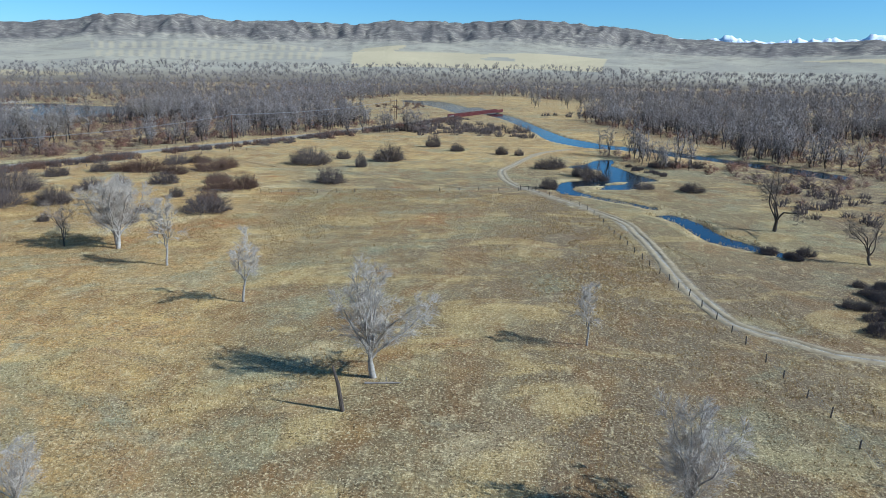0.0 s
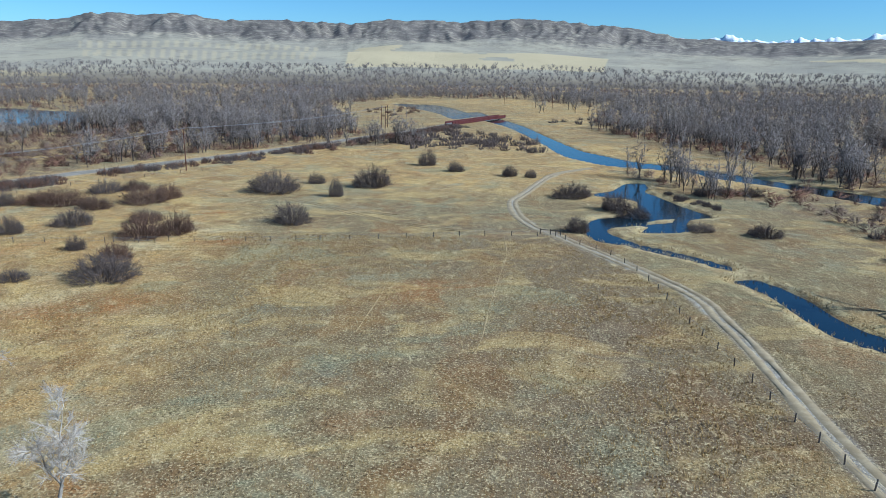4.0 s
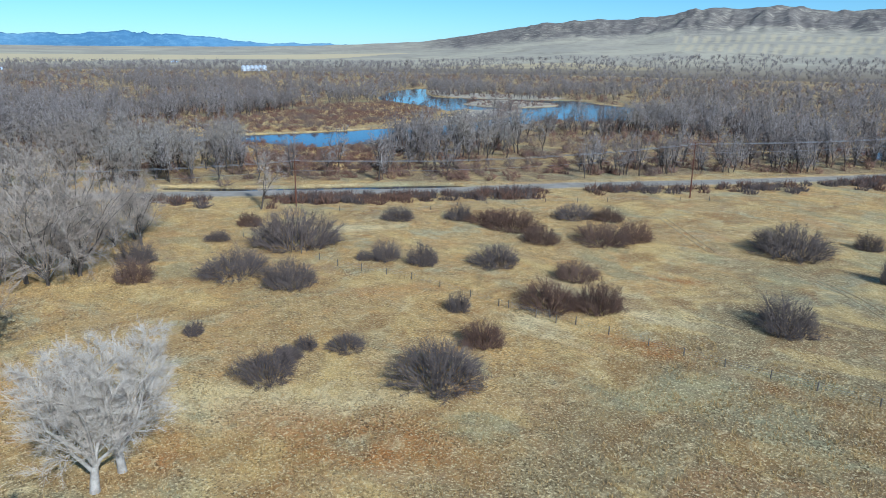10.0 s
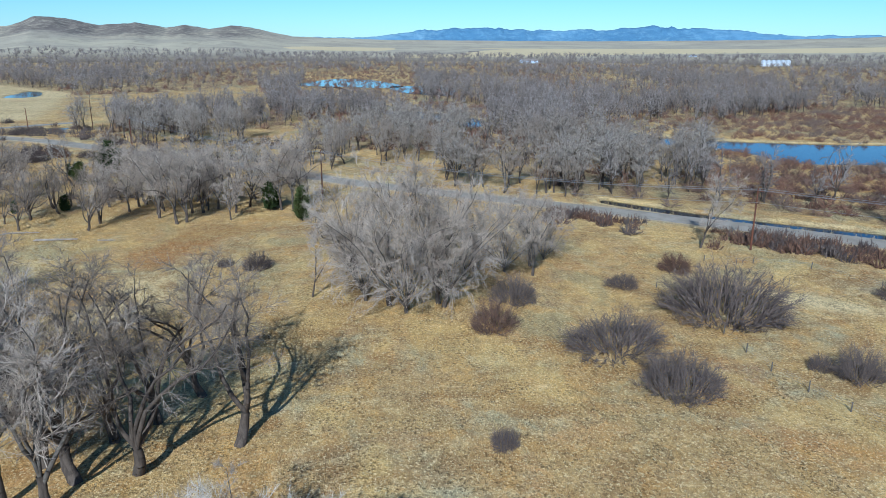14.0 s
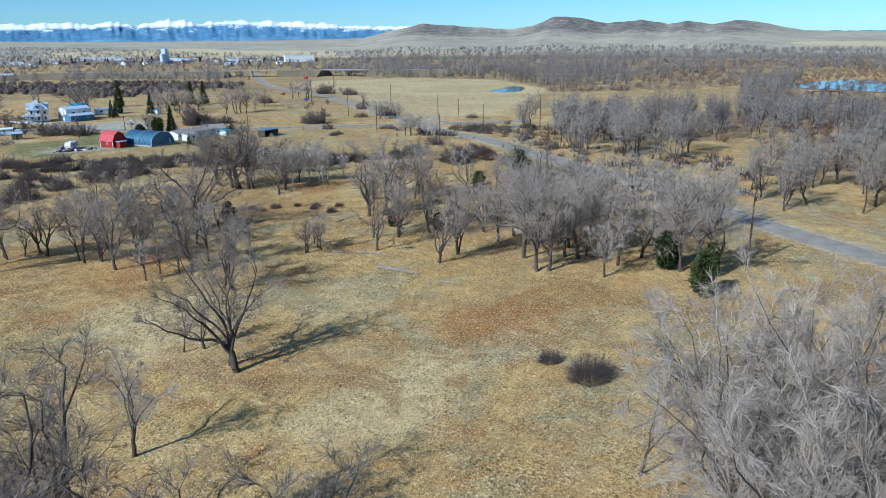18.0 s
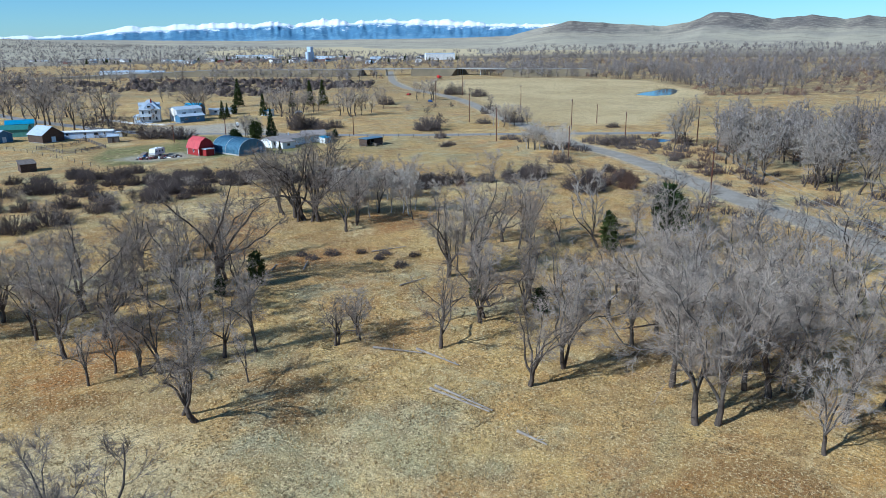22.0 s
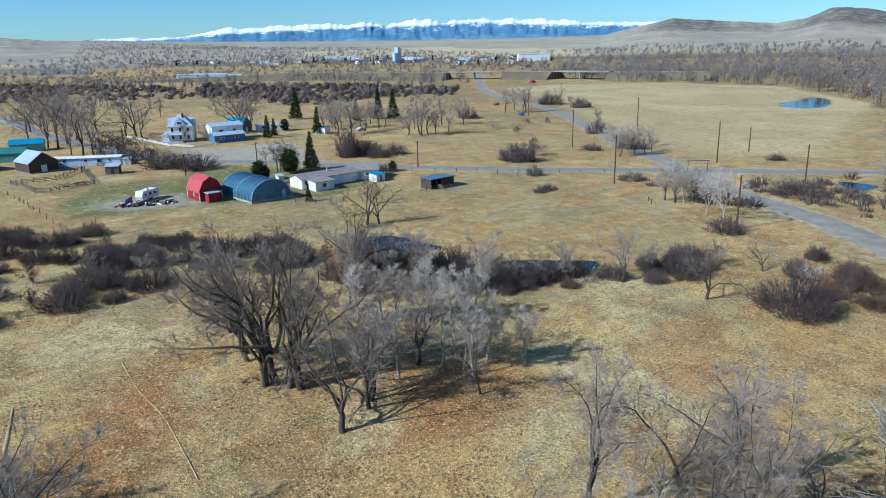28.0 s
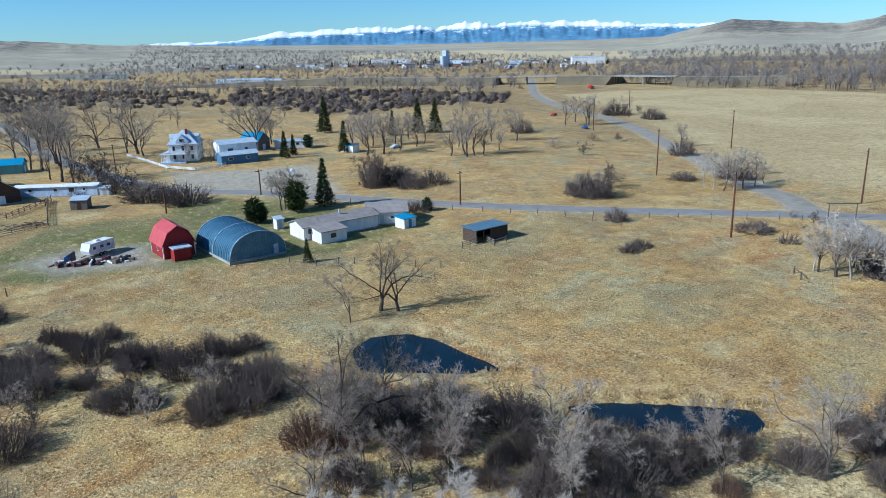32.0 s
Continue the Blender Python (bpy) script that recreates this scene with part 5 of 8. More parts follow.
def brush_stuff(poly, count, seed, tones, tall, quality="mid", wide=(1.8, 2.4)):
    rng = random.Random(seed)
    tone = tones[0]
    shapes = [joined_arrays(SHRUB_MESH[tone, "far", v]) for v in range(3)]
    stuff_field("brush", [(x, y, rng.uniform(*tall)) for x, y in sample(poly, count, seed, 1.0, 5.0)], shapes, SHRUB_MESH[tone, "mid", 0][0].materials[0], "leafless brush along the water and the road", "brush", seed)


def grove(poly, count, seed, kinds, tall, space=3.0, group=""):
    rng = random.Random(seed)
    for x, y in sample(poly, count, seed, 3.0, 7.0, space):
        tree(x, y, rng.uniform(*tall), rng.choice(kinds), rng.uniform(0.85, 1.15), group)


def brush(poly, count, seed, tones, tall, quality="mid", wide=(1.8, 2.6), space=0.0):
    rng = random.Random(seed)
    for x, y in sample(poly, count, seed, 1.0, 5.0, space):
        h = rng.uniform(*tall)
        if h > 3.6 and rng.random() < 0.45:
            tree(x, y, h, "scrub", rng.uniform(0.85, 1.3))
            continue
        shrub(x, y, h, h * rng.uniform(*wide), rng.choice(tones), quality)


grove_stuff([(-258.6, 220.2), (-227.2, 259.3), (-279.0, 298.7), (-294.5, 271.3), (-300.0, 233.7)], 46, 21, (14, 19), M_WOODS_PALE)
grove_stuff([(-201.3, 322.6), (-170.5, 369.9), (-197.0, 406.5), (-229.9, 349.2)], 14, 22, (14, 22), M_WOODS_PALE)
grove_stuff([(-196.2, 460.4), (-186.6, 561.6), (-226.0, 651.7), (-225.0, 519.1)], 10, 23, (14, 20), M_WOODS_PALE)
grove_stuff([(-216.0, 202.4), (-214.3, 239.2), (-250.9, 253.9), (-249.1, 209.6), (-271.9, 195.4), (-274.1, 184.6), (-237.3, 194.6)], 36, 24, (13, 18), M_WOODS_PALE)
grove_stuff([(-296.6, 147.6), (-284.6, 183.4), (-285.7, 200.1), (-378.4, 219.6), (-375.0, 144.2)], 44, 25, (13, 18), M_WOODS_PALE)
grove([(-211.7, 113.0), (-215.5, 142.3), (-221.3, 151.7), (-255.2, 145.8), (-242.9, 97.9)], 14, 26, ["mid", "grey"], (12, 17))
grove_stuff([(-412.9, 13.6), (-323.8, 90.4), (-307.1, 114.0), (-313.9, 122.2), (-407.2, 109.2), (-465.6, 6.8)], 40, 27, (13, 18), M_WOODS_PALE)
grove_stuff([(-329.1, 73.2), (-329.3, 118.3), (-411.3, 104.8), (-409.4, 47.1)], 16, 28, (14, 19), M_WOODS_PALE)
grove_stuff([(-274.9, 373.0), (-206.2, 381.8), (-196.9, 477.7), (-206.4, 723.5), (-366.1, 970.1), (-511.5, 702.2)], 30, 29, (13, 19), M_WOODS_PALE)
grove_stuff([(-107.5, 659.9), (-76.4, 700.7), (-91.8, 823.5), (-135.8, 810.9)], 8, 30, (13, 18), M_WOODS_PALE)
grove_stuff([(23.1, 950.7), (67.2, 964.6), (72.5, 1088.2), (29.8, 1073.3)], 5, 31, (14, 18), M_WOODS_PALE)
grove_stuff([(82.5, 718.5), (187.5, 703.6), (129.4, 442.3), (180.9, 374.5), (254.1, 333.8), (372.9, 495.0), (258.1, 539.3), (199.1, 706.0), (105.2, 889.5)], 60, 32, (14, 20), M_WOODS_PALE)
grove_stuff([(-224.8, 89.5), (-215.2, 135.5), (-252.3, 150.1), (-276.4, 134.8), (-289.4, 69.3)], 22, 33, (12, 17), M_WOODS_PALE)
# brush along the river road and its far side
verge = {"red": [], "grey": [], "dark": []}
for (x, y), (dx, dy) in zip(*(lambda p: (p[:-1], np.diff(p, axis=0)))(smooth(RIVER_ROAD, 2.5))):
    n = Vector((-dy, dx)).normalized()
    side = -1 if n.x * 0.7 - n.y * 0.7 < 0 else 1
    if -215 < x < 0:
        clump = float(value_noise(x, y, 0.05, 61))
        for _ in range(6):
            o = 8 + abs(shrub_rng.gauss(0, 5.5))
            if shrub_rng.random() < 1.7 * clump - 0.35:
                verge[shrub_rng.choice(["red", "red", "grey", "dark"])].append((x + n.x * side * o, y + n.y * side * o, shrub_rng.uniform(1.4, 2.6) + 1.6 * clump))
for tone, places in verge.items():
    stuff_field("verge_brush", places, [joined_arrays(SHRUB_MESH[tone, "far", v]) for v in range(3)], SHRUB_MESH[tone, "mid", 0][0].materials[0], "leafless willow brush along the road verge", "brush", 40)
brush_stuff([(-216.4, 251.3), (-191.5, 293.1), (-117.9, 391.9), (-131.6, 435.9), (-170.5, 369.9), (-196.8, 313.0), (-228.5, 271.4)], 60, 41, ["red", "red", "grey"], (1.8, 3.4))
brush_stuff([(-246.8, 279.8), (-222.6, 336.3), (-245.7, 357.2), (-267.1, 308.5), (-268.0, 289.6)], 40, 42, ["red"], (2.2, 4.0), "far")
brush_stuff([(-252.3, 408.4), (-112.4, 468.1), (-90.9, 699.6), (-152.1, 863.4), (-188.9, 595.6), (-266.8, 432.5)], 90, 43, ["red", "red", "grey", "dark"], (2.0, 4.5), "far")
brush_stuff([(-35.2, 468.1), (0.7, 538.5), (51.4, 469.8), (48.1, 423.1), (26.3, 409.9), (-26.9, 439.3)], 46, 44, ["grey", "dark", "grey"], (2.5, 5.0), "mid")
brush_stuff([(-51.7, 642.9), (-9.5, 717.3), (-32.7, 792.0), (-71.0, 739.5)], 30, 45, ["red"], (2.5, 4.0), "far")
brush_stuff([(-108.0, 578.8), (-68.7, 639.0), (-91.3, 776.1), (-140.7, 684.7)], 26, 46, ["grey", "red"], (2.0, 4.0), "far")
brush_stuff([(79.0, 595.1), (127.1, 544.5), (155.5, 634.9), (103.5, 697.0)], 20, 47, ["grey", "red"], (2.5, 4.5), "far")
# east side of the oxbow
brush_stuff([(99.1, 227.3), (100.6, 196.4), (114.7, 173.4), (141.3, 202.9), (129.4, 264.7)], 30, 48, ["dark", "grey"], (2.2, 4.2), "mid")
brush([(67.2, 147.4), (73.9, 141.2), (82.0, 152.8), (72.7, 157.3)], 6, 49, ["grey", "dark"], (1.5, 2.6), "near")
brush([(66.3, 119.5), (68.5, 103.5), (76.5, 106.2), (87.9, 130.3), (75.7, 131.6)], 18, 50, ["dark", "grey"], (1.5, 2.8), "near")
brush([(71.0, 304.1), (76.2, 283.8), (82.0, 267.2), (86.8, 271.9), (79.3, 299.3)], 16, 51, ["grey", "dark"], (0.9, 1.6), "mid")
# brush belt along the slough by the farm
brush([(-232.4, -61.2), (-240.4, -62.9), (-249.3, -60.6), (-261.1, -46.5), (-269.2, -42.2), (-273.3, -26.7), (-268.1, -15.9), (-254.0, -21.3), (-238.3, -44.2), (-231.8, -47.8)], 38, 52, ["dark", "grey", "grey"], (2.2, 4.8), "near", (1.6, 2.2), 2.0)
brush([(-266.7, -18.7), (-286.2, -7.8), (-283.0, 2.7), (-299.5, 19.2), (-318.4, 24.4), (-317.9, 30.2), (-302.9, 34.7), (-287.7, 20.3), (-271.1, 8.8), (-256.3, -5.3)], 54, 53, ["dark", "grey", "grey", "grey", "red"], (2.0, 4.6), "near", (1.6, 2.2), 2.0)
brush([(-178.1, -34.6), (-189.5, -20.9), (-205.9, -29.7), (-225.3, -23.1), (-234.8, -41.8), (-212.2, -69.8), (-185.9, -71.4)], 26, 54, ["dark", "dark", "grey"], (3.0, 5.0), "mid")
brush([(-320.6, 39.5), (-339.6, 38.4), (-320.6, 55.6), (-307.9, 59.8), (-313.1, 48.3)], 14, 55, ["red", "grey"], (2.6, 4.5), "near")
brush_stuff([(-382.4, 11.1), (-371.7, 31.4), (-362.5, 49.8), (-410.8, 35.9), (-415.5, 12.1), (-403.6, 3.0)], 40, 56, ["grey", "red"], (2.0, 3.6), "mid")
brush_stuff([(-386.2, 26.6), (-341.5, 67.8), (-348.9, 77.0), (-391.4, 54.0), (-431.2, 9.6)], 26, 57, ["red", "grey"], (2.2, 3.6), "mid")
brush_stuff([(-368.1, -23.8), (-374.9, -14.8), (-358.6, 3.3), (-361.8, 13.4), (-394.3, 2.8), (-373.3, -10.8)], 22, 58, ["dark", "grey"], (2.0, 4.0), "mid")
brush_stuff([(-257.2, 232.1), (-250.3, 266.5), (-273.8, 277.6), (-280.4, 243.9)], 10, 59, ["red"], (2, 3.4), "mid")
brush([(-83.6, 180.1), (-82.1, 186.7), (-86.8, 188.8), (-88.3, 182.4)], 4, 60, ["grey"], (1.6, 2.4), "near")
for x, y, h, w in [(-353.7, -117.2, 5.0, 16.6), (-345.0, -36.4, 2.5, 8.1), (-374.3, -26.1, 2.9, 8.5), (-376.0, -75.7, 8.7, 9.5), (-360.3, -54.1, 4.6, 5.0), (-413.1, -73.3, 3.0, 7.1), (-292.8, -143.4, 7.7, 12.8), (-286.3, -154.6, 6.8, 14.0), (-277.2, -179.9, 4.2, 16.1), (-342.3, -128.3, 10.8, 8.4), (-351.1, -129.6, 5.8, 10.4), (-333.3, -93.9, 3.1, 7.8)]:
    thicket(x, y, h, w, "grey", "mid")
for x, y, h, w in [(-170.8, 139.8, 2.1, 2.8), (-168.6, 143.8, 4.5, 5.3), (-303.4, 53.2, 6.9, 11.7), (-312.6, 66.5, 3.6, 8.0)]:
    thicket(x, y, h, w, "dark")
# yard and roadside trees near the farm
for (x, y, h), kind in zip([(-288.4, -339.0, 23.7), (-310.0, -255.2, 23.0), (-302.7, -289.6, 19.8), (-279.7, -252.0, 27.0), (-269.2, -272.5, 20.6), (-346.8, -222.8, 24.2), (-362.1, -243.3, 18.0), (-309.7, -118.0, 11.6), (-312.4, -115.5, 10.2), (-407.5, -62.1, 10.4), (-407.2, -59.0, 11.2), (-407.1, -55.9, 12.1), (-409.0, -54.1, 11.5), (-356.5, -6.8, 10.1), (-356.2, -2.8, 11.7), (-359.6, 0.2, 9.3), (-469.9, -113.1, 10.2), (-399.8, -155.9, 19.5), (-402.0, -153.6, 18.4), (-432.4, -179.2, 15.2)], ["dark", "dark", "dark", "grey", "mid", "dark", "mid", "mid", "mid", "midpale", "midpale", "mid", "midpale", "midpale", "midpale", "mid", "mid", "mid", "mid", "mid"]):
    tree(x, y, h, kind)
for (x, y, h), kind in zip([(-235.4, 13.7, 20.0), (-234.9, 17.5, 21.5), (-236.5, 20.6, 20.1), (-235.3, 9.1, 16.8), (-238.5, 16.7, 16.0), (-355.8, -0.3, 11.4), (-349.9, 9.0, 11.2), (-347.6, 14.4, 12.7), (-296.1, 24.0, 9.8), (-275.8, 12.1, 7.7), (-318.6, 37.4, 6.1), (-298.7, 38.0, 10.1), (-257.6, 11.6, 8.8), (-256.8, 0.9, 8.4)], ["dark", "dark", "dark", "grey", "grey", "midpale", "midpale", "midpale", "grey", "grey", "dark", "dark", "slim", "grey"]):
    tree(x, y, h, kind)


def scatter_far(r0, r1, count, seed, chance, size):
    rng = np.random.default_rng(seed)
    a, r = np.radians(rng.uniform(-48, 192, count)), np.sqrt(rng.uniform(r0 ** 2, r1 ** 2, count))
    x, y = -60 - r * np.sin(a), 60 + r * np.cos(a)
    k = rng.random(count) < chance(x, y)
    return list(zip(x[k], y[k], rng.uniform(*size, k.sum())))


SHAPE_A = [far_tree(300 + i, 15, 5.0, 5, 9, 4, 0.085) for i in range(6)]
SHAPE_B = [far_tree(320 + i, 14, 5.6, 4, 7, 3, 0.14) for i in range(5)]
SHAPE_C = [far_tree(340 + i, 10.5, 8.0, 4, 4, 1, 0.36) for i in range(5)]
BUSH_A = [far_shape(360 + i, 44, 3.2, 3.2, 0.085, 0.0) for i in range(4)]
BUSH_B = [far_shape(380 + i, 16, 3.6, 4.2, 0.22, 0.0) for i in range(4)]
stuff_field("woods", scatter_far(190, 560, 11000, 1, wooded, (0.65, 1.2)), SHAPE_A, M_WOODS, "leafless grey cottonwood woods on the valley floor", "woods", 1)
stuff_field("woods_beyond", scatter_far(560, 1000, 12000, 2, wooded, (0.6, 1.15)), SHAPE_B, M_WOODS, "leafless grey woods farther along the valley", "woods", 2)
stuff_field("woods_distant", scatter_far(1000, 2100, 15000, 3, wooded, (0.6, 1.1)), SHAPE_C, M_WOODS, "distant belt of leafless grey woods", "woods", 3)


stuff_field("willow_scrub", scatter_far(200, 620, 12000, 4, shrubby, (0.7, 1.4)), BUSH_A, M_FAR_WILLOW, "reddish brown leafless willow scrub", "scrub", 4)
stuff_field("willow_scrub_far", scatter_far(620, 1400, 11000, 5, shrubby, (0.8, 1.5)), BUSH_B, M_FAR_WILLOW, "distant reddish brown willow scrub", "scrub", 5)

for seed, (poly, count, size) in enumerate([(WILLOW_FLAT, 1100, (0.5, 0.95)), (BARS[2], 120, (0.4, 0.7)), (LOW_BANK, 420, (0.5, 1.0)), (FLAT_WEST, 900, (0.5, 1.0)), (BANK_WEST, 200, (0.5, 0.9))]):
    stuff_field("river_willows", [(x, y, shrub_rng.uniform(*size)) for x, y in sample(poly, count, 61 + seed, 1.0, 6.0)], BUSH_A, M_FAR_WILLOW, "rust red leafless willows on the river flat", "scrub", 61 + seed)
brush_stuff([(-17.0, 412.8), (11.9, 438.8), (48.8, 409.6), (57.8, 463.2), (14.3, 523.2), (-21.6, 493.7)], 60, 101, ["grey", "dark", "grey"], (3.0, 6.0), "mid")
# young aspens before the slough
for x, y in [(-244.3, 22.5), (-247.1, 22.2), (-246.6, 26.9), (-251.3, 24.5), (-252.9, 27.4), (-254.2, 30.1), (-258.3, 30.2), (-253.8, 32.3), (-261.6, 34.0), (-253.1, 8.4), (-256.4, 10.0), (-259.0, 10.4), (-259.7, 13.5), (-262.7, 13.9), (-261.6, 17.0), (-264.0, 16.4), (-267.0, 18.6)]:
    tree(x, y, tree_rng.uniform(7.5, 11.5), "young")
# trees round the farm and along the slough
grove_stuff([(-228.6, -285.9), (-269.8, -262.2), (-294.7, -278.4), (-308.2, -387.1), (-229.5, -479.0)], 14, 34, (11, 18), M_WOODS_PALE)
grove([(-266.7, -18.7), (-285.3, -6.7), (-298.6, 19.7), (-310.1, 23.7), (-297.9, 28.6), (-260.3, -2.1)], 16, 35, ["slim", "grey", "mid"], (6, 10))
grove_stuff([(-397.8, -247.6), (-433.2, -207.3), (-408.0, -157.6), (-381.5, -209.1)], 7, 36, (9, 13), M_WOODS_PALE)
grove_stuff([(-303.5, -392.5), (-368.6, -298.0), (-434.9, -301.1), (-472.6, -366.1), (-326.0, -524.8)], 14, 37, (9, 15), M_WOODS_PALE)
for x, y, h in [(-273.2, -240.6, 26.8), (-273.5, -206.4, 25.4), (-270.0, -243.8, 20.0), (-275.7, -200.2, 19.5), (-271.5, -214.1, 16.2), (-389.9, -212.7, 15.3), (-389.9, -205.0, 14.5), (-393.2, -201.4, 16.1), (-399.4, -202.3, 14.0), (-412.8, -53.6, 10.2), (-418.4, -53.6, 9.0), (-424.0, -54.0, 7.1), (-502.2, -189.6, 14.6), (-551.5, -214.8, 10.1), (-555.8, -209.2, 10.7), (-317.7, -216.4, 9.9), (-324.2, -211.6, 8.7), (-439.5, -171.2, 13.9), (-458.0, -194.9, 12.7)]:
    tree(x, y, h, "mid")
for x, y, h in [(-279.6, -183.6, 11.9), (-281.2, -170.3, 10.7), (-283.4, -160.6, 8.3), (-277.4, -192.0, 10.5), (-285.3, -153.6, 7.0), (-288.2, -147.9, 6.5), (-435.3, -146.0, 4.8), (-429.1, -125.0, 5.1), (-377.9, -76.8, 6.8), (-389.2, -80.0, 7.9), (-376.9, -70.8, 5.5), (-460.4, -148.1, 4.1), (-466.9, -140.9, 4.1), (-554.0, -191.3, 5.0), (-568.0, -209.6, 4.7), (-342.9, -127.7, 11.2), (-351.4, -129.4, 5.8), (-389.7, -23.2, 3.2), (-391.2, -29.0, 2.2)]:
    tree(x, y, h, "scrub", 1.25)
stuff_field("dark_brush", [(x, y, shrub_rng.uniform(0.7, 1.3)) for x, y in sample(BRUSH_LAND[0], 620, 81, 2, 8) + sample(BRUSH_LAND[1], 500, 82, 2, 8)], [far_shape(390 + i, 40, 3.6, 3.8, 0.26, 0.0) for i in range(4)], M_SHRUB_DARK, "low dark leafless brush behind the farm", "brush", 81)
brush([(-177.6, -50.2), (-195.2, -43.4), (-215.4, -41.1), (-226.5, -39.8), (-241.3, -67.2), (-227.2, -85.8), (-201.8, -102.1), (-188.6, -89.0)], 10, 90, ["dark"], (2.4, 3.6), "mid")
brush([(-203.6, 37.4), (-212.8, 46.8), (-225.7, 64.5), (-233.5, 57.8), (-224.5, 45.7), (-211.3, 34.9)], 9, 91, ["grey", "dark"], (0.9, 1.6), "near")
brush([(-231.1, 88.7), (-236.5, 104.2), (-246.4, 104.2), (-247.4, 94.8), (-238.6, 85.9)], 8, 92, ["grey"], (1.2, 2.2), "near")

# clumps beside the town road and behind the farm
for x, y, h, w in [(-377.5, -72.7, 8.1, 11.6), (-451.9, -100.0, 7.8, 8.6), (-424.5, -64.7, 7.3, 9.6), (-338.9, 21.7, 3.9, 8.3), (-384.8, 15.8, 5.0, 15.1), (-433.2, -13.4, 3.1, 5.7), (-349.3, -128.1, 6.6, 14.3), (-461.6, -193.9, 7.2, 10.3), (-551.0, -209.5, 8.4, 15.3), (-545.8, -186.0, 8.0, 12.8)]:
    thicket(x, y, h, w, "grey", "mid")
for (x, y, h), kind in zip([(-378.6, -202.4, 15.6), (-374.3, -183.8, 18.2), (-380.6, -182.3, 16.0), (-391.5, -187.4, 13.8), (-400.7, -189.2, 13.8), (-395.5, -159.5, 13.7), (-397.2, -152.1, 15.1), (-405.8, -153.1, 12.1), (-417.4, -157.1, 9.8), (-356.5, -6.0, 8.6), (-355.8, -2.7, 9.8), (-360.0, 5.2, 10.2), (-358.9, 7.7, 9.7), (-502.6, -188.3, 16.6), (-510.5, -204.2, 14.2), (-496.0, -196.9, 14.3), (-435.3, -62.7, 8.0), (-438.5, -69.5, 8.3), (-279.2, -318.5, 21.7), (-279.9, -286.4, 21.5), (-288.3, -291.8, 19.5), (-286.6, -264.7, 18.8), (-307.1, -261.0, 18.4), (-309.9, -246.4, 16.4), (-356.9, -244.1, 18.6), (-365.1, -252.0, 16.4), (-308.2, -117.1, 11.2), (-311.6, -116.3, 9.8), (-315.5, -138.8, 5.7)], ["mid"] * 9 + ["grey", "grey", "midpale", "midpale"] + ["mid"] * 16):
    tree(x, y, h, kind, 1.15)

# brush and trees between the road and the river
brush_stuff([(-215.7, 262.9), (-180.9, 317.2), (-204.5, 340.1), (-248.0, 341.0), (-256.8, 296.0)], 80, 93, ["red"], (1.5, 3.0))
brush_stuff([(-289.4, 69.3), (-285.2, 151.3), (-345.8, 157.5), (-366.7, 45.0)], 60, 94, ["dark"], (2.0, 3.8))
brush_stuff([(-303.5, 161.4), (-336.5, 318.6), (-395.9, 348.8), (-373.1, 178.6)], 120, 95, ["red"], (1.8, 3.4))
grove_stuff([(-268.6, 146.1), (-275.6, 200.1), (-257.9, 228.3), (-283.0, 267.7), (-406.8, 286.0), (-382.8, 190.3), (-368.7, 142.5)], 60, 96, (11, 16), M_WOODS_PALE)

grove_stuff([(-258.4, -657.5), (-401.9, -534.6), (-473.1, -356.9), (-556.6, -496.3), (-475.4, -776.0), (-278.7, -1026.3)], 46, 97, (7, 11), M_WOODS)
grove_stuff([(-455.8, -327.9), (-492.9, -253.3), (-564.4, -324.8), (-520.0, -435.1)], 14, 98, (7, 11), M_WOODS)

brush([(-218.9, -94.7), (-241.3, -86.3), (-250.9, -50.1), (-242.3, -28.6), (-227.5, -20.6), (-212.6, -22.8), (-209.7, -31.3)], 26, 99, ["dark", "dark", "grey"], (2.6, 4.4), "near", (1.7, 2.4), 2.5)


# ---- dry grass clumps on the near meadow ----
def tuft_shape(seed, blades, tall):
    rng = np.random.default_rng(seed)
    co, tri = [], []
    for i in range(blades):
        a = rng.uniform(0, 2 * np.pi)
        o = np.array([rng.normal(0, 0.10), rng.normal(0, 0.10), -0.02])
        side = np.array([-math.sin(a), math.cos(a), 0]) * 0.04
        tip = o + np.array([math.cos(a) * rng.uniform(0.1, 0.35), math.sin(a) * rng.uniform(0.1, 0.35), tall * rng.uniform(0.6, 1.1)])
        co += [o - side, o + side, tip]
        tri.append([3 * i, 3 * i + 1, 3 * i + 2])
    return np.array(co), np.array(tri)


TUFTS = [tuft_shape(500 + i, 4, 0.42) for i in range(8)]


def tuft_places(poly, count, seed, size, patchy=0.35):
    rng = np.random.default_rng(seed)
    q = np.array(poly, float)
    x, y = rng.uniform(q[:, 0].min(), q[:, 0].max(), count), rng.uniform(q[:, 1].min(), q[:, 1].max(), count)
    k = inside(x, y, q) & (value_noise(x, y, 0.12, 51) > patchy)
    x, y = x[k], y[k]
    k = (water_gap(x, y) > 0.5) & (road_gap(x, y) > 3.5)
    return list(zip(x[k], y[k], rng.uniform(*size, k.sum())))


NEAR_MEADOW = [(-45, 35), (64, 35), (60, 120), (40, 230), (-60, 235), (-170, 230), (-240, 170), (-290, 110), (-330, 40), (-330, 0), (-230, -30), (-160, 0), (-110, 60), (-60, 100)]
stuff_field("dry_grass", tuft_places(NEAR_MEADOW, 290000, 1, (0.5, 1.25), 0.28), TUFTS, M_DRY_TUFT, "clumps of dry tan meadow grass", "grass", 1)
REEDS = [tuft_shape(520 + i, 5, 1.0) for i in range(6)]


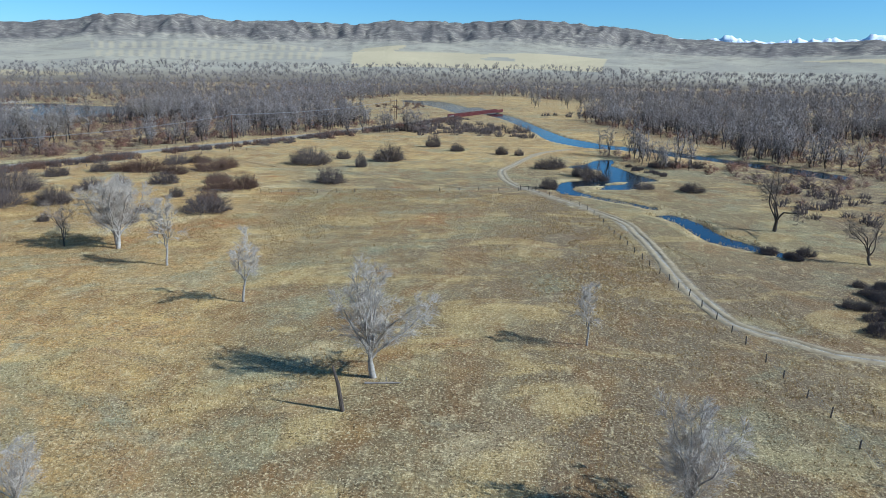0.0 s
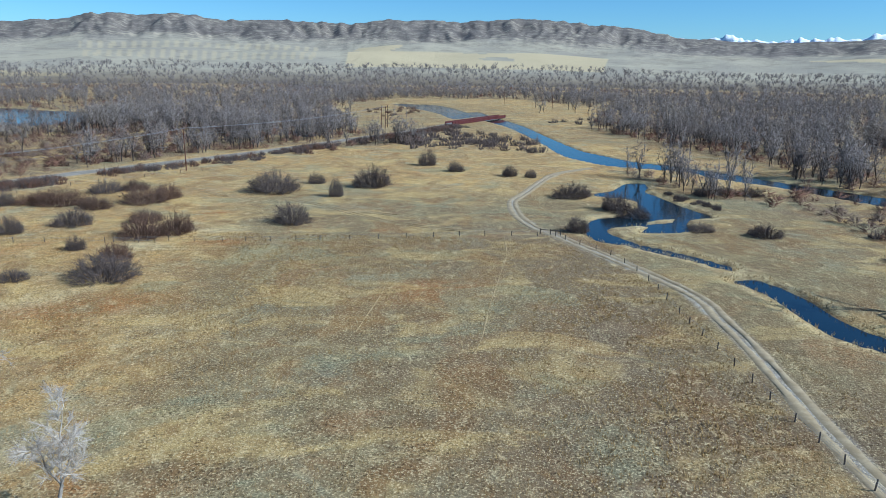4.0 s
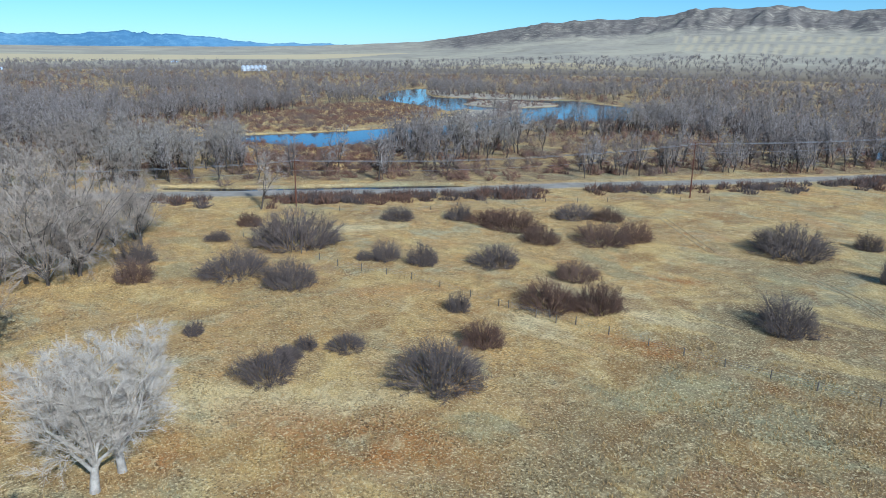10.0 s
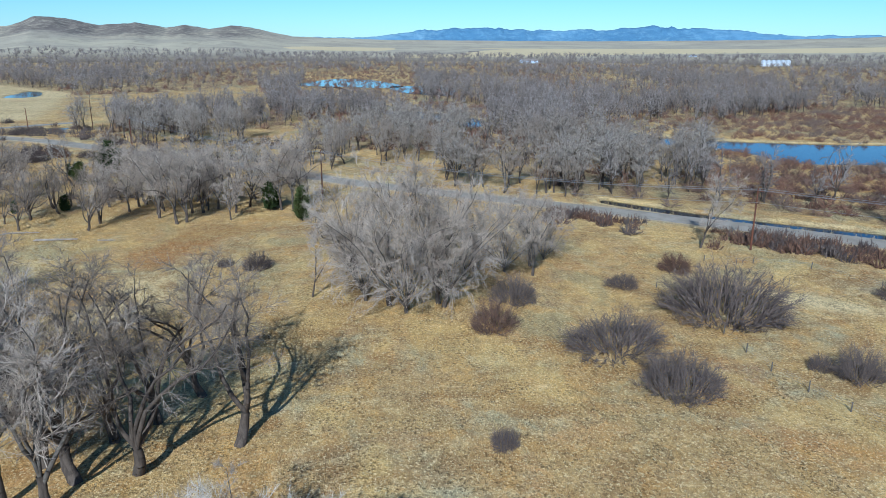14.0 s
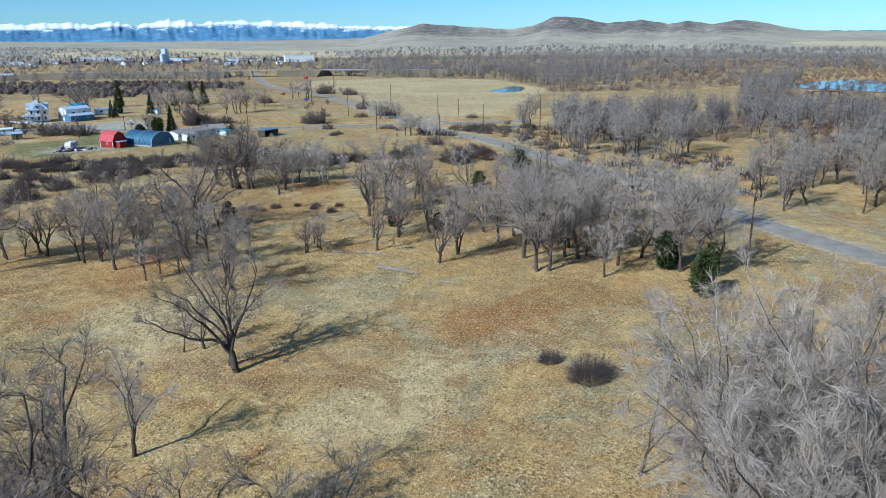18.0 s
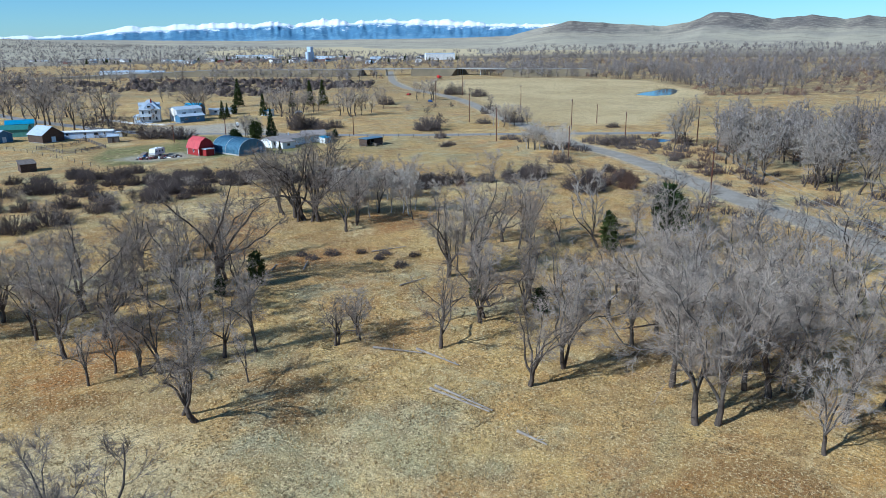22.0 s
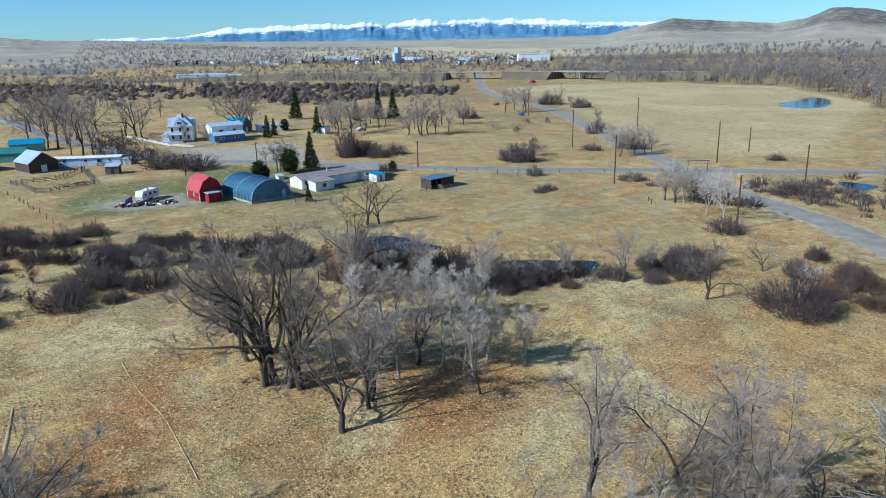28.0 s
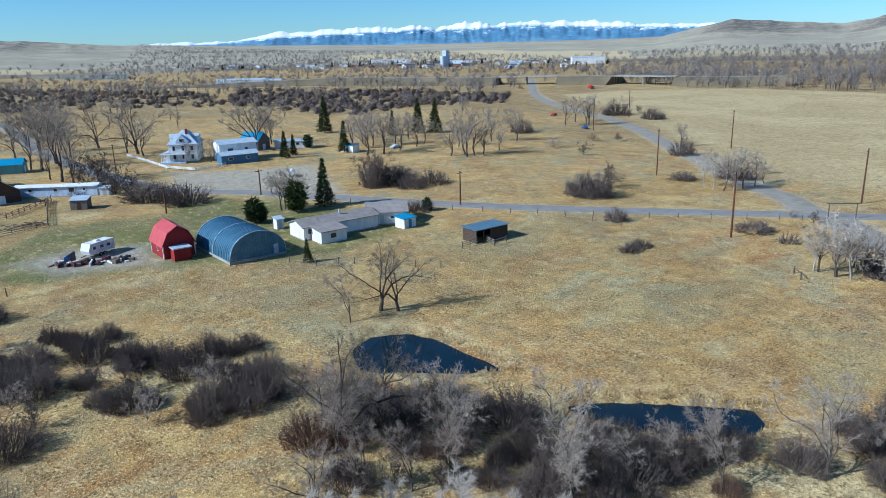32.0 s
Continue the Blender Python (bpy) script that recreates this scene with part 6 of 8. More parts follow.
def reed_places(seed, count, lo, hi):
    """Tall dry reeds on the banks of the ponds."""
    rng = np.random.default_rng(seed)
    out = []
    for name in ("oxbow_pond", "yard_pond", "brush_pool", "lower_pond", "side_channel", "creek", "roadside_ditch"):
        p = WATER[name]
        i = rng.integers(0, len(p), count)
        x, y = p[i, 0] + rng.normal(0, 2.2, count), p[i, 1] + rng.normal(0, 2.2, count)
        d = water_gap(x, y)
        k = (d > 0.1) & (d < 2.6)
        out += list(zip(x[k], y[k], rng.uniform(lo, hi, k.sum())))
    return out


stuff_field("reeds", reed_places(7, 900, 0.4, 0.9), REEDS, M_REED, "tall dry yellow reeds on the bank", "reeds", 7)


# ---- building blocks ----
def part(name, bm, material, parent, label=""):
    """Links a bmesh as one mesh object under a thing or a part."""
    me = bpy.data.meshes.new(name)
    bm.to_mesh(me)
    bm.free()
    me.materials.append(material)
    ob = new(name, me)
    ob.parent = parent
    return tagged(ob, label)


def box(x0, x1, y0, y1, z0, z1, bevel=0.0, bm=None):
    bm = bm or bmesh.new()
    v = [bm.verts.new((x, y, z)) for z in (z0, z1) for x, y in ((x0, y0), (x1, y0), (x1, y1), (x0, y1))]
    for f in ((3, 2, 1, 0), (4, 5, 6, 7), (0, 1, 5, 4), (1, 2, 6, 5), (2, 3, 7, 6), (3, 0, 4, 7)):
        bm.faces.new([v[i] for i in f])
    if bevel:
        bmesh.ops.bevel(bm, geom=list(bm.edges), offset=bevel, segments=1, affect="EDGES")
    return bm


def prism(profile, y0, y1, bm=None):
    """A closed outline of x, z drawn out from y0 to y1."""
    bm = bm or bmesh.new()
    a, b = [bm.verts.new((x, y0, z)) for x, z in profile], [bm.verts.new((x, y1, z)) for x, z in profile]
    n = len(profile)
    bm.faces.new(a)
    bm.faces.new(b[::-1])
    for i in range(n):
        bm.faces.new((a[i], b[i], b[(i + 1) % n], a[(i + 1) % n]))
    bmesh.ops.recalc_face_normals(bm, faces=list(bm.faces))
    return bm


def rod(p, q, r, r1=None, sides=6, bm=None):
    bm = bm or bmesh.new()
    p, q = Vector(p), Vector(q)
    turn = (q - p).to_track_quat("Z", "Y").to_matrix()
    rings = []
    for o, rr in ((p, r), (q, r if r1 is None else r1)):
        rings.append([bm.verts.new(o + turn @ Vector((math.cos(a) * rr, math.sin(a) * rr, 0))) for a in (2 * math.pi * i / sides for i in range(sides))])
    for i in range(sides):
        bm.faces.new((rings[0][i], rings[0][(i + 1) % sides], rings[1][(i + 1) % sides], rings[1][i]))
    bm.faces.new(rings[0][::-1])
    bm.faces.new(rings[1])
    return bm


def thing(name, label, category, x, y, yaw=0.0, z=None, group=""):
    root = tagged(new(name), label, category, group)
    root.matrix_world = pose(x, y, z_at(x, y) if z is None else z, 0, 0, yaw)
    return root


def paint(name, c, rough=0.6, vary=0.0, streak=(1, 1, 0.3)):
    return plain(name, srgb(*c), srgb(*(int(v * 0.9) for v in c)), 0.8, rough, 0, 0.1, 12, vary, stretch=streak)


M_WHITE = paint("white siding", (236, 234, 228))
M_BLUEGREY = paint("pale blue siding", (196, 212, 232))
M_BLUE = paint("blue painted boards", (84, 122, 152))
M_RED = paint("red barn boards", (150, 44, 42), 0.8)
M_RED_ROOF = paint("faded red metal roof", (196, 84, 84), 0.5)
M_TAN_ROOF = paint("brown grey shingles", (158, 147, 138), 0.9)
M_GREY_ROOF = paint("grey metal roof", (190, 200, 208), 0.45)
M_TEAL_ROOF = paint("bright blue metal roof", (60, 150, 190), 0.45)
M_GREEN_ROOF = paint("green metal roof", (70, 130, 120), 0.5)
M_STEEL = plain("galvanised blue steel", srgb(96, 132, 152), srgb(80, 114, 136), 0.6, 0.42, 0.35, 0.1, 15, 0.0)
M_OLDWOOD = plain("silvered barn wood", srgb(138, 126, 114), srgb(108, 98, 90), 1.2, 0.95, 0, 0.6, 14, 0.5, stretch=(1, 1, 5))
M_DARKWOOD = plain("dark old boards", srgb(92, 74, 62), srgb(70, 58, 50), 1.2, 0.95, 0, 0.6, 14, 0.4, stretch=(1, 1, 5))
M_GLASS = Nodes("window glass").done((0.03, 0.04, 0.05, 1), 0.08, 0, 0.6)
M_CONCRETE = plain("concrete", srgb(176, 172, 164), srgb(150, 146, 138), 0.7, 0.9, 0, 0.3, 12)
M_RUST_STEEL = plain("red oxide steel", srgb(104, 52, 48), srgb(84, 44, 42), 0.8, 0.7, 0.2, 0.3, 8, 0.1)
M_TRIM = paint("white trim", (240, 240, 236))
M_BLACK = paint("black rubber", (34, 34, 36), 0.8)
M_SCRAP = plain("scrap metal and boards", srgb(150, 130, 120), srgb(80, 74, 70), 1.0, 0.7, 0.2, 0.4, 6, 1.0)
M_LOG = plain("bleached log", srgb(178, 166, 150), srgb(138, 126, 112), 1.0, 0.95, 0, 0.6, 10, 0.4)


def window(parent, face, u, z, w, h, depth):
    """A window on a wall: face 'x-', 'x+', 'y-' or 'y+' at that depth, u along the wall."""
    def slab(a0, a1, z0, z1, out, thick):
        d0, d1 = (depth + out, depth + out + thick) if face[1] == "+" else (depth - out - thick, depth - out)
        return box(d0, d1, a0, a1, z0, z1) if face[0] == "x" else box(a0, a1, d0, d1, z0, z1)
    pane = part("pane", slab(u - w / 2, u + w / 2, z - h / 2, z + h / 2, -0.06, 0.09), M_GLASS, parent)
    for a0, a1, z0, z1 in ((u - w / 2 - 0.1, u - w / 2, z - h / 2 - 0.1, z + h / 2 + 0.1), (u + w / 2, u + w / 2 + 0.1, z - h / 2 - 0.1, z + h / 2 + 0.1), (u - w / 2, u + w / 2, z + h / 2, z + h / 2 + 0.1), (u - w / 2, u + w / 2, z - h / 2 - 0.12, z - h / 2)):
        part("window_frame", slab(a0, a1, z0, z1, -0.02, 0.10), M_TRIM, pane)
    return pane


def gable(root, x0, x1, y0, y1, eave, ridge, wall, roof, over=0.35, base=0.25, ribs=0, label_roof=""):
    """Walls with gables at the ends of y, a two-sided roof whose ridge runs along y."""
    cx = (x0 + x1) / 2
    part("foundation", box(x0 - 0.05, x1 + 0.05, y0 - 0.05, y1 + 0.05, -0.3, base), M_CONCRETE, root)
    part("wall", prism([(x0, base), (x1, base), (x1, eave), (cx, ridge), (x0, eave)], y0, y1), wall, root)
    slope = (ridge - eave) / (cx - x0)
    for s in (-1, 1):
        e = cx + s * (cx - x0 + over)
        ez = eave - slope * over
        part("roof_panel", prism([(cx, ridge + 0.04), (e, ez + 0.04), (e, ez + 0.18), (cx, ridge + 0.20)], y0 - over, y1 + over), roof, root, label_roof)
        for i in range(ribs):
            y = y0 - over + (y1 - y0 + 2 * over) * (i + 0.5) / ribs
            part("roof_seam", prism([(cx, ridge + 0.20), (e, ez + 0.18), (e, ez + 0.22), (cx, ridge + 0.24)], y - 0.03, y + 0.03), roof, root)


# ---- round-roofed metal barn ----
def quonset():
    root = thing("quonset_barn", "blue grey arched metal barn on a concrete footing", "barn", -285.7, -88.0, 2)
    w, n, l = 5.8, 16, 8.6
    h = 5.6
    arc = lambda k: [(math.cos(math.pi * i / n) * (w + k), 0.5 + math.sin(math.pi * i / n) ** 0.85 * (h - 0.5 + k)) for i in range(n + 1)]
    part("footing", box(-w - 0.15, w + 0.15, -l, l, -0.3, 0.5), M_CONCRETE, root)
    outer, inner = arc(0.0), arc(-0.12)
    part("shell", prism(outer + inner[::-1], -l, l), M_STEEL, root)
    ridges = arc(0.07)
    for i in range(22):
        y = -l + 2 * l * (i + 0.5) / 22
        part("rib", prism(ridges + outer[::-1], y - 0.10, y + 0.10), M_STEEL, root)
    for y in (-l + 0.1, l - 0.1):
        part("end_wall", prism(inner + [(-w + 0.12, 0.3), (w - 0.12, 0.3)][:2], y - 0.06, y + 0.06), M_STEEL, root)
    for y in (-l - 0.02, l - 0.08, 0.0):
        part("trim_band", prism(arc(0.12) + outer[::-1], y, y + 0.14), M_GREY_ROOF, root, "pale metal trim band")
    for i in range(18):
        x = -w + 0.6 + i * (2 * w - 1.2) / 17
        top = 0.5 + math.sin(math.acos(min(1, max(-1, x / w)))) ** 0.85 * (h - 0.6)
        part("end_rib", box(x - 0.05, x + 0.05, l - 0.04, l + 0.02, 0.5, top - 0.15), M_STEEL, root)
    door = part("door", box(-4.2, -3.2, l - 0.03, l + 0.04, 0.5, 2.4), M_GREY_ROOF, root, "pale metal side door")
    part("door_handle", box(-3.4, -3.3, l + 0.04, l + 0.1, 1.4, 1.5), M_BLACK, door)


quonset()


def red_barn():
    root = thing("red_barn", "small red gambrel barn with faded red metal roof", "barn", -274.7, -95.9, 0)
    x0, x1, y0, y1 = -3.1, 3.1, -4.0, 4.0
    part("wall", prism([(x0, 0), (x1, 0), (x1, 2.7), (2.0, 5.0), (0, 6.2), (-2.0, 5.0), (x0, 2.7)], y0, y1), M_RED, root)
    for a, b in (((-3.45, 2.35), (-2.05, 5.1)), ((-2.05, 5.1), (0, 6.35)), ((0, 6.35), (2.05, 5.1)), ((2.05, 5.1), (3.45, 2.35))):
        part("roof_panel", prism([a, b, (b[0], b[1] + 0.14), (a[0], a[1] + 0.14)], y0 - 0.4, y1 + 0.4), M_RED_ROOF, root)
    for x in (x0, x1):
        for y in (y0, y1):
            part("corner_trim", box(x - 0.1, x + 0.1, y - 0.1, y + 0.1, 0, 2.6), M_TRIM, root)
    window(root, "x+", 0.5, 1.7, 0.6, 1.0, x1)
    door = part("door", box(-1.2, 1.0, y1, y1 + 0.08, 0.1, 2.6), M_RED, root)
    for z in (0.2, 2.5):
        part("door_rail", box(-1.2, 1.0, y1 + 0.08, y1 + 0.12, z, z + 0.12), M_TRIM, door)
    lean = part("lean_to", box(-1.4, 1.9, y1 + 0.1, y1 + 2.9, 0, 2.4), M_RED, root)
    part("roof_panel", prism([(-1.6, 2.4), (2.1, 2.4), (2.1, 2.6), (-1.6, 2.6)], y1 + 0.1, y1 + 3.2), M_GREY_ROOF, lean, "pale sheet metal roof")


red_barn()


def ranch_house():
    root = thing("ranch_house", "long white single storey house with brown grey roof", "house", -308.0, -89.0, 90)
    # local y runs along the house
    gable(root, -3.4, 3.4, -9.2, 9.2, 2.9, 4.0, M_WHITE, M_TAN_ROOF, 0.4)
    for y, w in ((-6.0, 1.6), (-2.5, 1.0), (-7.8, 0.9)):
        window(root, "x+", y, 1.9, w, 1.1, 3.4)
    for x in (-1.6, 1.2):
        window(root, "y+", x, 1.9, 0.6, 1.1, 9.2)
    part("chimney", rod((0.6, 1.0, 3.6), (0.6, 1.0, 5.0), 0.16), M_GREY_ROOF, root)
    part("vent_pipe", rod((1.2, -5.0, 3.4), (1.2, -5.0, 4.2), 0.08), M_GREY_ROOF, root)
    door = part("door", box(3.4, 3.46, -1.2, -0.3, 0.3, 2.3), M_TRIM, root)
    part("door_handle", box(3.46, 3.52, -0.45, -0.38, 1.2, 1.3), M_BLACK, door)
    ext = thing("house_wing", "white low wing of the house with a lean-to roof", "house", -303.4, -83.4, 90)
    part("wall", prism([(-2.6, 0), (2.6, 0), (2.6, 2.5), (-2.6, 3.0)], -3.0, 3.0), M_WHITE, ext)
    part("roof_panel", prism([(-2.9, 3.04), (3.0, 2.5), (3.0, 2.66), (-2.9, 3.2)], -3.3, 3.3), M_TAN_ROOF, ext)
    window(ext, "x+", -0.2, 1.5, 1.3, 1.0, 2.6)
    window(ext, "y+", 0.0, 1.5, 0.8, 0.9, 3.0)


ranch_house()
g_ = thing("garage", "white gabled garage with brown grey roof", "garage", -322.0, -89.5, 60)
gable(g_, -4.2, 4.2, -4.6, 4.6, 2.9, 4.4, M_WHITE, M_TAN_ROOF)
window(g_, "x+", 1.2, 1.7, 0.9, 0.6, 4.2)
part("door", box(4.2, 4.26, -1.6, -0.7, 0.25, 2.3), M_GREY_ROOF, g_)
window(g_, "y+", 0, 1.6, 1.4, 1.0, 4.6)


def small_shed(x, y, yaw, w, l, h, wall, roof, label, skew=0.3):
    root = thing("shed", label, "shed", x, y, yaw)
    part("wall", prism([(-w / 2, 0), (w / 2, 0), (w / 2, h), (-w / 2, h + skew)], -l / 2, l / 2), wall, root)
    part("roof_panel", prism([(-w / 2 - 0.25, h + skew + 0.03), (w / 2 + 0.25, h - 0.05), (w / 2 + 0.25, h + 0.07), (-w / 2 - 0.25, h + skew + 0.15)], -l / 2 - 0.25, l / 2 + 0.25), roof, root)
    door = part("door", box(w / 2, w / 2 + 0.05, -0.45, 0.45, 0.05, min(1.95, h - 0.2)), roof if wall is M_WHITE else M_DARKWOOD, root)
    part("door_handle", box(w / 2 + 0.05, w / 2 + 0.1, 0.28, 0.36, 1.0, 1.08), M_BLACK, door)
    return root


small_shed(-322.0, -81.6, 100, 3.0, 3.6, 2.2, M_WHITE, M_TEAL_ROOF, "small white shed with a pale blue roof")
small_shed(-299.6, -99.9, 90, 1.9, 1.7, 2.3, M_WHITE, M_GREY_ROOF, "tiny white garden shed by the house")
small_shed(-269.4, -156.2, 60, 3.4, 4.2, 2.6, M_OLDWOOD, M_GREY_ROOF, "weathered grey shed with pale metal roof", 0.5)
small_shed(-219.5, -108.5, 80, 6.0, 4.6, 2.6, M_DARKWOOD, M_OLDWOOD, "low old dark wooden hut in the pasture", 0.6)
small_shed(-279.0, -172.2, 60, 2.0, 2.6, 2.2, M_WHITE, M_GREY_ROOF, "white porch shed on the long trailer home")


def loafing_shed():
    root = thing("loafing_shed", "open fronted dark wooden animal shed with grey roof", "shed", -328.6, -61.6, 0)
    for y in (-2.2, 2.2):
        part("side_wall", box(-4.2, 4.2, y - 0.06, y + 0.06, 0, 2.7) if y < 0 else box(-4.2, 0.3, y - 0.06, y + 0.06, 0, 2.5), M_DARKWOOD, root)
    for x in (-4.2, 4.2):
        part("end_wall", box(x - 0.06, x + 0.06, -2.2, 2.2, 0, 2.6), M_DARKWOOD, root)
    for x in (0.4, 2.3):
        part("post", box(x - 0.08, x + 0.08, 2.1, 2.26, 0, 2.7), M_POST, root)
    part("roof_panel", box(-4.6, 4.6, -2.7, 2.7, 2.75, 2.9), plain("blue grey shed roof", srgb(112, 138, 150), srgb(96, 120, 134), 0.7, 0.5, 0.2), root)
    for i in range(3):
        z = 0.5 + 0.4 * i
        part("rail", rod((4.2, 2.4, z), (8.6, 3.0, z), 0.06), M_LOG, root)
        part("rail", rod((2.0, 2.5, z), (2.8, 6.0, z), 0.06), M_LOG, root)
    for p in ((8.6, 3.0), (6.4, 2.7), (2.8, 6.0), (-1.0, 5.4)):
        part("rail_post", rod((*p, 0), (*p, 1.5), 0.09), M_POST, root)
    part("rail", rod((2.8, 6.0, 1.3), (-1.0, 5.4, 1.2), 0.06), M_LOG, root)
    part("rail", rod((2.8, 6.0, 0.7), (-1.0, 5.4, 0.7), 0.06), M_LOG, root)


loafing_shed()


def farmhouse():
    """Tall two storey house with a hipped roof, dormers and a wrap-round porch."""
    root = thing("farmhouse", "tall white two storey farmhouse with grey hipped roof and porch", "house", -319.0, -222.0, -30)
    w, d = 5.0, 5.6
    part("foundation", box(-w - 0.1, w + 0.1, -d - 0.1, d + 0.1, -0.3, 0.6), M_CONCRETE, root)
    part("wall", box(-w, w, -d, d, 0.6, 7.0), M_WHITE, root)
    bm = bmesh.new()
    e = [bm.verts.new(p) for p in ((-w - 0.6, -d - 0.6, 6.8), (w + 0.6, -d - 0.6, 6.8), (w + 0.6, d + 0.6, 6.8), (-w - 0.6, d + 0.6, 6.8))]
    t = [bm.verts.new(p) for p in ((-0.8, -1.2, 11.4), (0.8, -1.2, 11.4), (0.8, 1.2, 11.4), (-0.8, 1.2, 11.4))]
    for i in range(4):
        bm.faces.new((e[i], e[(i + 1) % 4], t[(i + 1) % 4], t[i]))
    bm.faces.new(t)
    bm.faces.new(e[::-1])
    part("roof", bm, M_GREY_ROOF, root)
    for x, y, s in ((w - 1.2, 0, 1), (-w + 1.2, 0, -1)):
        dormer = part("dormer", prism([(-1.3, 7.4), (1.3, 7.4), (1.3, 8.8), (0, 9.8), (-1.3, 8.8)], -1.4, 1.4), M_WHITE, root)
        dormer.matrix_local = pose(x, y, 0, 0, 0, 90)
        part("dormer_roof", prism([(-1.6, 8.7), (0, 9.95), (1.6, 8.7), (1.6, 8.85), (0, 10.1), (-1.6, 8.85)], -1.6, 1.6), M_GREY_ROOF, dormer)
    gab = part("gable", prism([(-2.2, 6.9), (2.2, 6.9), (2.2, 8.0), (0, 10.2), (-2.2, 8.0)], d - 2.0, d + 0.3), M_BLUEGREY, root, "blue grey shingled gable")
    window(gab, "y+", 0, 8.2, 1.6, 1.0, d + 0.3)
    for z in (2.2, 5.3):
        for u in (-3.2, 0.0, 3.2):
            window(root, "y+", u, z, 0.9, 1.6, d)
            window(root, "x+", u, z, 0.9, 1.6, w)
            window(root, "x-", u, z, 0.9, 1.6, -w)
    porch = part("porch_deck", box(w, w + 2.6, -d, d, 0.0, 0.6), M_BLUEGREY, root)
    part("porch_roof", prism([(w, 3.9), (w + 3.0, 3.2), (w + 3.0, 3.36), (w, 4.1)], -d - 0.3, d + 0.3), M_GREY_ROOF, root)
    for i in range(6):
        y = -d + 0.3 + i * (2 * d - 0.6) / 5
        part("porch_post", rod((w + 2.4, y, 0.6), (w + 2.4, y, 3.3), 0.10), M_TRIM, porch)
    for i in range(14):
        y = -d + 0.4 + i * 0.8
        part("baluster", box(w + 2.36, w + 2.44, y - 0.04, y + 0.04, 0.6, 1.4), M_TRIM, porch)
    part("porch_rail", box(w + 2.34, w + 2.46, -d, d, 1.4, 1.5), M_TRIM, porch)
    front = part("porch_deck", box(-1.0, w + 2.6, d, d + 2.4, 0.0, 0.6), M_BLUEGREY, root)
    part("porch_roof", prism([(-1.2, 3.3), (w + 3.0, 3.3), (w + 3.0, 3.5), (-1.2, 3.5)], d, d + 2.7), M_GREY_ROOF, root)
    for i in range(5):
        x = -0.8 + i * (w + 3.2) / 4
        part("porch_post", rod((x, d + 2.2, 0.6), (x, d + 2.2, 3.3), 0.10), M_TRIM, front)
    part("chimney", box(-1.5, -0.8, 2.0, 2.7, 9.0, 12.0), M_RED, root, "red brick chimney")


farmhouse()


def farm_block(name, label, x, y, yaw, w, l, eave, ridge, wall, roof, panes=(), category="barn", ribs=0):
    root = thing(name, label, category, x, y, yaw)
    gable(root, -w / 2, w / 2, -l / 2, l / 2, eave, ridge, wall, roof, 0.4, 0.2, ribs)
    for face, u, z, a, b in panes:
        window(root, face, u, z, a, b, {"x": w / 2, "y": l / 2}[face[0]] * (1 if face[1] == "+" else -1))
    part("door", box(-0.9, 0.9, l / 2, l / 2 + 0.07, 0.1, min(2.4, eave - 0.1)), M_TRIM, root)
    return root


farm_block("outbuilding", "white two storey outbuilding with pale metal roof", -334.0, -212.5, 86, 8.5, 14.0, 6.2, 7.4, M_WHITE, M_GREY_ROOF, (("x+", -3, 4.2, 2.0, 1.0), ("x+", 3, 4.2, 1.2, 1.0)), ribs=9)
farm_block("blue_barn", "low blue board barn with pale metal roof", -331.5, -204.2, 86, 6.0, 13.4, 3.2, 4.2, M_BLUE, M_GREY_ROOF, (("x+", -3.4, 1.9, 1.6, 0.7), ("x+", 3.0, 1.9, 1.2, 0.7), ("y+", 1.0, 1.8, 1.0, 0.8)), ribs=9)
farm_block("blue_roofed_barn", "small barn with bright blue metal roof", -350.0, -232.0, 30, 8.0, 9.0, 4.0, 7.0, M_OLDWOOD, M_TEAL_ROOF, ribs=7)
farm_block("trailer_house", "white trailer house behind spruces", -364.0, -225.0, 55, 5.0, 15.0, 3.0, 3.6, M_WHITE, M_GREY_ROOF, (("x+", -4, 1.9, 1.4, 1.0), ("x+", 2, 1.9, 1.4, 1.0)), "house")
farm_block("trailer_home", "long pale blue trailer home with white roof edge", -268.5, -181.2, 57, 4.4, 23.0, 2.9, 3.3, M_BLUEGREY, M_TRIM, (("x+", 4.5, 1.9, 1.6, 1.1), ("x+", 0.0, 2.0, 1.0, 0.8), ("x+", -7.0, 2.0, 1.0, 0.8), ("x+", 8.0, 2.0, 0.7, 0.7)), "house")
farm_block("old_barn", "old dark gabled barn with shining metal roof", -252.8, -183.3, 10, 9.5, 11.0, 3.4, 6.6, M_DARKWOOD, M_GREY_ROOF, ribs=8)
farm_block("green_barn", "long green roofed farm building", -248.0, -216.0, 60, 8.0, 18.0, 3.4, 5.0, paint("green siding", (96, 150, 136)), M_GREEN_ROOF, ribs=10)
farm_block("green_shed", "green and blue roofed farm shed", -262.0, -241.0, 70, 7.0, 12.0, 3.2, 4.8, paint("teal siding", (110, 160, 160)), M_TEAL_ROOF, ribs=7)
farm_block("machine_shed", "pale roofed machine shed by the corral", -238.0, -200.0, 20, 8.0, 12.0, 3.4, 5.2, M_BLUE, M_GREY_ROOF, ribs=8)
small_shed(-374.0, -196.0, 20, 4.0, 6.0, 2.8, M_WHITE, M_TEAL_ROOF, "white shed with a blue roof under spruces")
tank = thing("fuel_tank", "white cylindrical fuel tank on legs", "tank", -332.5, -161.5, 60)
part("drum", rod((-1.9, 0, 1.5), (1.9, 0, 1.5), 0.8, sides=14), M_WHITE, tank)
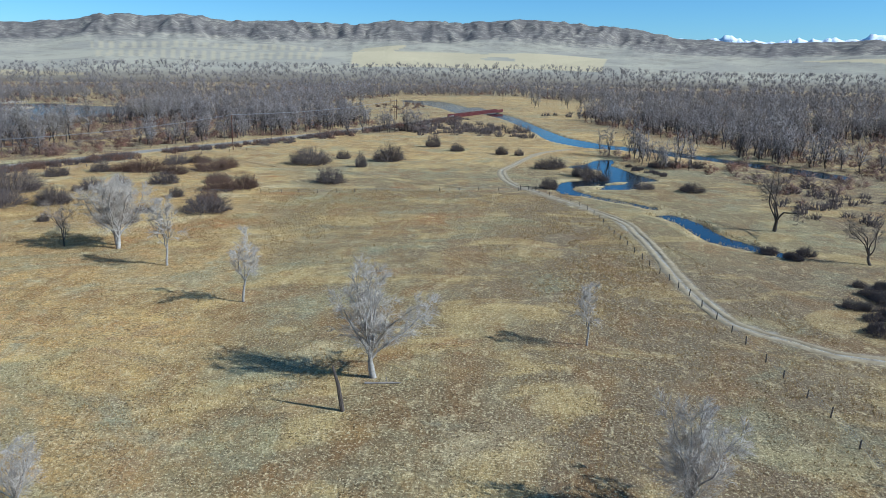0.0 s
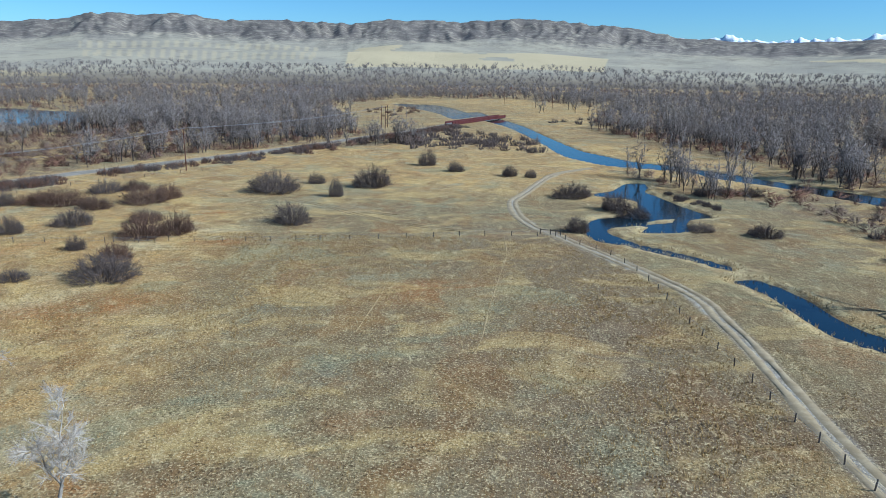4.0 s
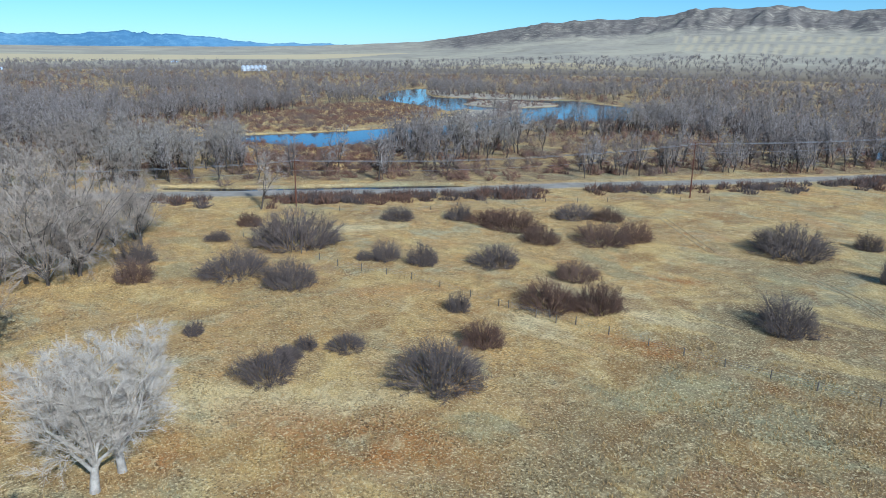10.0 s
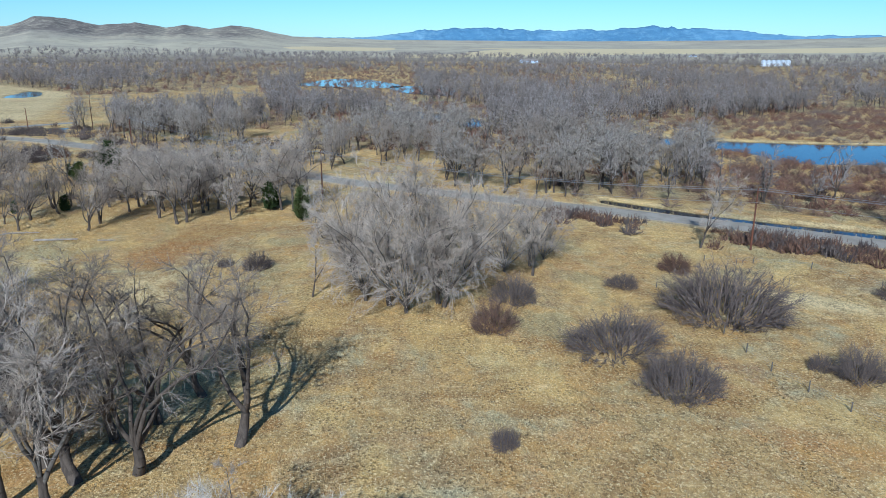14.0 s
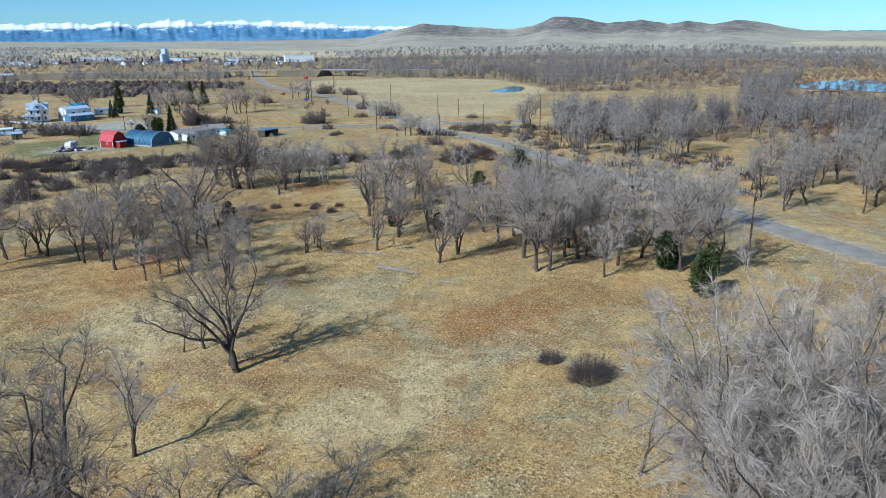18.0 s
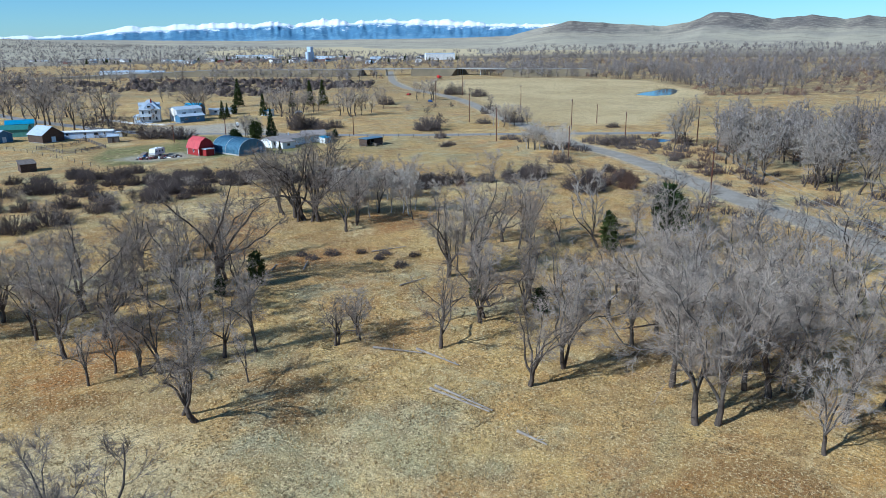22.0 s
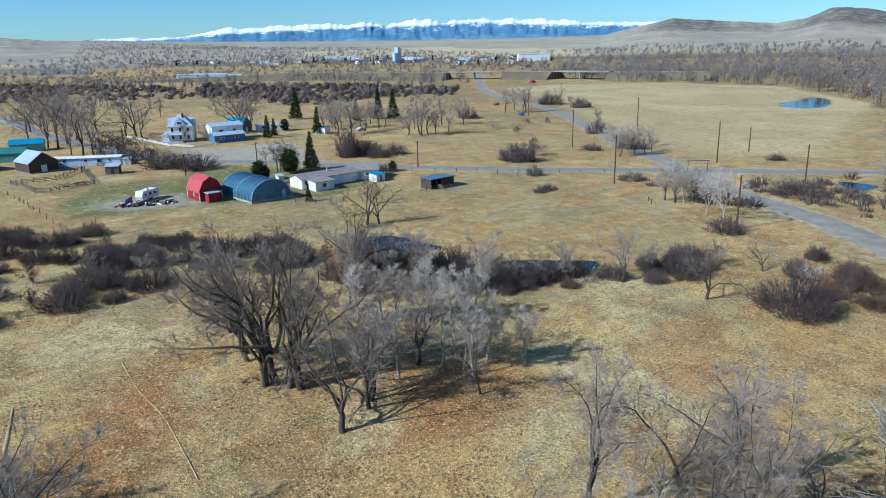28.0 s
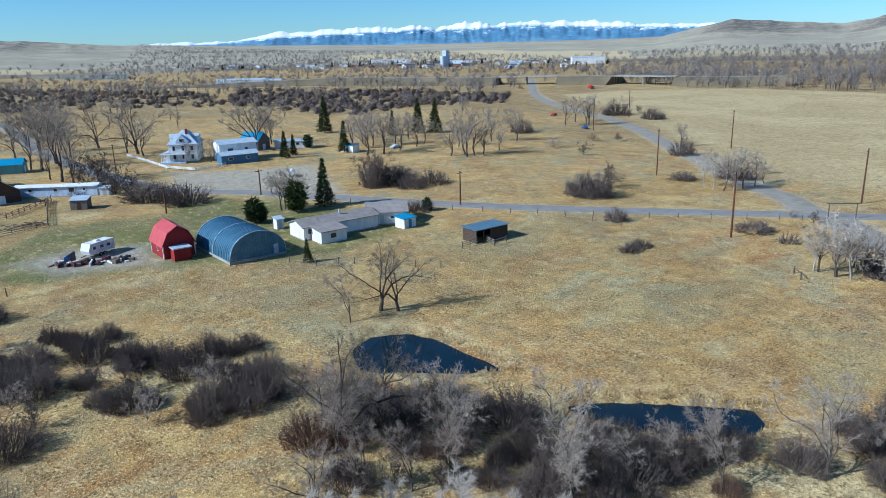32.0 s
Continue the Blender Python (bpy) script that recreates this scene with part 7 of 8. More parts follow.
for x in (-1.4, 1.4):
    part("leg", box(x - 0.1, x + 0.1, -0.6, 0.6, 0, 0.9), M_POST, tank)


def picket_fence(pts):
    root = thing("picket_fence", "white board yard fence along the drive", "fence", *pts[0])
    o = Vector((*pts[0], root.location.z))
    for (ax, ay), (bx, by) in zip(pts[:-1], pts[1:]):
        n = max(1, int(math.hypot(bx - ax, by - ay) / 2.4))
        for i in range(n):
            p, q = [Vector((ax + (bx - ax) * k / n, ay + (by - ay) * k / n, 0)) - Vector((o.x, o.y, 0)) for k in (i, i + 1)]
            part("post", rod(p, p + Vector((0, 0, 1.25)), 0.08, sides=4), M_TRIM, root)
            for z in (0.45, 0.75, 1.05):
                part("board", rod(p + Vector((0, 0, z)), q + Vector((0, 0, z)), 0.09, sides=4), M_TRIM, root)


picket_fence([(-304.9, -251.9), (-306.3, -228.2), (-307.0, -207.9), (-312.7, -195.5), (-320.7, -195.6), (-325.2, -199.6)])


def caravan():
    root = thing("caravan", "white travel trailer parked on the gravel", "caravan", -262.6, -105.6, 30)
    side = [(-3.1, 0.7), (3.0, 0.7), (3.3, 1.5), (2.7, 2.9), (-3.0, 2.9), (-3.2, 2.6)]
    part("body", prism(side, -1.2, 1.2), M_WHITE, root)
    for x, w in ((-1.6, 0.9), (0.1, 0.9), (1.9, 0.7)):
        window(root, "y+", x, 1.9, w, 0.6, 1.2)
    part("roof_vent", box(-0.4, 0.5, -0.4, 0.4, 2.9, 3.2), M_TRIM, root)
    for x in (-0.5, 0.5):
        for y in (-1.1, 1.1):
            wheel = part("wheel", rod((x, y - 0.12, 0.38), (x, y + 0.12, 0.38), 0.38, sides=14), M_BLACK, root)
            part("rim", rod((x, y - 0.13, 0.38), (x, y + 0.13, 0.38), 0.18, sides=10), M_GREY_ROOF, wheel)
    part("hitch", rod((3.1, 0, 0.6), (4.3, 0, 0.5), 0.07), M_BLACK, root)


caravan()
scrap_rng = random.Random(9)
for i in range(46):
    k = scrap_rng.random()
    x, y = -254.5 - 12.5 * k + scrap_rng.uniform(-0.8, 0.8), -102.5 + 6.5 * k + scrap_rng.uniform(-1.2, 1.2)
    ob = thing("scrap_piece", "piece of scrap timber or metal in a junk pile", "scrap", x, y, scrap_rng.uniform(0, 180), group="junk pile")
    a, b, c = scrap_rng.uniform(0.3, 1.5), scrap_rng.uniform(0.1, 0.5), scrap_rng.uniform(0.2, 0.9)
    part("piece", box(-a, a, -b, b, -0.05, c, 0.04), scrap_rng.choice([M_SCRAP, M_SCRAP, M_OLDWOOD, M_RUST_STEEL, M_TRIM, M_BLACK]), ob)
hopper = thing("hopper_bin", "small grey lean-to bin beside the junk pile", "bin", -256.6, -103.4, 20)
part("wall", prism([(-1, 0), (1, 0), (1, 1.6), (-1, 2.3)], -0.9, 0.9), M_OLDWOOD, hopper)
part("tarp", box(0.2, 1.4, 0.9, 1.0, 0, 1.5), paint("blue tarp", (90, 140, 196)), hopper)


# ---- corral ----
def corral(pts, label, rails=(0.5, 0.95, 1.4)):
    root = thing("corral", label, "fence", *pts[0])
    o = Vector((*pts[0], 0))
    for (ax, ay), (bx, by) in zip(pts[:-1], pts[1:]):
        n = max(1, int(math.hypot(bx - ax, by - ay) / 2.6))
        for i in range(n + 1):
            p = Vector((ax + (bx - ax) * i / n, ay + (by - ay) * i / n, -0.1)) - o
            part("post", rod(p, p + Vector((scrap_rng.uniform(-0.1, 0.1), 0, scrap_rng.uniform(1.5, 2.0))), 0.11), M_OLDWOOD, root)
            if i < n:
                q = p + Vector(((bx - ax) / n, (by - ay) / n, 0))
                for z in rails:
                    part("rail", rod(p + Vector((0, 0, z + scrap_rng.uniform(-0.1, 0.1))), q + Vector((0, 0, z + scrap_rng.uniform(-0.1, 0.1))), 0.07), M_OLDWOOD, root)


corral([(-264.3, -173.8), (-260.5, -150.5), (-258.9, -140.1), (-245.9, -136.7), (-242.4, -139.3), (-242.2, -154.1), (-240.1, -158.9)], "old silvered pole corral by the barn")
corral([(-240.1, -158.9), (-252.2, -156.6), (-265.0, -173.0)], "inner pole rails of the corral")
for i in range(22):
    k = scrap_rng.random()
    x, y = -253.5 + 9.0 * (k - 0.5), -143.5 + scrap_rng.uniform(-2.0, 2.0)
    ob = thing("old_plank", "weathered plank leaning in a lumber heap", "plank", x, y, scrap_rng.uniform(0, 180), group="lumber heap")
    part("board", rod((-1.4, 0, 0.05), (1.3, 0.1, scrap_rng.uniform(0.3, 1.3)), 0.09, sides=4), M_OLDWOOD, ob)
stake = thing("yard_stake", "dark post with a rounded cap in the yard", "post", -262.6, -167.2)
part("post", rod((0, 0, 0), (0, 0, 1.5), 0.14, 0.11, 8), M_DARKWOOD, stake)
part("cap", rod((0, 0, 1.5), (0, 0, 1.78), 0.20, 0.12, 8), M_BLACK, stake)


# ---- fences ----
def wire_fence(pts, label, spacing=5.5, tall=1.3, wires=(0.5, 0.85, 1.15)):
    root = thing("fence", label, "fence", *pts[0], z=0)
    line = smooth(pts, spacing)
    o = Vector((line[0][0], line[0][1], 0))
    zs = ground_z(line[:, 0], line[:, 1])
    post = rod((0, 0, -0.2), (0.02, 0, tall), 0.10, 0.085, 6)
    me = bpy.data.meshes.new("post")
    post.to_mesh(me)
    post.free()
    me.materials.append(M_POST)
    r = random.Random(len(pts))
    for (x, y), z in zip(line, zs):
        ob = new("post", me)
        ob.parent = root
        ob.matrix_local = pose(x - o.x, y - o.y, z, r.uniform(-4, 4), r.uniform(-4, 4), r.uniform(0, 90)) @ Matrix.Diagonal((1, 1, r.uniform(0.85, 1.12), 1))
    for h in wires:
        segs = [(*a, za + h, *b, zb + h, 0.012, 0.012) for a, b, za, zb in zip((line[:-1] - [o.x, o.y]).tolist(), (line[1:] - [o.x, o.y]).tolist(), zs[:-1], zs[1:])]
        wire = new("wire", segments_mesh("wire", segs, 3, M_WIRE))
        wire.parent = root
        wire["kind"] = "stuff"
    return root


wire_fence([(29.2, 233.8), (11.5, 234.1), (-8.1, 230.8), (-28.8, 227.5), (-51.7, 225.1), (-69.0, 224.1), (-76.5, 222.6)] + [(-66.8, 222.7), (-78.3, 222.1), (-99.6, 221.8), (-116.5, 217.2), (-140.0, 217.2), (-149.6, 215.5)], "wire fence on wooden posts across the meadow")
wire_fence([(29.2, 233.8), (38.9, 215.8), (42.2, 196.7), (42.1, 177.0)] + [(43.3, 144.1), (44.7, 123.4), (45.6, 100.4), (45.7, 88.4), (46.3, 77.4), (45.7, 70.2), (43.8, 56.0)], "wire fence on wooden posts beside the farm track", 5.0)
wire_fence([(-164.3, 231.5), (-157.1, 249.4), (-144.9, 254.6), (-136.0, 286.2), (-109.0, 321.1), (-93.8, 339.5)], "roadside wire fence on wooden posts", 8.0)
wire_fence([(-321.2, -123.2), (-340.0, -87.6), (-356.1, -65.0), (-372.7, -45.6), (-390.4, -26.1)], "roadside wire fence below the paved road", 6.0)
wire_fence([(-357.6, -49.5), (-354.5, -63.4)], "short wire fence to the road", 6.0)
wire_fence([(-279.9, -78.5), (-289.5, -73.3), (-292.5, -68.2), (-296.1, -66.0), (-298.3, -64.0), (-309.0, -51.2)], "yard fence on stout wooden posts", 5.5, 1.4)
wire_fence([(-244.1, -87.3), (-237.2, -79.7), (-236.7, -114.4), (-235.3, -149.1), (-226.4, -215.2)], "garden fence with tall dry grass along it", 5.0, 1.4)
brace = thing("fence_brace", "double wooden corner brace of the fence", "fence", *[(25.7, 236.4)][0], -20)
for x in (0, 2.6, 5.2):
    part("post", rod((x, 0, -0.2), (x, 0, 1.5), 0.12), M_POST, brace)
for x in (0, 2.6):
    part("rail", rod((x, 0, 1.2), (x + 2.6, 0, 1.2), 0.08), M_POST, brace)
gate = thing("pasture_gate", "dark wooden gate frame in the pasture", "gate", *[(-352.5, -8.2)][0], 45)
for x in (0, 3.4):
    part("post", rod((x, 0, -0.2), (x, 0, 1.4), 0.13), M_POST, gate)
part("rail", rod((0, 0, 1.1), (3.4, 0, 1.1), 0.08), M_POST, gate)
sign = thing("ranch_gateway", "tall wooden pole gateway across the lane", "gateway", *[(-395.4, -22.9)][0], -40)
for x in (0, -6.0):
    part("post", rod((x, 0, -0.2), (x, 0, 3.6), 0.14), M_POST, sign)
part("beam", rod((0.6, 0, 3.5), (-6.6, 0, 3.5), 0.13), M_POST, sign)


# ---- power line ----
def utility_pole(x, y, h, arms=1, yaw=45):
    root = thing("utility_pole", "reddish wooden utility pole beside the road", "utility pole", x, y, yaw, group="roadside power poles")
    part("pole", rod((0, 0, -0.3), (0, 0, h), 0.22, 0.14, 8), M_POLE, root)
    for k in range(arms):
        z = h - 0.5 - 1.4 * k
        arm = part("crossarm", box(-1.3, 1.3, -0.22, -0.08, z - 0.08, z + 0.08), M_POLE, root)
        for u in (-1.2, 0.5, 1.2):
            part("insulator", rod((u, -0.15, z + 0.08), (u, -0.15, z + 0.32), 0.06, 0.04), M_GREY_ROOF, arm)
    return root


LINE_A = [(x, y, h) for x, y, h in [(-289.2, 89.3, 16.9)] + [(-227.1, 155.0, 13.6), (-170.5, 244.7, 13.0), (-100.0, 339.5, 16.8)] + [(-37.5, 545.8, 14.6)]]
LINE_B = [(-342.6, 20.1, 11.6), (-366.1, -28.4, 13.6), (-403.9, 8.3, 10.6), (-444.2, -28.2, 8.9)] + [(-345.1, -90.7, 8.7), (-414.3, -82.6, 13.9), (-490.3, -174.4, 16.6), (-312.6, -140.0, 7.2), (-284.8, -134.4, 7.0), (-293.1, -220.3, 8.9), (-480.5, -391.4, 11.4)]
LINE_C = [(-416.5, -25.0, 13.3), (-478.2, -97.4, 18.5), (-546.4, -199.1, 20.6), (-407.7, 36.6, 14.6)] + [(69.2, 869.7, 16.5), (110.2, 786.5, 18.4)]
for x, y, h in LINE_A:
    utility_pole(x, y, min(h, 17), 1)
for x, y, h in LINE_B + LINE_C:
    utility_pole(x, y, min(h, 14), 1, 20)
frame_ = thing("transmission_frame", "two pole wooden transmission frame", "utility pole", LINE_A[-1][0], LINE_A[-1][1], 20)
for u in (-2.2, 2.2):
    part("pole", rod((u, 3, -0.3), (u, 3, 15), 0.24, 0.16, 8), M_POLE, frame_)
part("crossarm", box(-3.6, 3.6, 2.9, 3.1, 13.4, 13.7), M_POLE, frame_)


def wires(poles, drops, label):
    for side, down in drops:
        segs = []
        for (ax, ay, ah), (bx, by, bh) in zip(poles[:-1], poles[1:]):
            n = 14
            d = Vector((by - ay, ax - bx, 0)).normalized() * side
            pts = [(ax + (bx - ax) * k / n + d.x, ay + (by - ay) * k / n + d.y, ah - down + (bh - ah) * k / n - 2.0 * 4 * (k / n) * (1 - k / n)) for k in range(n + 1)]
            segs += [(*p, *q, 0.035, 0.035) for p, q in zip(pts[:-1], pts[1:])]
        tagged(new("power_wire", segments_mesh("wire", segs, 3, M_WIRE)), label, "wire", "power wires", "stuff")


wires([(x, y, min(h, 17)) for x, y, h in LINE_A], ((-1.2, 0.3), (0.5, 0.3), (1.2, 0.3), (0.2, 3.0)), "thin pale power wire strung between poles")


# ---- girder bridge ----
def bridge(a, b):
    a, b = Vector((*a, 0)), Vector((*b, 0))
    l = (b - a).length
    root = thing("girder_bridge", "rust red steel girder bridge on concrete piers", "bridge", a.x, a.y, math.degrees(math.atan2(b.y - a.y, b.x - a.x)), 0)
    part("deck", box(0, l, -2.6, 2.6, 1.0, 1.4), M_CONCRETE, root)
    for y in (-2.9, 2.9):
        part("girder", box(0, l, y - 0.12, y + 0.12, 0.4, 2.6), M_RUST_STEEL, root)
        for z in (0.4, 2.6):
            part("flange", box(0, l, y - 0.3, y + 0.3, z - 0.06, z + 0.06), M_RUST_STEEL, root)
        n = int(l / 2.2)
        for i in range(n + 1):
            x = l * i / n
            part("stiffener", box(x - 0.07, x + 0.07, y - 0.28, y + 0.28, 0.46, 2.54), M_RUST_STEEL, root)
    for x in (0.6, l * 0.5, l - 0.6):
        part("pier", box(x - 0.6, x + 0.6, -3.2, 3.2, -2.0, 0.4), M_CONCRETE, root)


bridge([(5.1, 571.2)][0], [(49.5, 654.5)][0])


# ---- dead wood ----
def log(a, b, r, branches=3, label="bleached fallen log in dry grass"):
    a, b = Vector((*a, r)), Vector((*b, r))
    root = thing("fallen_log", label, "log", a.x, a.y, 0, 0)
    d = b - a
    part("trunk", rod((0, 0, r), (d.x, d.y, r), r, r * 0.5, 8), M_LOG, root)
    for i in range(branches):
        p = d * scrap_rng.uniform(0.4, 1.0)
        e = Vector((scrap_rng.uniform(-1.5, 1.5), scrap_rng.uniform(-1.5, 1.5), scrap_rng.uniform(0.2, 0.9)))
        part("branch", rod((p.x, p.y, r), (p.x + e.x, p.y + e.y, r + e.z), r * 0.3, r * 0.1, 5), M_LOG, root)


LOGS = [(-193.8, 95.6), (-193.5, 104.4), (-196.6, 81.8), (-199.5, 88.1), (-200.0, 86.6), (-199.8, 94.1)] + [(-192.9, 95.6), (-193.1, 104.3), (-191.8, 109.0), (-191.6, 112.8)] + [(-9.9, 85.0), (-5.2, 85.2)]
for p, q in zip(LOGS[::2], LOGS[1::2]):
    log(p, q, 0.17)
LOGS = [(-211.7, 47.2), (-215.4, 43.6), (-216.6, 66.7), (-222.1, 67.3), (-227.3, 48.3), (-233.9, 51.0), (-207.6, 43.2), (-210.4, 40.8), (-204.0, 32.3), (-208.7, 29.9), (-187.1, 28.9), (-193.1, 29.0), (-187.7, 32.9), (-189.8, 27.7)]
for p, q in zip(LOGS[::2], LOGS[1::2]):
    log(p, q, 0.14, 4)
snag = thing("dead_snag", "leaning grey dead tree trunk without crown", "snag", *[(-11.7, 77.5)][0])
part("trunk", rod((0, 0, -0.2), (-0.5, 0.2, 3.4), 0.30, 0.22, 8), M_BARK, snag)
part("branch", rod((-0.5, 0.2, 3.4), (-1.1, 0.4, 5.6), 0.22, 0.12, 7), M_BARK, snag)


# ---- conifers ----
def conifer_mesh(seed, tall, wide, rows, round_=False):
    rng = np.random.default_rng(seed)
    segs = []
    for i in range(rows):
        f = (i + 0.5) / rows
        w = wide * ((1 - f) if not round_ else math.sin(math.pi * (0.18 + 0.75 * f)) ** 0.8)
        for j in range(int(10 + 26 * (1 - f))):
            a = rng.uniform(0, 2 * np.pi)
            z = tall * (0.06 + 0.92 * f) + rng.normal(0, 0.1)
            ln = w * rng.uniform(0.7, 1.1)
            tip = np.array([math.cos(a) * ln, math.sin(a) * ln, z + (0.25 * ln if round_ else -0.18 * ln)])
            for m in range(5):
                s = rng.uniform(0.25, 1.0)
                p = np.array([tip[0] * s, tip[1] * s, z + (tip[2] - z) * s])
                e = np.array([math.cos(a) * 0.3, math.sin(a) * 0.3, 0.1]) + rng.normal(0, 0.22, 3)
                segs.append((*p, *(p + e), 0.10, 0.0))
    return segments_mesh("needles", segs, 3, M_NEEDLE)


CONIFERS = {"spruce": [conifer_mesh(700 + i, 10, 2.4, 22) for i in range(2)], "juniper": [conifer_mesh(720 + i, 5, 1.5, 14, True) for i in range(3)]}


def conifer(x, y, h, kind="spruce", wide=1.0):
    base = 10.0 if kind == "spruce" else 5.0
    root = thing(kind + "_tree", "dark green spruce with drooping boughs" if kind == "spruce" else "rounded dark green juniper in dry grass", "conifer", x, y, scrap_rng.uniform(0, 360))
    part("trunk", rod((0, 0, -0.2), (0, 0, base * 0.85), 0.16 if kind == "spruce" else 0.12, 0.03, 6), M_BARK, root)
    crown = new("crown", scrap_rng.choice(CONIFERS[kind]))
    crown.parent = root
    crown["kind"] = "stuff"
    s = h / base
    root.scale = (s * wide, s * wide, s)


for x, y, h in [(-318.8, -113.9, 12.5), (-348.3, -200.1, 10.1), (-353.9, -204.4, 8.0), (-398.8, -263.2, 17.4), (-429.2, -228.1, 16.4), (-434.6, -221.9, 16.3), (-371.6, -196.4, 12.4), (-292.2, -71.0, 4.8), (-414.9, -228.1, 11.5)]:
    conifer(x, y, h, "spruce")
for x, y, h in [(-297.6, -108.7, 6.1), (-299.2, -108.8, 4.5), (-310.4, -113.0, 7.6), (-335.2, -91.3, 3.3), (-367.5, -219.4, 5.5), (-290.2, -158.4, 1.6)]:
    conifer(x, y, h, "juniper", 1.3)
for x, y, h in [(-201.5, 48.0, 6.0), (-263.7, 79.5, 5.3), (-285.6, 81.6, 8.2), (-286.2, 78.9, 5.4), (-287.9, 82.9, 6.2), (-194.4, 48.2, 3.5), (-221.4, 91.4, 4.0)] + [(-274.9, 86.4, 10.5), (-275.0, 89.2, 7.9), (-256.2, 83.7, 7.1), (-194.5, 47.5, 3.2), (-219.3, 80.7, 3.5)] + [(-217.0, 150.3, 6.2), (-220.7, 143.1, 5.7), (-270.7, 75.2, 4.2), (-221.5, 92.0, 4.2)] + [(-217.2, 142.3, 7.5), (-205.5, 151.1, 7.8)]:
    conifer(x, y, h, "juniper", 0.85)


# ---- highway bank, overpasses and the town ----
def highway():
    line = smooth(HIGHWAY, 25.0)
    d = np.gradient(line, axis=0)
    d /= np.linalg.norm(d, axis=1)[:, None]
    nr = np.stack([-d[:, 1], d[:, 0]], 1)
    top = 7.0
    gaps = [np.array(p) for p in [(-741.2, -477.0), (-797.0, -368.5)]]
    root = tagged(new("highway"), "raised highway on a grassy bank", "road", kind="structure")
    bank_m = plain("dry grass bank", srgb(132, 116, 88), srgb(112, 100, 78), 0.05, 0.95, 0, 0.4, 1.0)
    for i in range(len(line) - 1):
        m = (line[i] + line[i + 1]) / 2
        cut = min(np.linalg.norm(m - g) for g in gaps) < 30
        a, b, na, nb = line[i], line[i + 1], nr[i], nr[i + 1]
        tp = top * min(1.0, i / 8)
        if not cut:
            bm = bmesh.new()
            ends = [[bm.verts.new((*(p_ + n_ * u), z)) for u, z in ((-26, -1), (-11, tp), (11, tp), (26, -1))] for p_, n_ in ((a, na), (b, nb))]
            for k in range(4):
                bm.faces.new((ends[0][k], ends[0][(k + 1) % 4], ends[1][(k + 1) % 4], ends[1][k]))
            bm.faces.new(ends[0])
            bm.faces.new(ends[1][::-1])
            bmesh.ops.recalc_face_normals(bm, faces=list(bm.faces))
            part("bank", bm, bank_m, root)
        bm = bmesh.new()
        v = [bm.verts.new((*(p + n * u), tp + z)) for p, n in ((a, na), (b, nb)) for u, z in ((-9, 0.1), (9, 0.1), (9, 0.9 if cut else 0.2), (-9, 0.9 if cut else 0.2))]
        for f in ((0, 1, 5, 4), (1, 2, 6, 5), (2, 3, 7, 6), (3, 0, 4, 7)):
            bm.faces.new([v[k] for k in f])
        part("roadway", bm, M_ASPHALT if not cut else M_CONCRETE, root)
        if cut:
            for u in (-6, 0, 6):
                part("pier", rod((*(a + na * u), -0.3), (*(a + na * u), tp), 0.7, sides=8), M_CONCRETE, root)


highway()
town_rng = random.Random(77)
TOWN = [(-728.8, -1588.0), (-1008.4, -977.8), (-1053.0, -638.4), (-1366.9, -888.9), (-1611.2, -1776.5), (-1111.9, -2646.0)]
TOWN_WALLS = [M_WHITE, M_WHITE, paint("tan siding", (206, 192, 168)), M_BLUEGREY, paint("brick", (150, 96, 80))]
TOWN_ROOFS = [M_GREY_ROOF, M_TAN_ROOF, M_TAN_ROOF, paint("dark shingles", (100, 92, 90))]
town_spots = [p for p in sample(TOWN, 150, 77, 3, 6, 18)]
for x, y in town_spots:
    root = thing("town_house", "small pale house in the distant town", "house", x, y, town_rng.uniform(0, 180), 0, "houses of the town")
    w, l, h = town_rng.uniform(4, 7), town_rng.uniform(6, 14), town_rng.uniform(3, 5.5)
    part("wall", prism([(-w, 0), (w, 0), (w, h), (0, h + 2.2), (-w, h)], -l, l), town_rng.choice(TOWN_WALLS), root)
    rf = town_rng.choice(TOWN_ROOFS)
    for s in (-1, 1):
        part("roof_panel", prism([(0, h + 2.3), (s * (w + 0.5), h - 0.1), (s * (w + 0.5), h + 0.2), (0, h + 2.6)], -l - 0.4, l + 0.4), rf, root)
for x, y in [p for p in sample(TOWN, 120, 78, 3, 6, 9)]:
    conifer(x, y, town_rng.uniform(7, 13), "spruce", 1.3)
TOWN_TREES = [(x, y, town_rng.uniform(0.45, 0.8)) for x, y in sample([(-592.2, -1499.3), (-881.7, -809.9), (-966.0, -565.1), (-1432.3, -928.6), (-1741.0, -1948.4), (-1308.6, -3963.9)], 3400, 79, 3, 6)]
stuff_field("town_trees", TOWN_TREES, SHAPE_C, M_WOODS, "bare grey shade trees of the distant town", "trees", 79)
elevator = thing("grain_elevator", "tall grey concrete grain elevator in the town", "grain elevator", *[(-1071.9, -1047.9)][0], 30)
for i in range(4):
    part("silo", rod((-12 + 8 * i, 0, 0), (-12 + 8 * i, 0, 20), 4.2, sides=14), M_BLUEGREY, elevator)
part("headhouse", box(-9, 5, -4, 4, 20, 30), M_BLUEGREY, elevator)
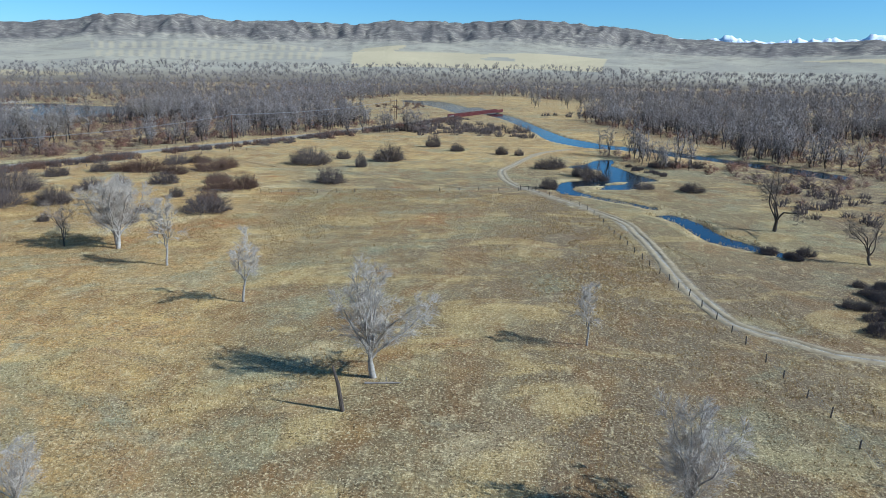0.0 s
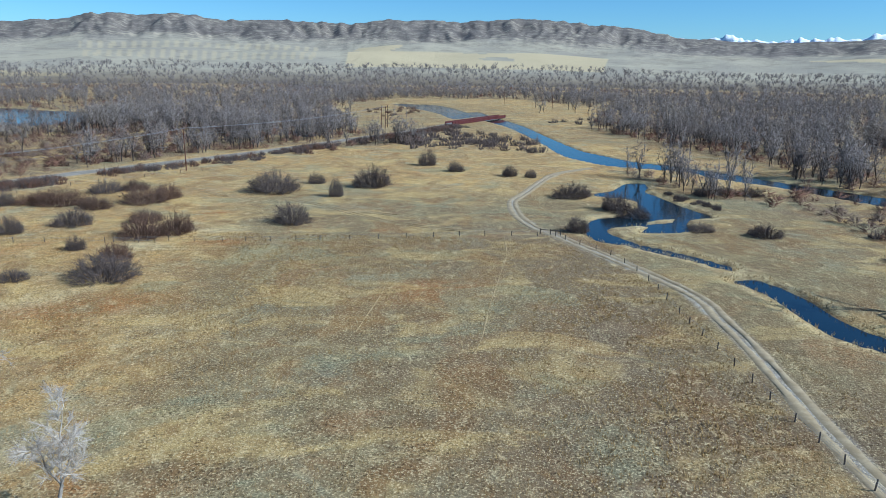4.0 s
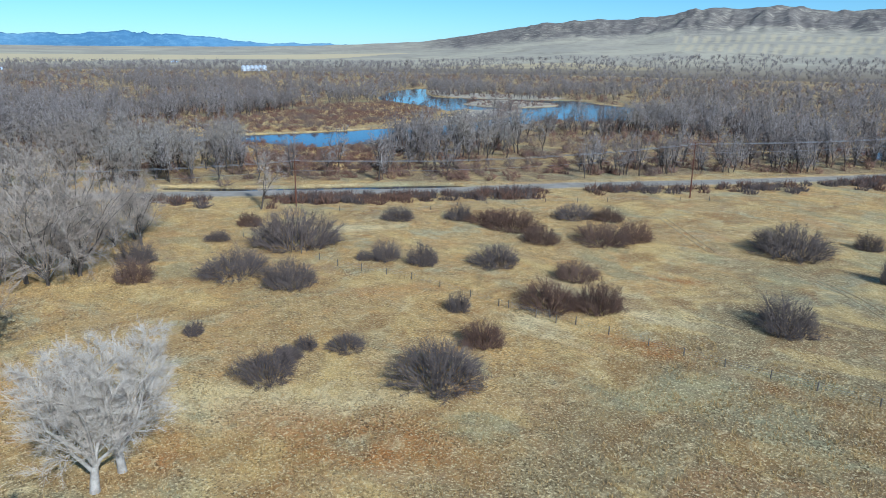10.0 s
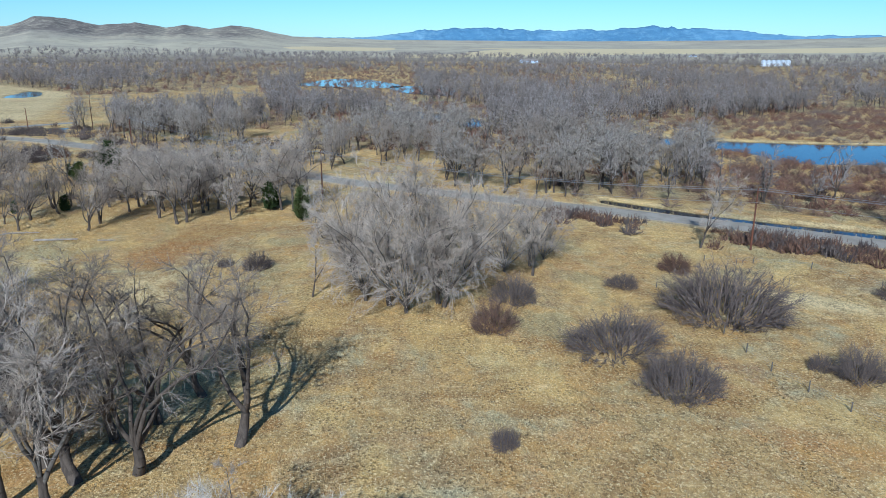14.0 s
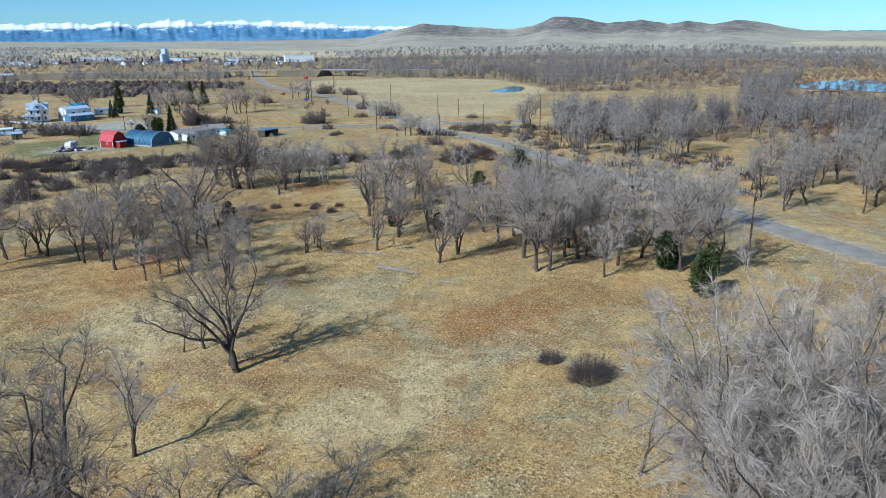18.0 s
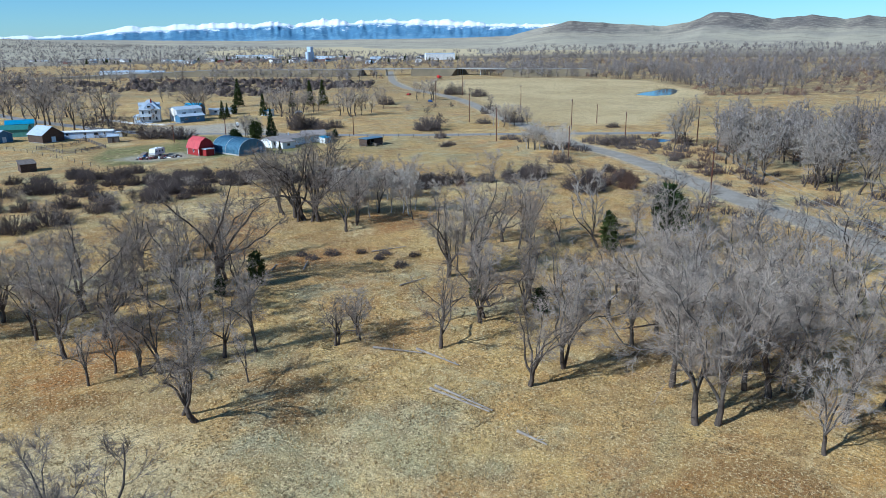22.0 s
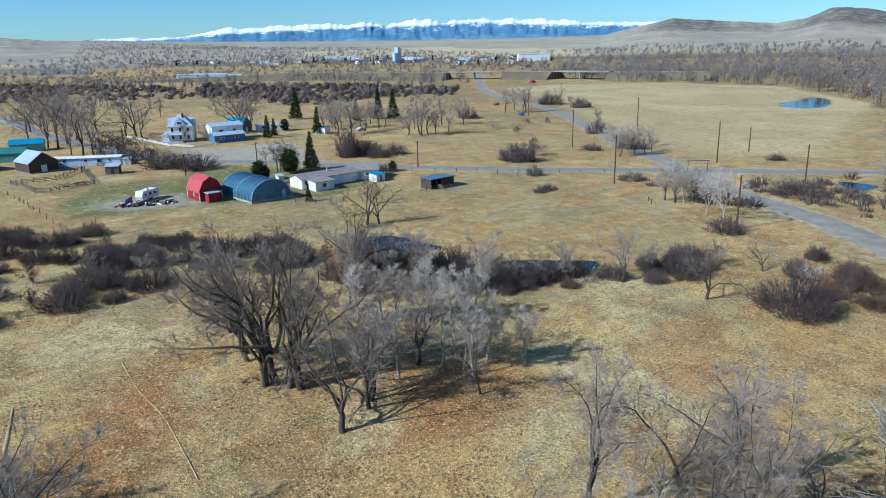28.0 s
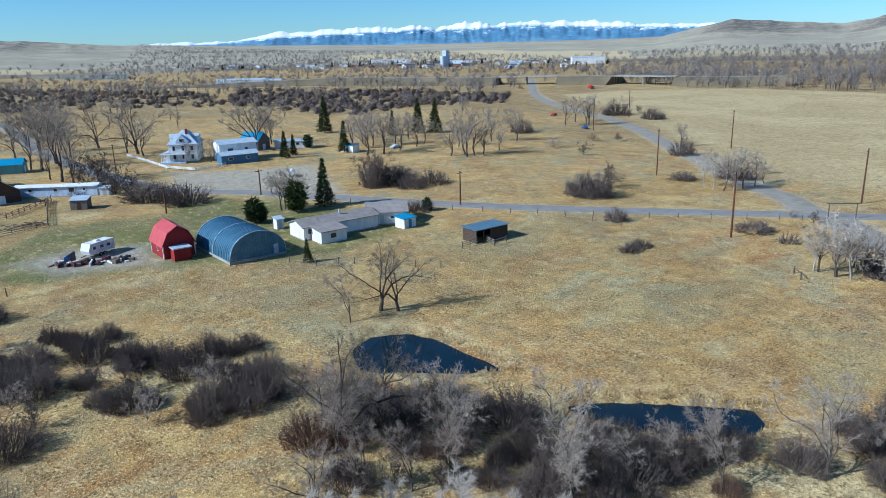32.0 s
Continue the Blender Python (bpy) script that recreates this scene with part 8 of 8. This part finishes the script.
for (x, y), (w, l, h, lab) in zip([(-566.7, -778.3), (-590.9, -756.3), (-1274.4, -878.2), (-1356.8, -2779.8), (-1204.2, -1439.9)], ((8, 30, 6, "long white metal warehouse by the highway"), (7, 15, 5, "small white metal shed by the highway"), (12, 30, 12, "white industrial building in the distance"), (18, 40, 18, "pale factory building in the distance"), (14, 44, 8, "long pale commercial building in the town"))):
    root = thing("warehouse", lab, "warehouse", x, y, 50, 0)
    gable(root, -w, w, -l, l, h, h + 1.5, M_WHITE, M_GREY_ROOF)
pick = thing("red_truck", "red flatbed truck parked below the highway", "truck", *[(-720.2, -379.3)][0], 30)
part("body", prism([(-7, 0.9), (7, 0.9), (7, 2.2), (4.5, 2.4), (4.0, 3.4), (2.0, 3.4), (2.0, 2.0), (-7, 2.0)], -1.2, 1.2), paint("red truck paint", (206, 40, 34)), pick)
for x in (-5, -3.8, 3.6):
    for y in (-1.1, 1.1):
        part("wheel", rod((x, y - 0.15, 0.5), (x, y + 0.15, 0.5), 0.5, sides=12), M_BLACK, pick)


def car(x, y, yaw, colour, label):
    root = thing("car", label, "car", x, y, yaw)
    body = part("body", prism([(-2.2, 0.35), (2.2, 0.35), (2.2, 0.85), (1.3, 0.95), (0.7, 1.45), (-1.3, 1.45), (-1.9, 0.95), (-2.2, 0.9)], -0.9, 0.9), paint("car paint " + label[:8], colour, 0.3), root)
    part("windscreen", prism([(1.24, 0.98), (0.72, 1.42), (0.66, 1.40), (1.16, 0.96)], -0.8, 0.8), M_GLASS, body)
    for x_ in (-1.35, 1.35):
        for y_ in (-0.85, 0.85):
            part("wheel", rod((x_, y_ - 0.1, 0.33), (x_, y_ + 0.1, 0.33), 0.33, sides=12), M_BLACK, root)


for (x, y), yaw, c, lab in zip([(-265.4, -185.6), (-527.1, -235.5), (-491.2, -180.3), (-392.6, -192.2)], (40, 20, 60, 10), ((210, 214, 220), (170, 50, 44), (60, 90, 140), (200, 204, 210)), ("silver parked car near the trailer home", "red parked car by bare trees", "blue parked car on the gravel lane", "pale parked pickup near spruces")):
    car(x, y, yaw, c, lab)
FAR_HOUSES = [(-1890.3, 1051.3), (-2426.4, 1367.5), (-2217.9, 1325.1), (-2444.5, 1593.0), (-2724.7, 1816.6), (-2452.0, 1687.3), (-2459.9, 1785.6), (-2605.4, 1970.9), (-2800.5, 2375.0), (-2876.8, 2936.8), (-2896.8, 3083.9), (-3246.4, 4068.2), (-2940.0, 3401.7), (-2551.6, 543.2), (-2360.4, 542.9), (-1516.6, 520.6)]
for x, y in FAR_HOUSES:
    r = math.hypot(x + 60, y - 60)
    k = min(1.0, 2700 / r)
    x, y, r = -60 + (x + 60) * k, 60 + (y - 60) * k, r * k
    crest = math.tan(radians(np.interp(math.degrees(math.atan2(-(x + 60), y - 60)), [a for a, _ in RIDGE], [e for _, e in RIDGE]))) * 4095 + 20
    z = max(0.0, 0.45 * crest * (r - 1500) / 2400)
    root = thing("ranch_building", "pale ranch building on the far plain", "house", x, y, town_rng.uniform(0, 180), z)
    w, l = town_rng.uniform(6, 10), town_rng.uniform(10, 24)
    part("wall", prism([(-w, -6), (w, -6), (w, 5), (0, 8), (-w, 5)], -l, l), town_rng.choice(TOWN_WALLS), root)
    for s in (-1, 1):
        part("roof_panel", prism([(0, 8.1), (s * (w + 0.5), 4.9), (s * (w + 0.5), 5.2), (0, 8.5)], -l - 0.4, l + 0.4), town_rng.choice(TOWN_ROOFS), root)


# ---- grain bins and the old truss bridge over the river's far channel ----
M_BIN = plain("galvanised bins", srgb(206, 210, 214), srgb(184, 190, 196), 0.3, 0.5, 0.3, 0.1, 2.0, 0.1)
for i in range(6):
    x, y = -1318 - 3 * i, 915 + 11.5 * i
    bin_ = thing("grain_bin", "silver round metal grain bin on the plain", "grain bin", x, y, 0, 0, "row of grain bins")
    part("wall", rod((0, 0, -0.2), (0, 0, 9.5), 4.8, sides=20), M_BIN, bin_)
    part("roof", rod((0, 0, 9.5), (0, 0, 12.0), 5.0, 0.6, 20), M_BIN, bin_)


def truss_bridge(x, y, yaw, bays=7, bay=5.0):
    root = thing("truss_bridge", "dark old steel truss bridge over the river", "bridge", x, y, yaw, 0)
    l = bays * bay
    part("deck", box(0, l, -2.4, 2.4, 1.6, 2.0), M_CONCRETE, root)
    for side in (-2.6, 2.6):
        part("bottom_chord", rod((0, side, 1.8), (l, side, 1.8), 0.22, sides=4), M_DARKWOOD, root)
        tops = [Vector((bay * i, side, 1.8 + 6.0 * math.sin(math.pi * (0.12 + 0.76 * i / bays)))) for i in range(1, bays)]
        line = [Vector((0, side, 1.8))] + tops + [Vector((l, side, 1.8))]
        for p, q in zip(line[:-1], line[1:]):
            part("top_chord", rod(p, q, 0.22, sides=4), M_DARKWOOD, root)
        for i, p in enumerate(tops):
            part("post", rod((p.x, side, 1.8), p, 0.14, sides=4), M_DARKWOOD, root)
            part("brace", rod((p.x + (bay if i < bays // 2 else -bay), side, 1.8), p, 0.10, sides=4), M_DARKWOOD, root)
    for x_ in (0.5, l - 0.5):
        part("pier", box(x_ - 0.7, x_ + 0.7, -3, 3, -1.5, 1.6), M_CONCRETE, root)


truss_bridge(-601.0, 128.0, 89)
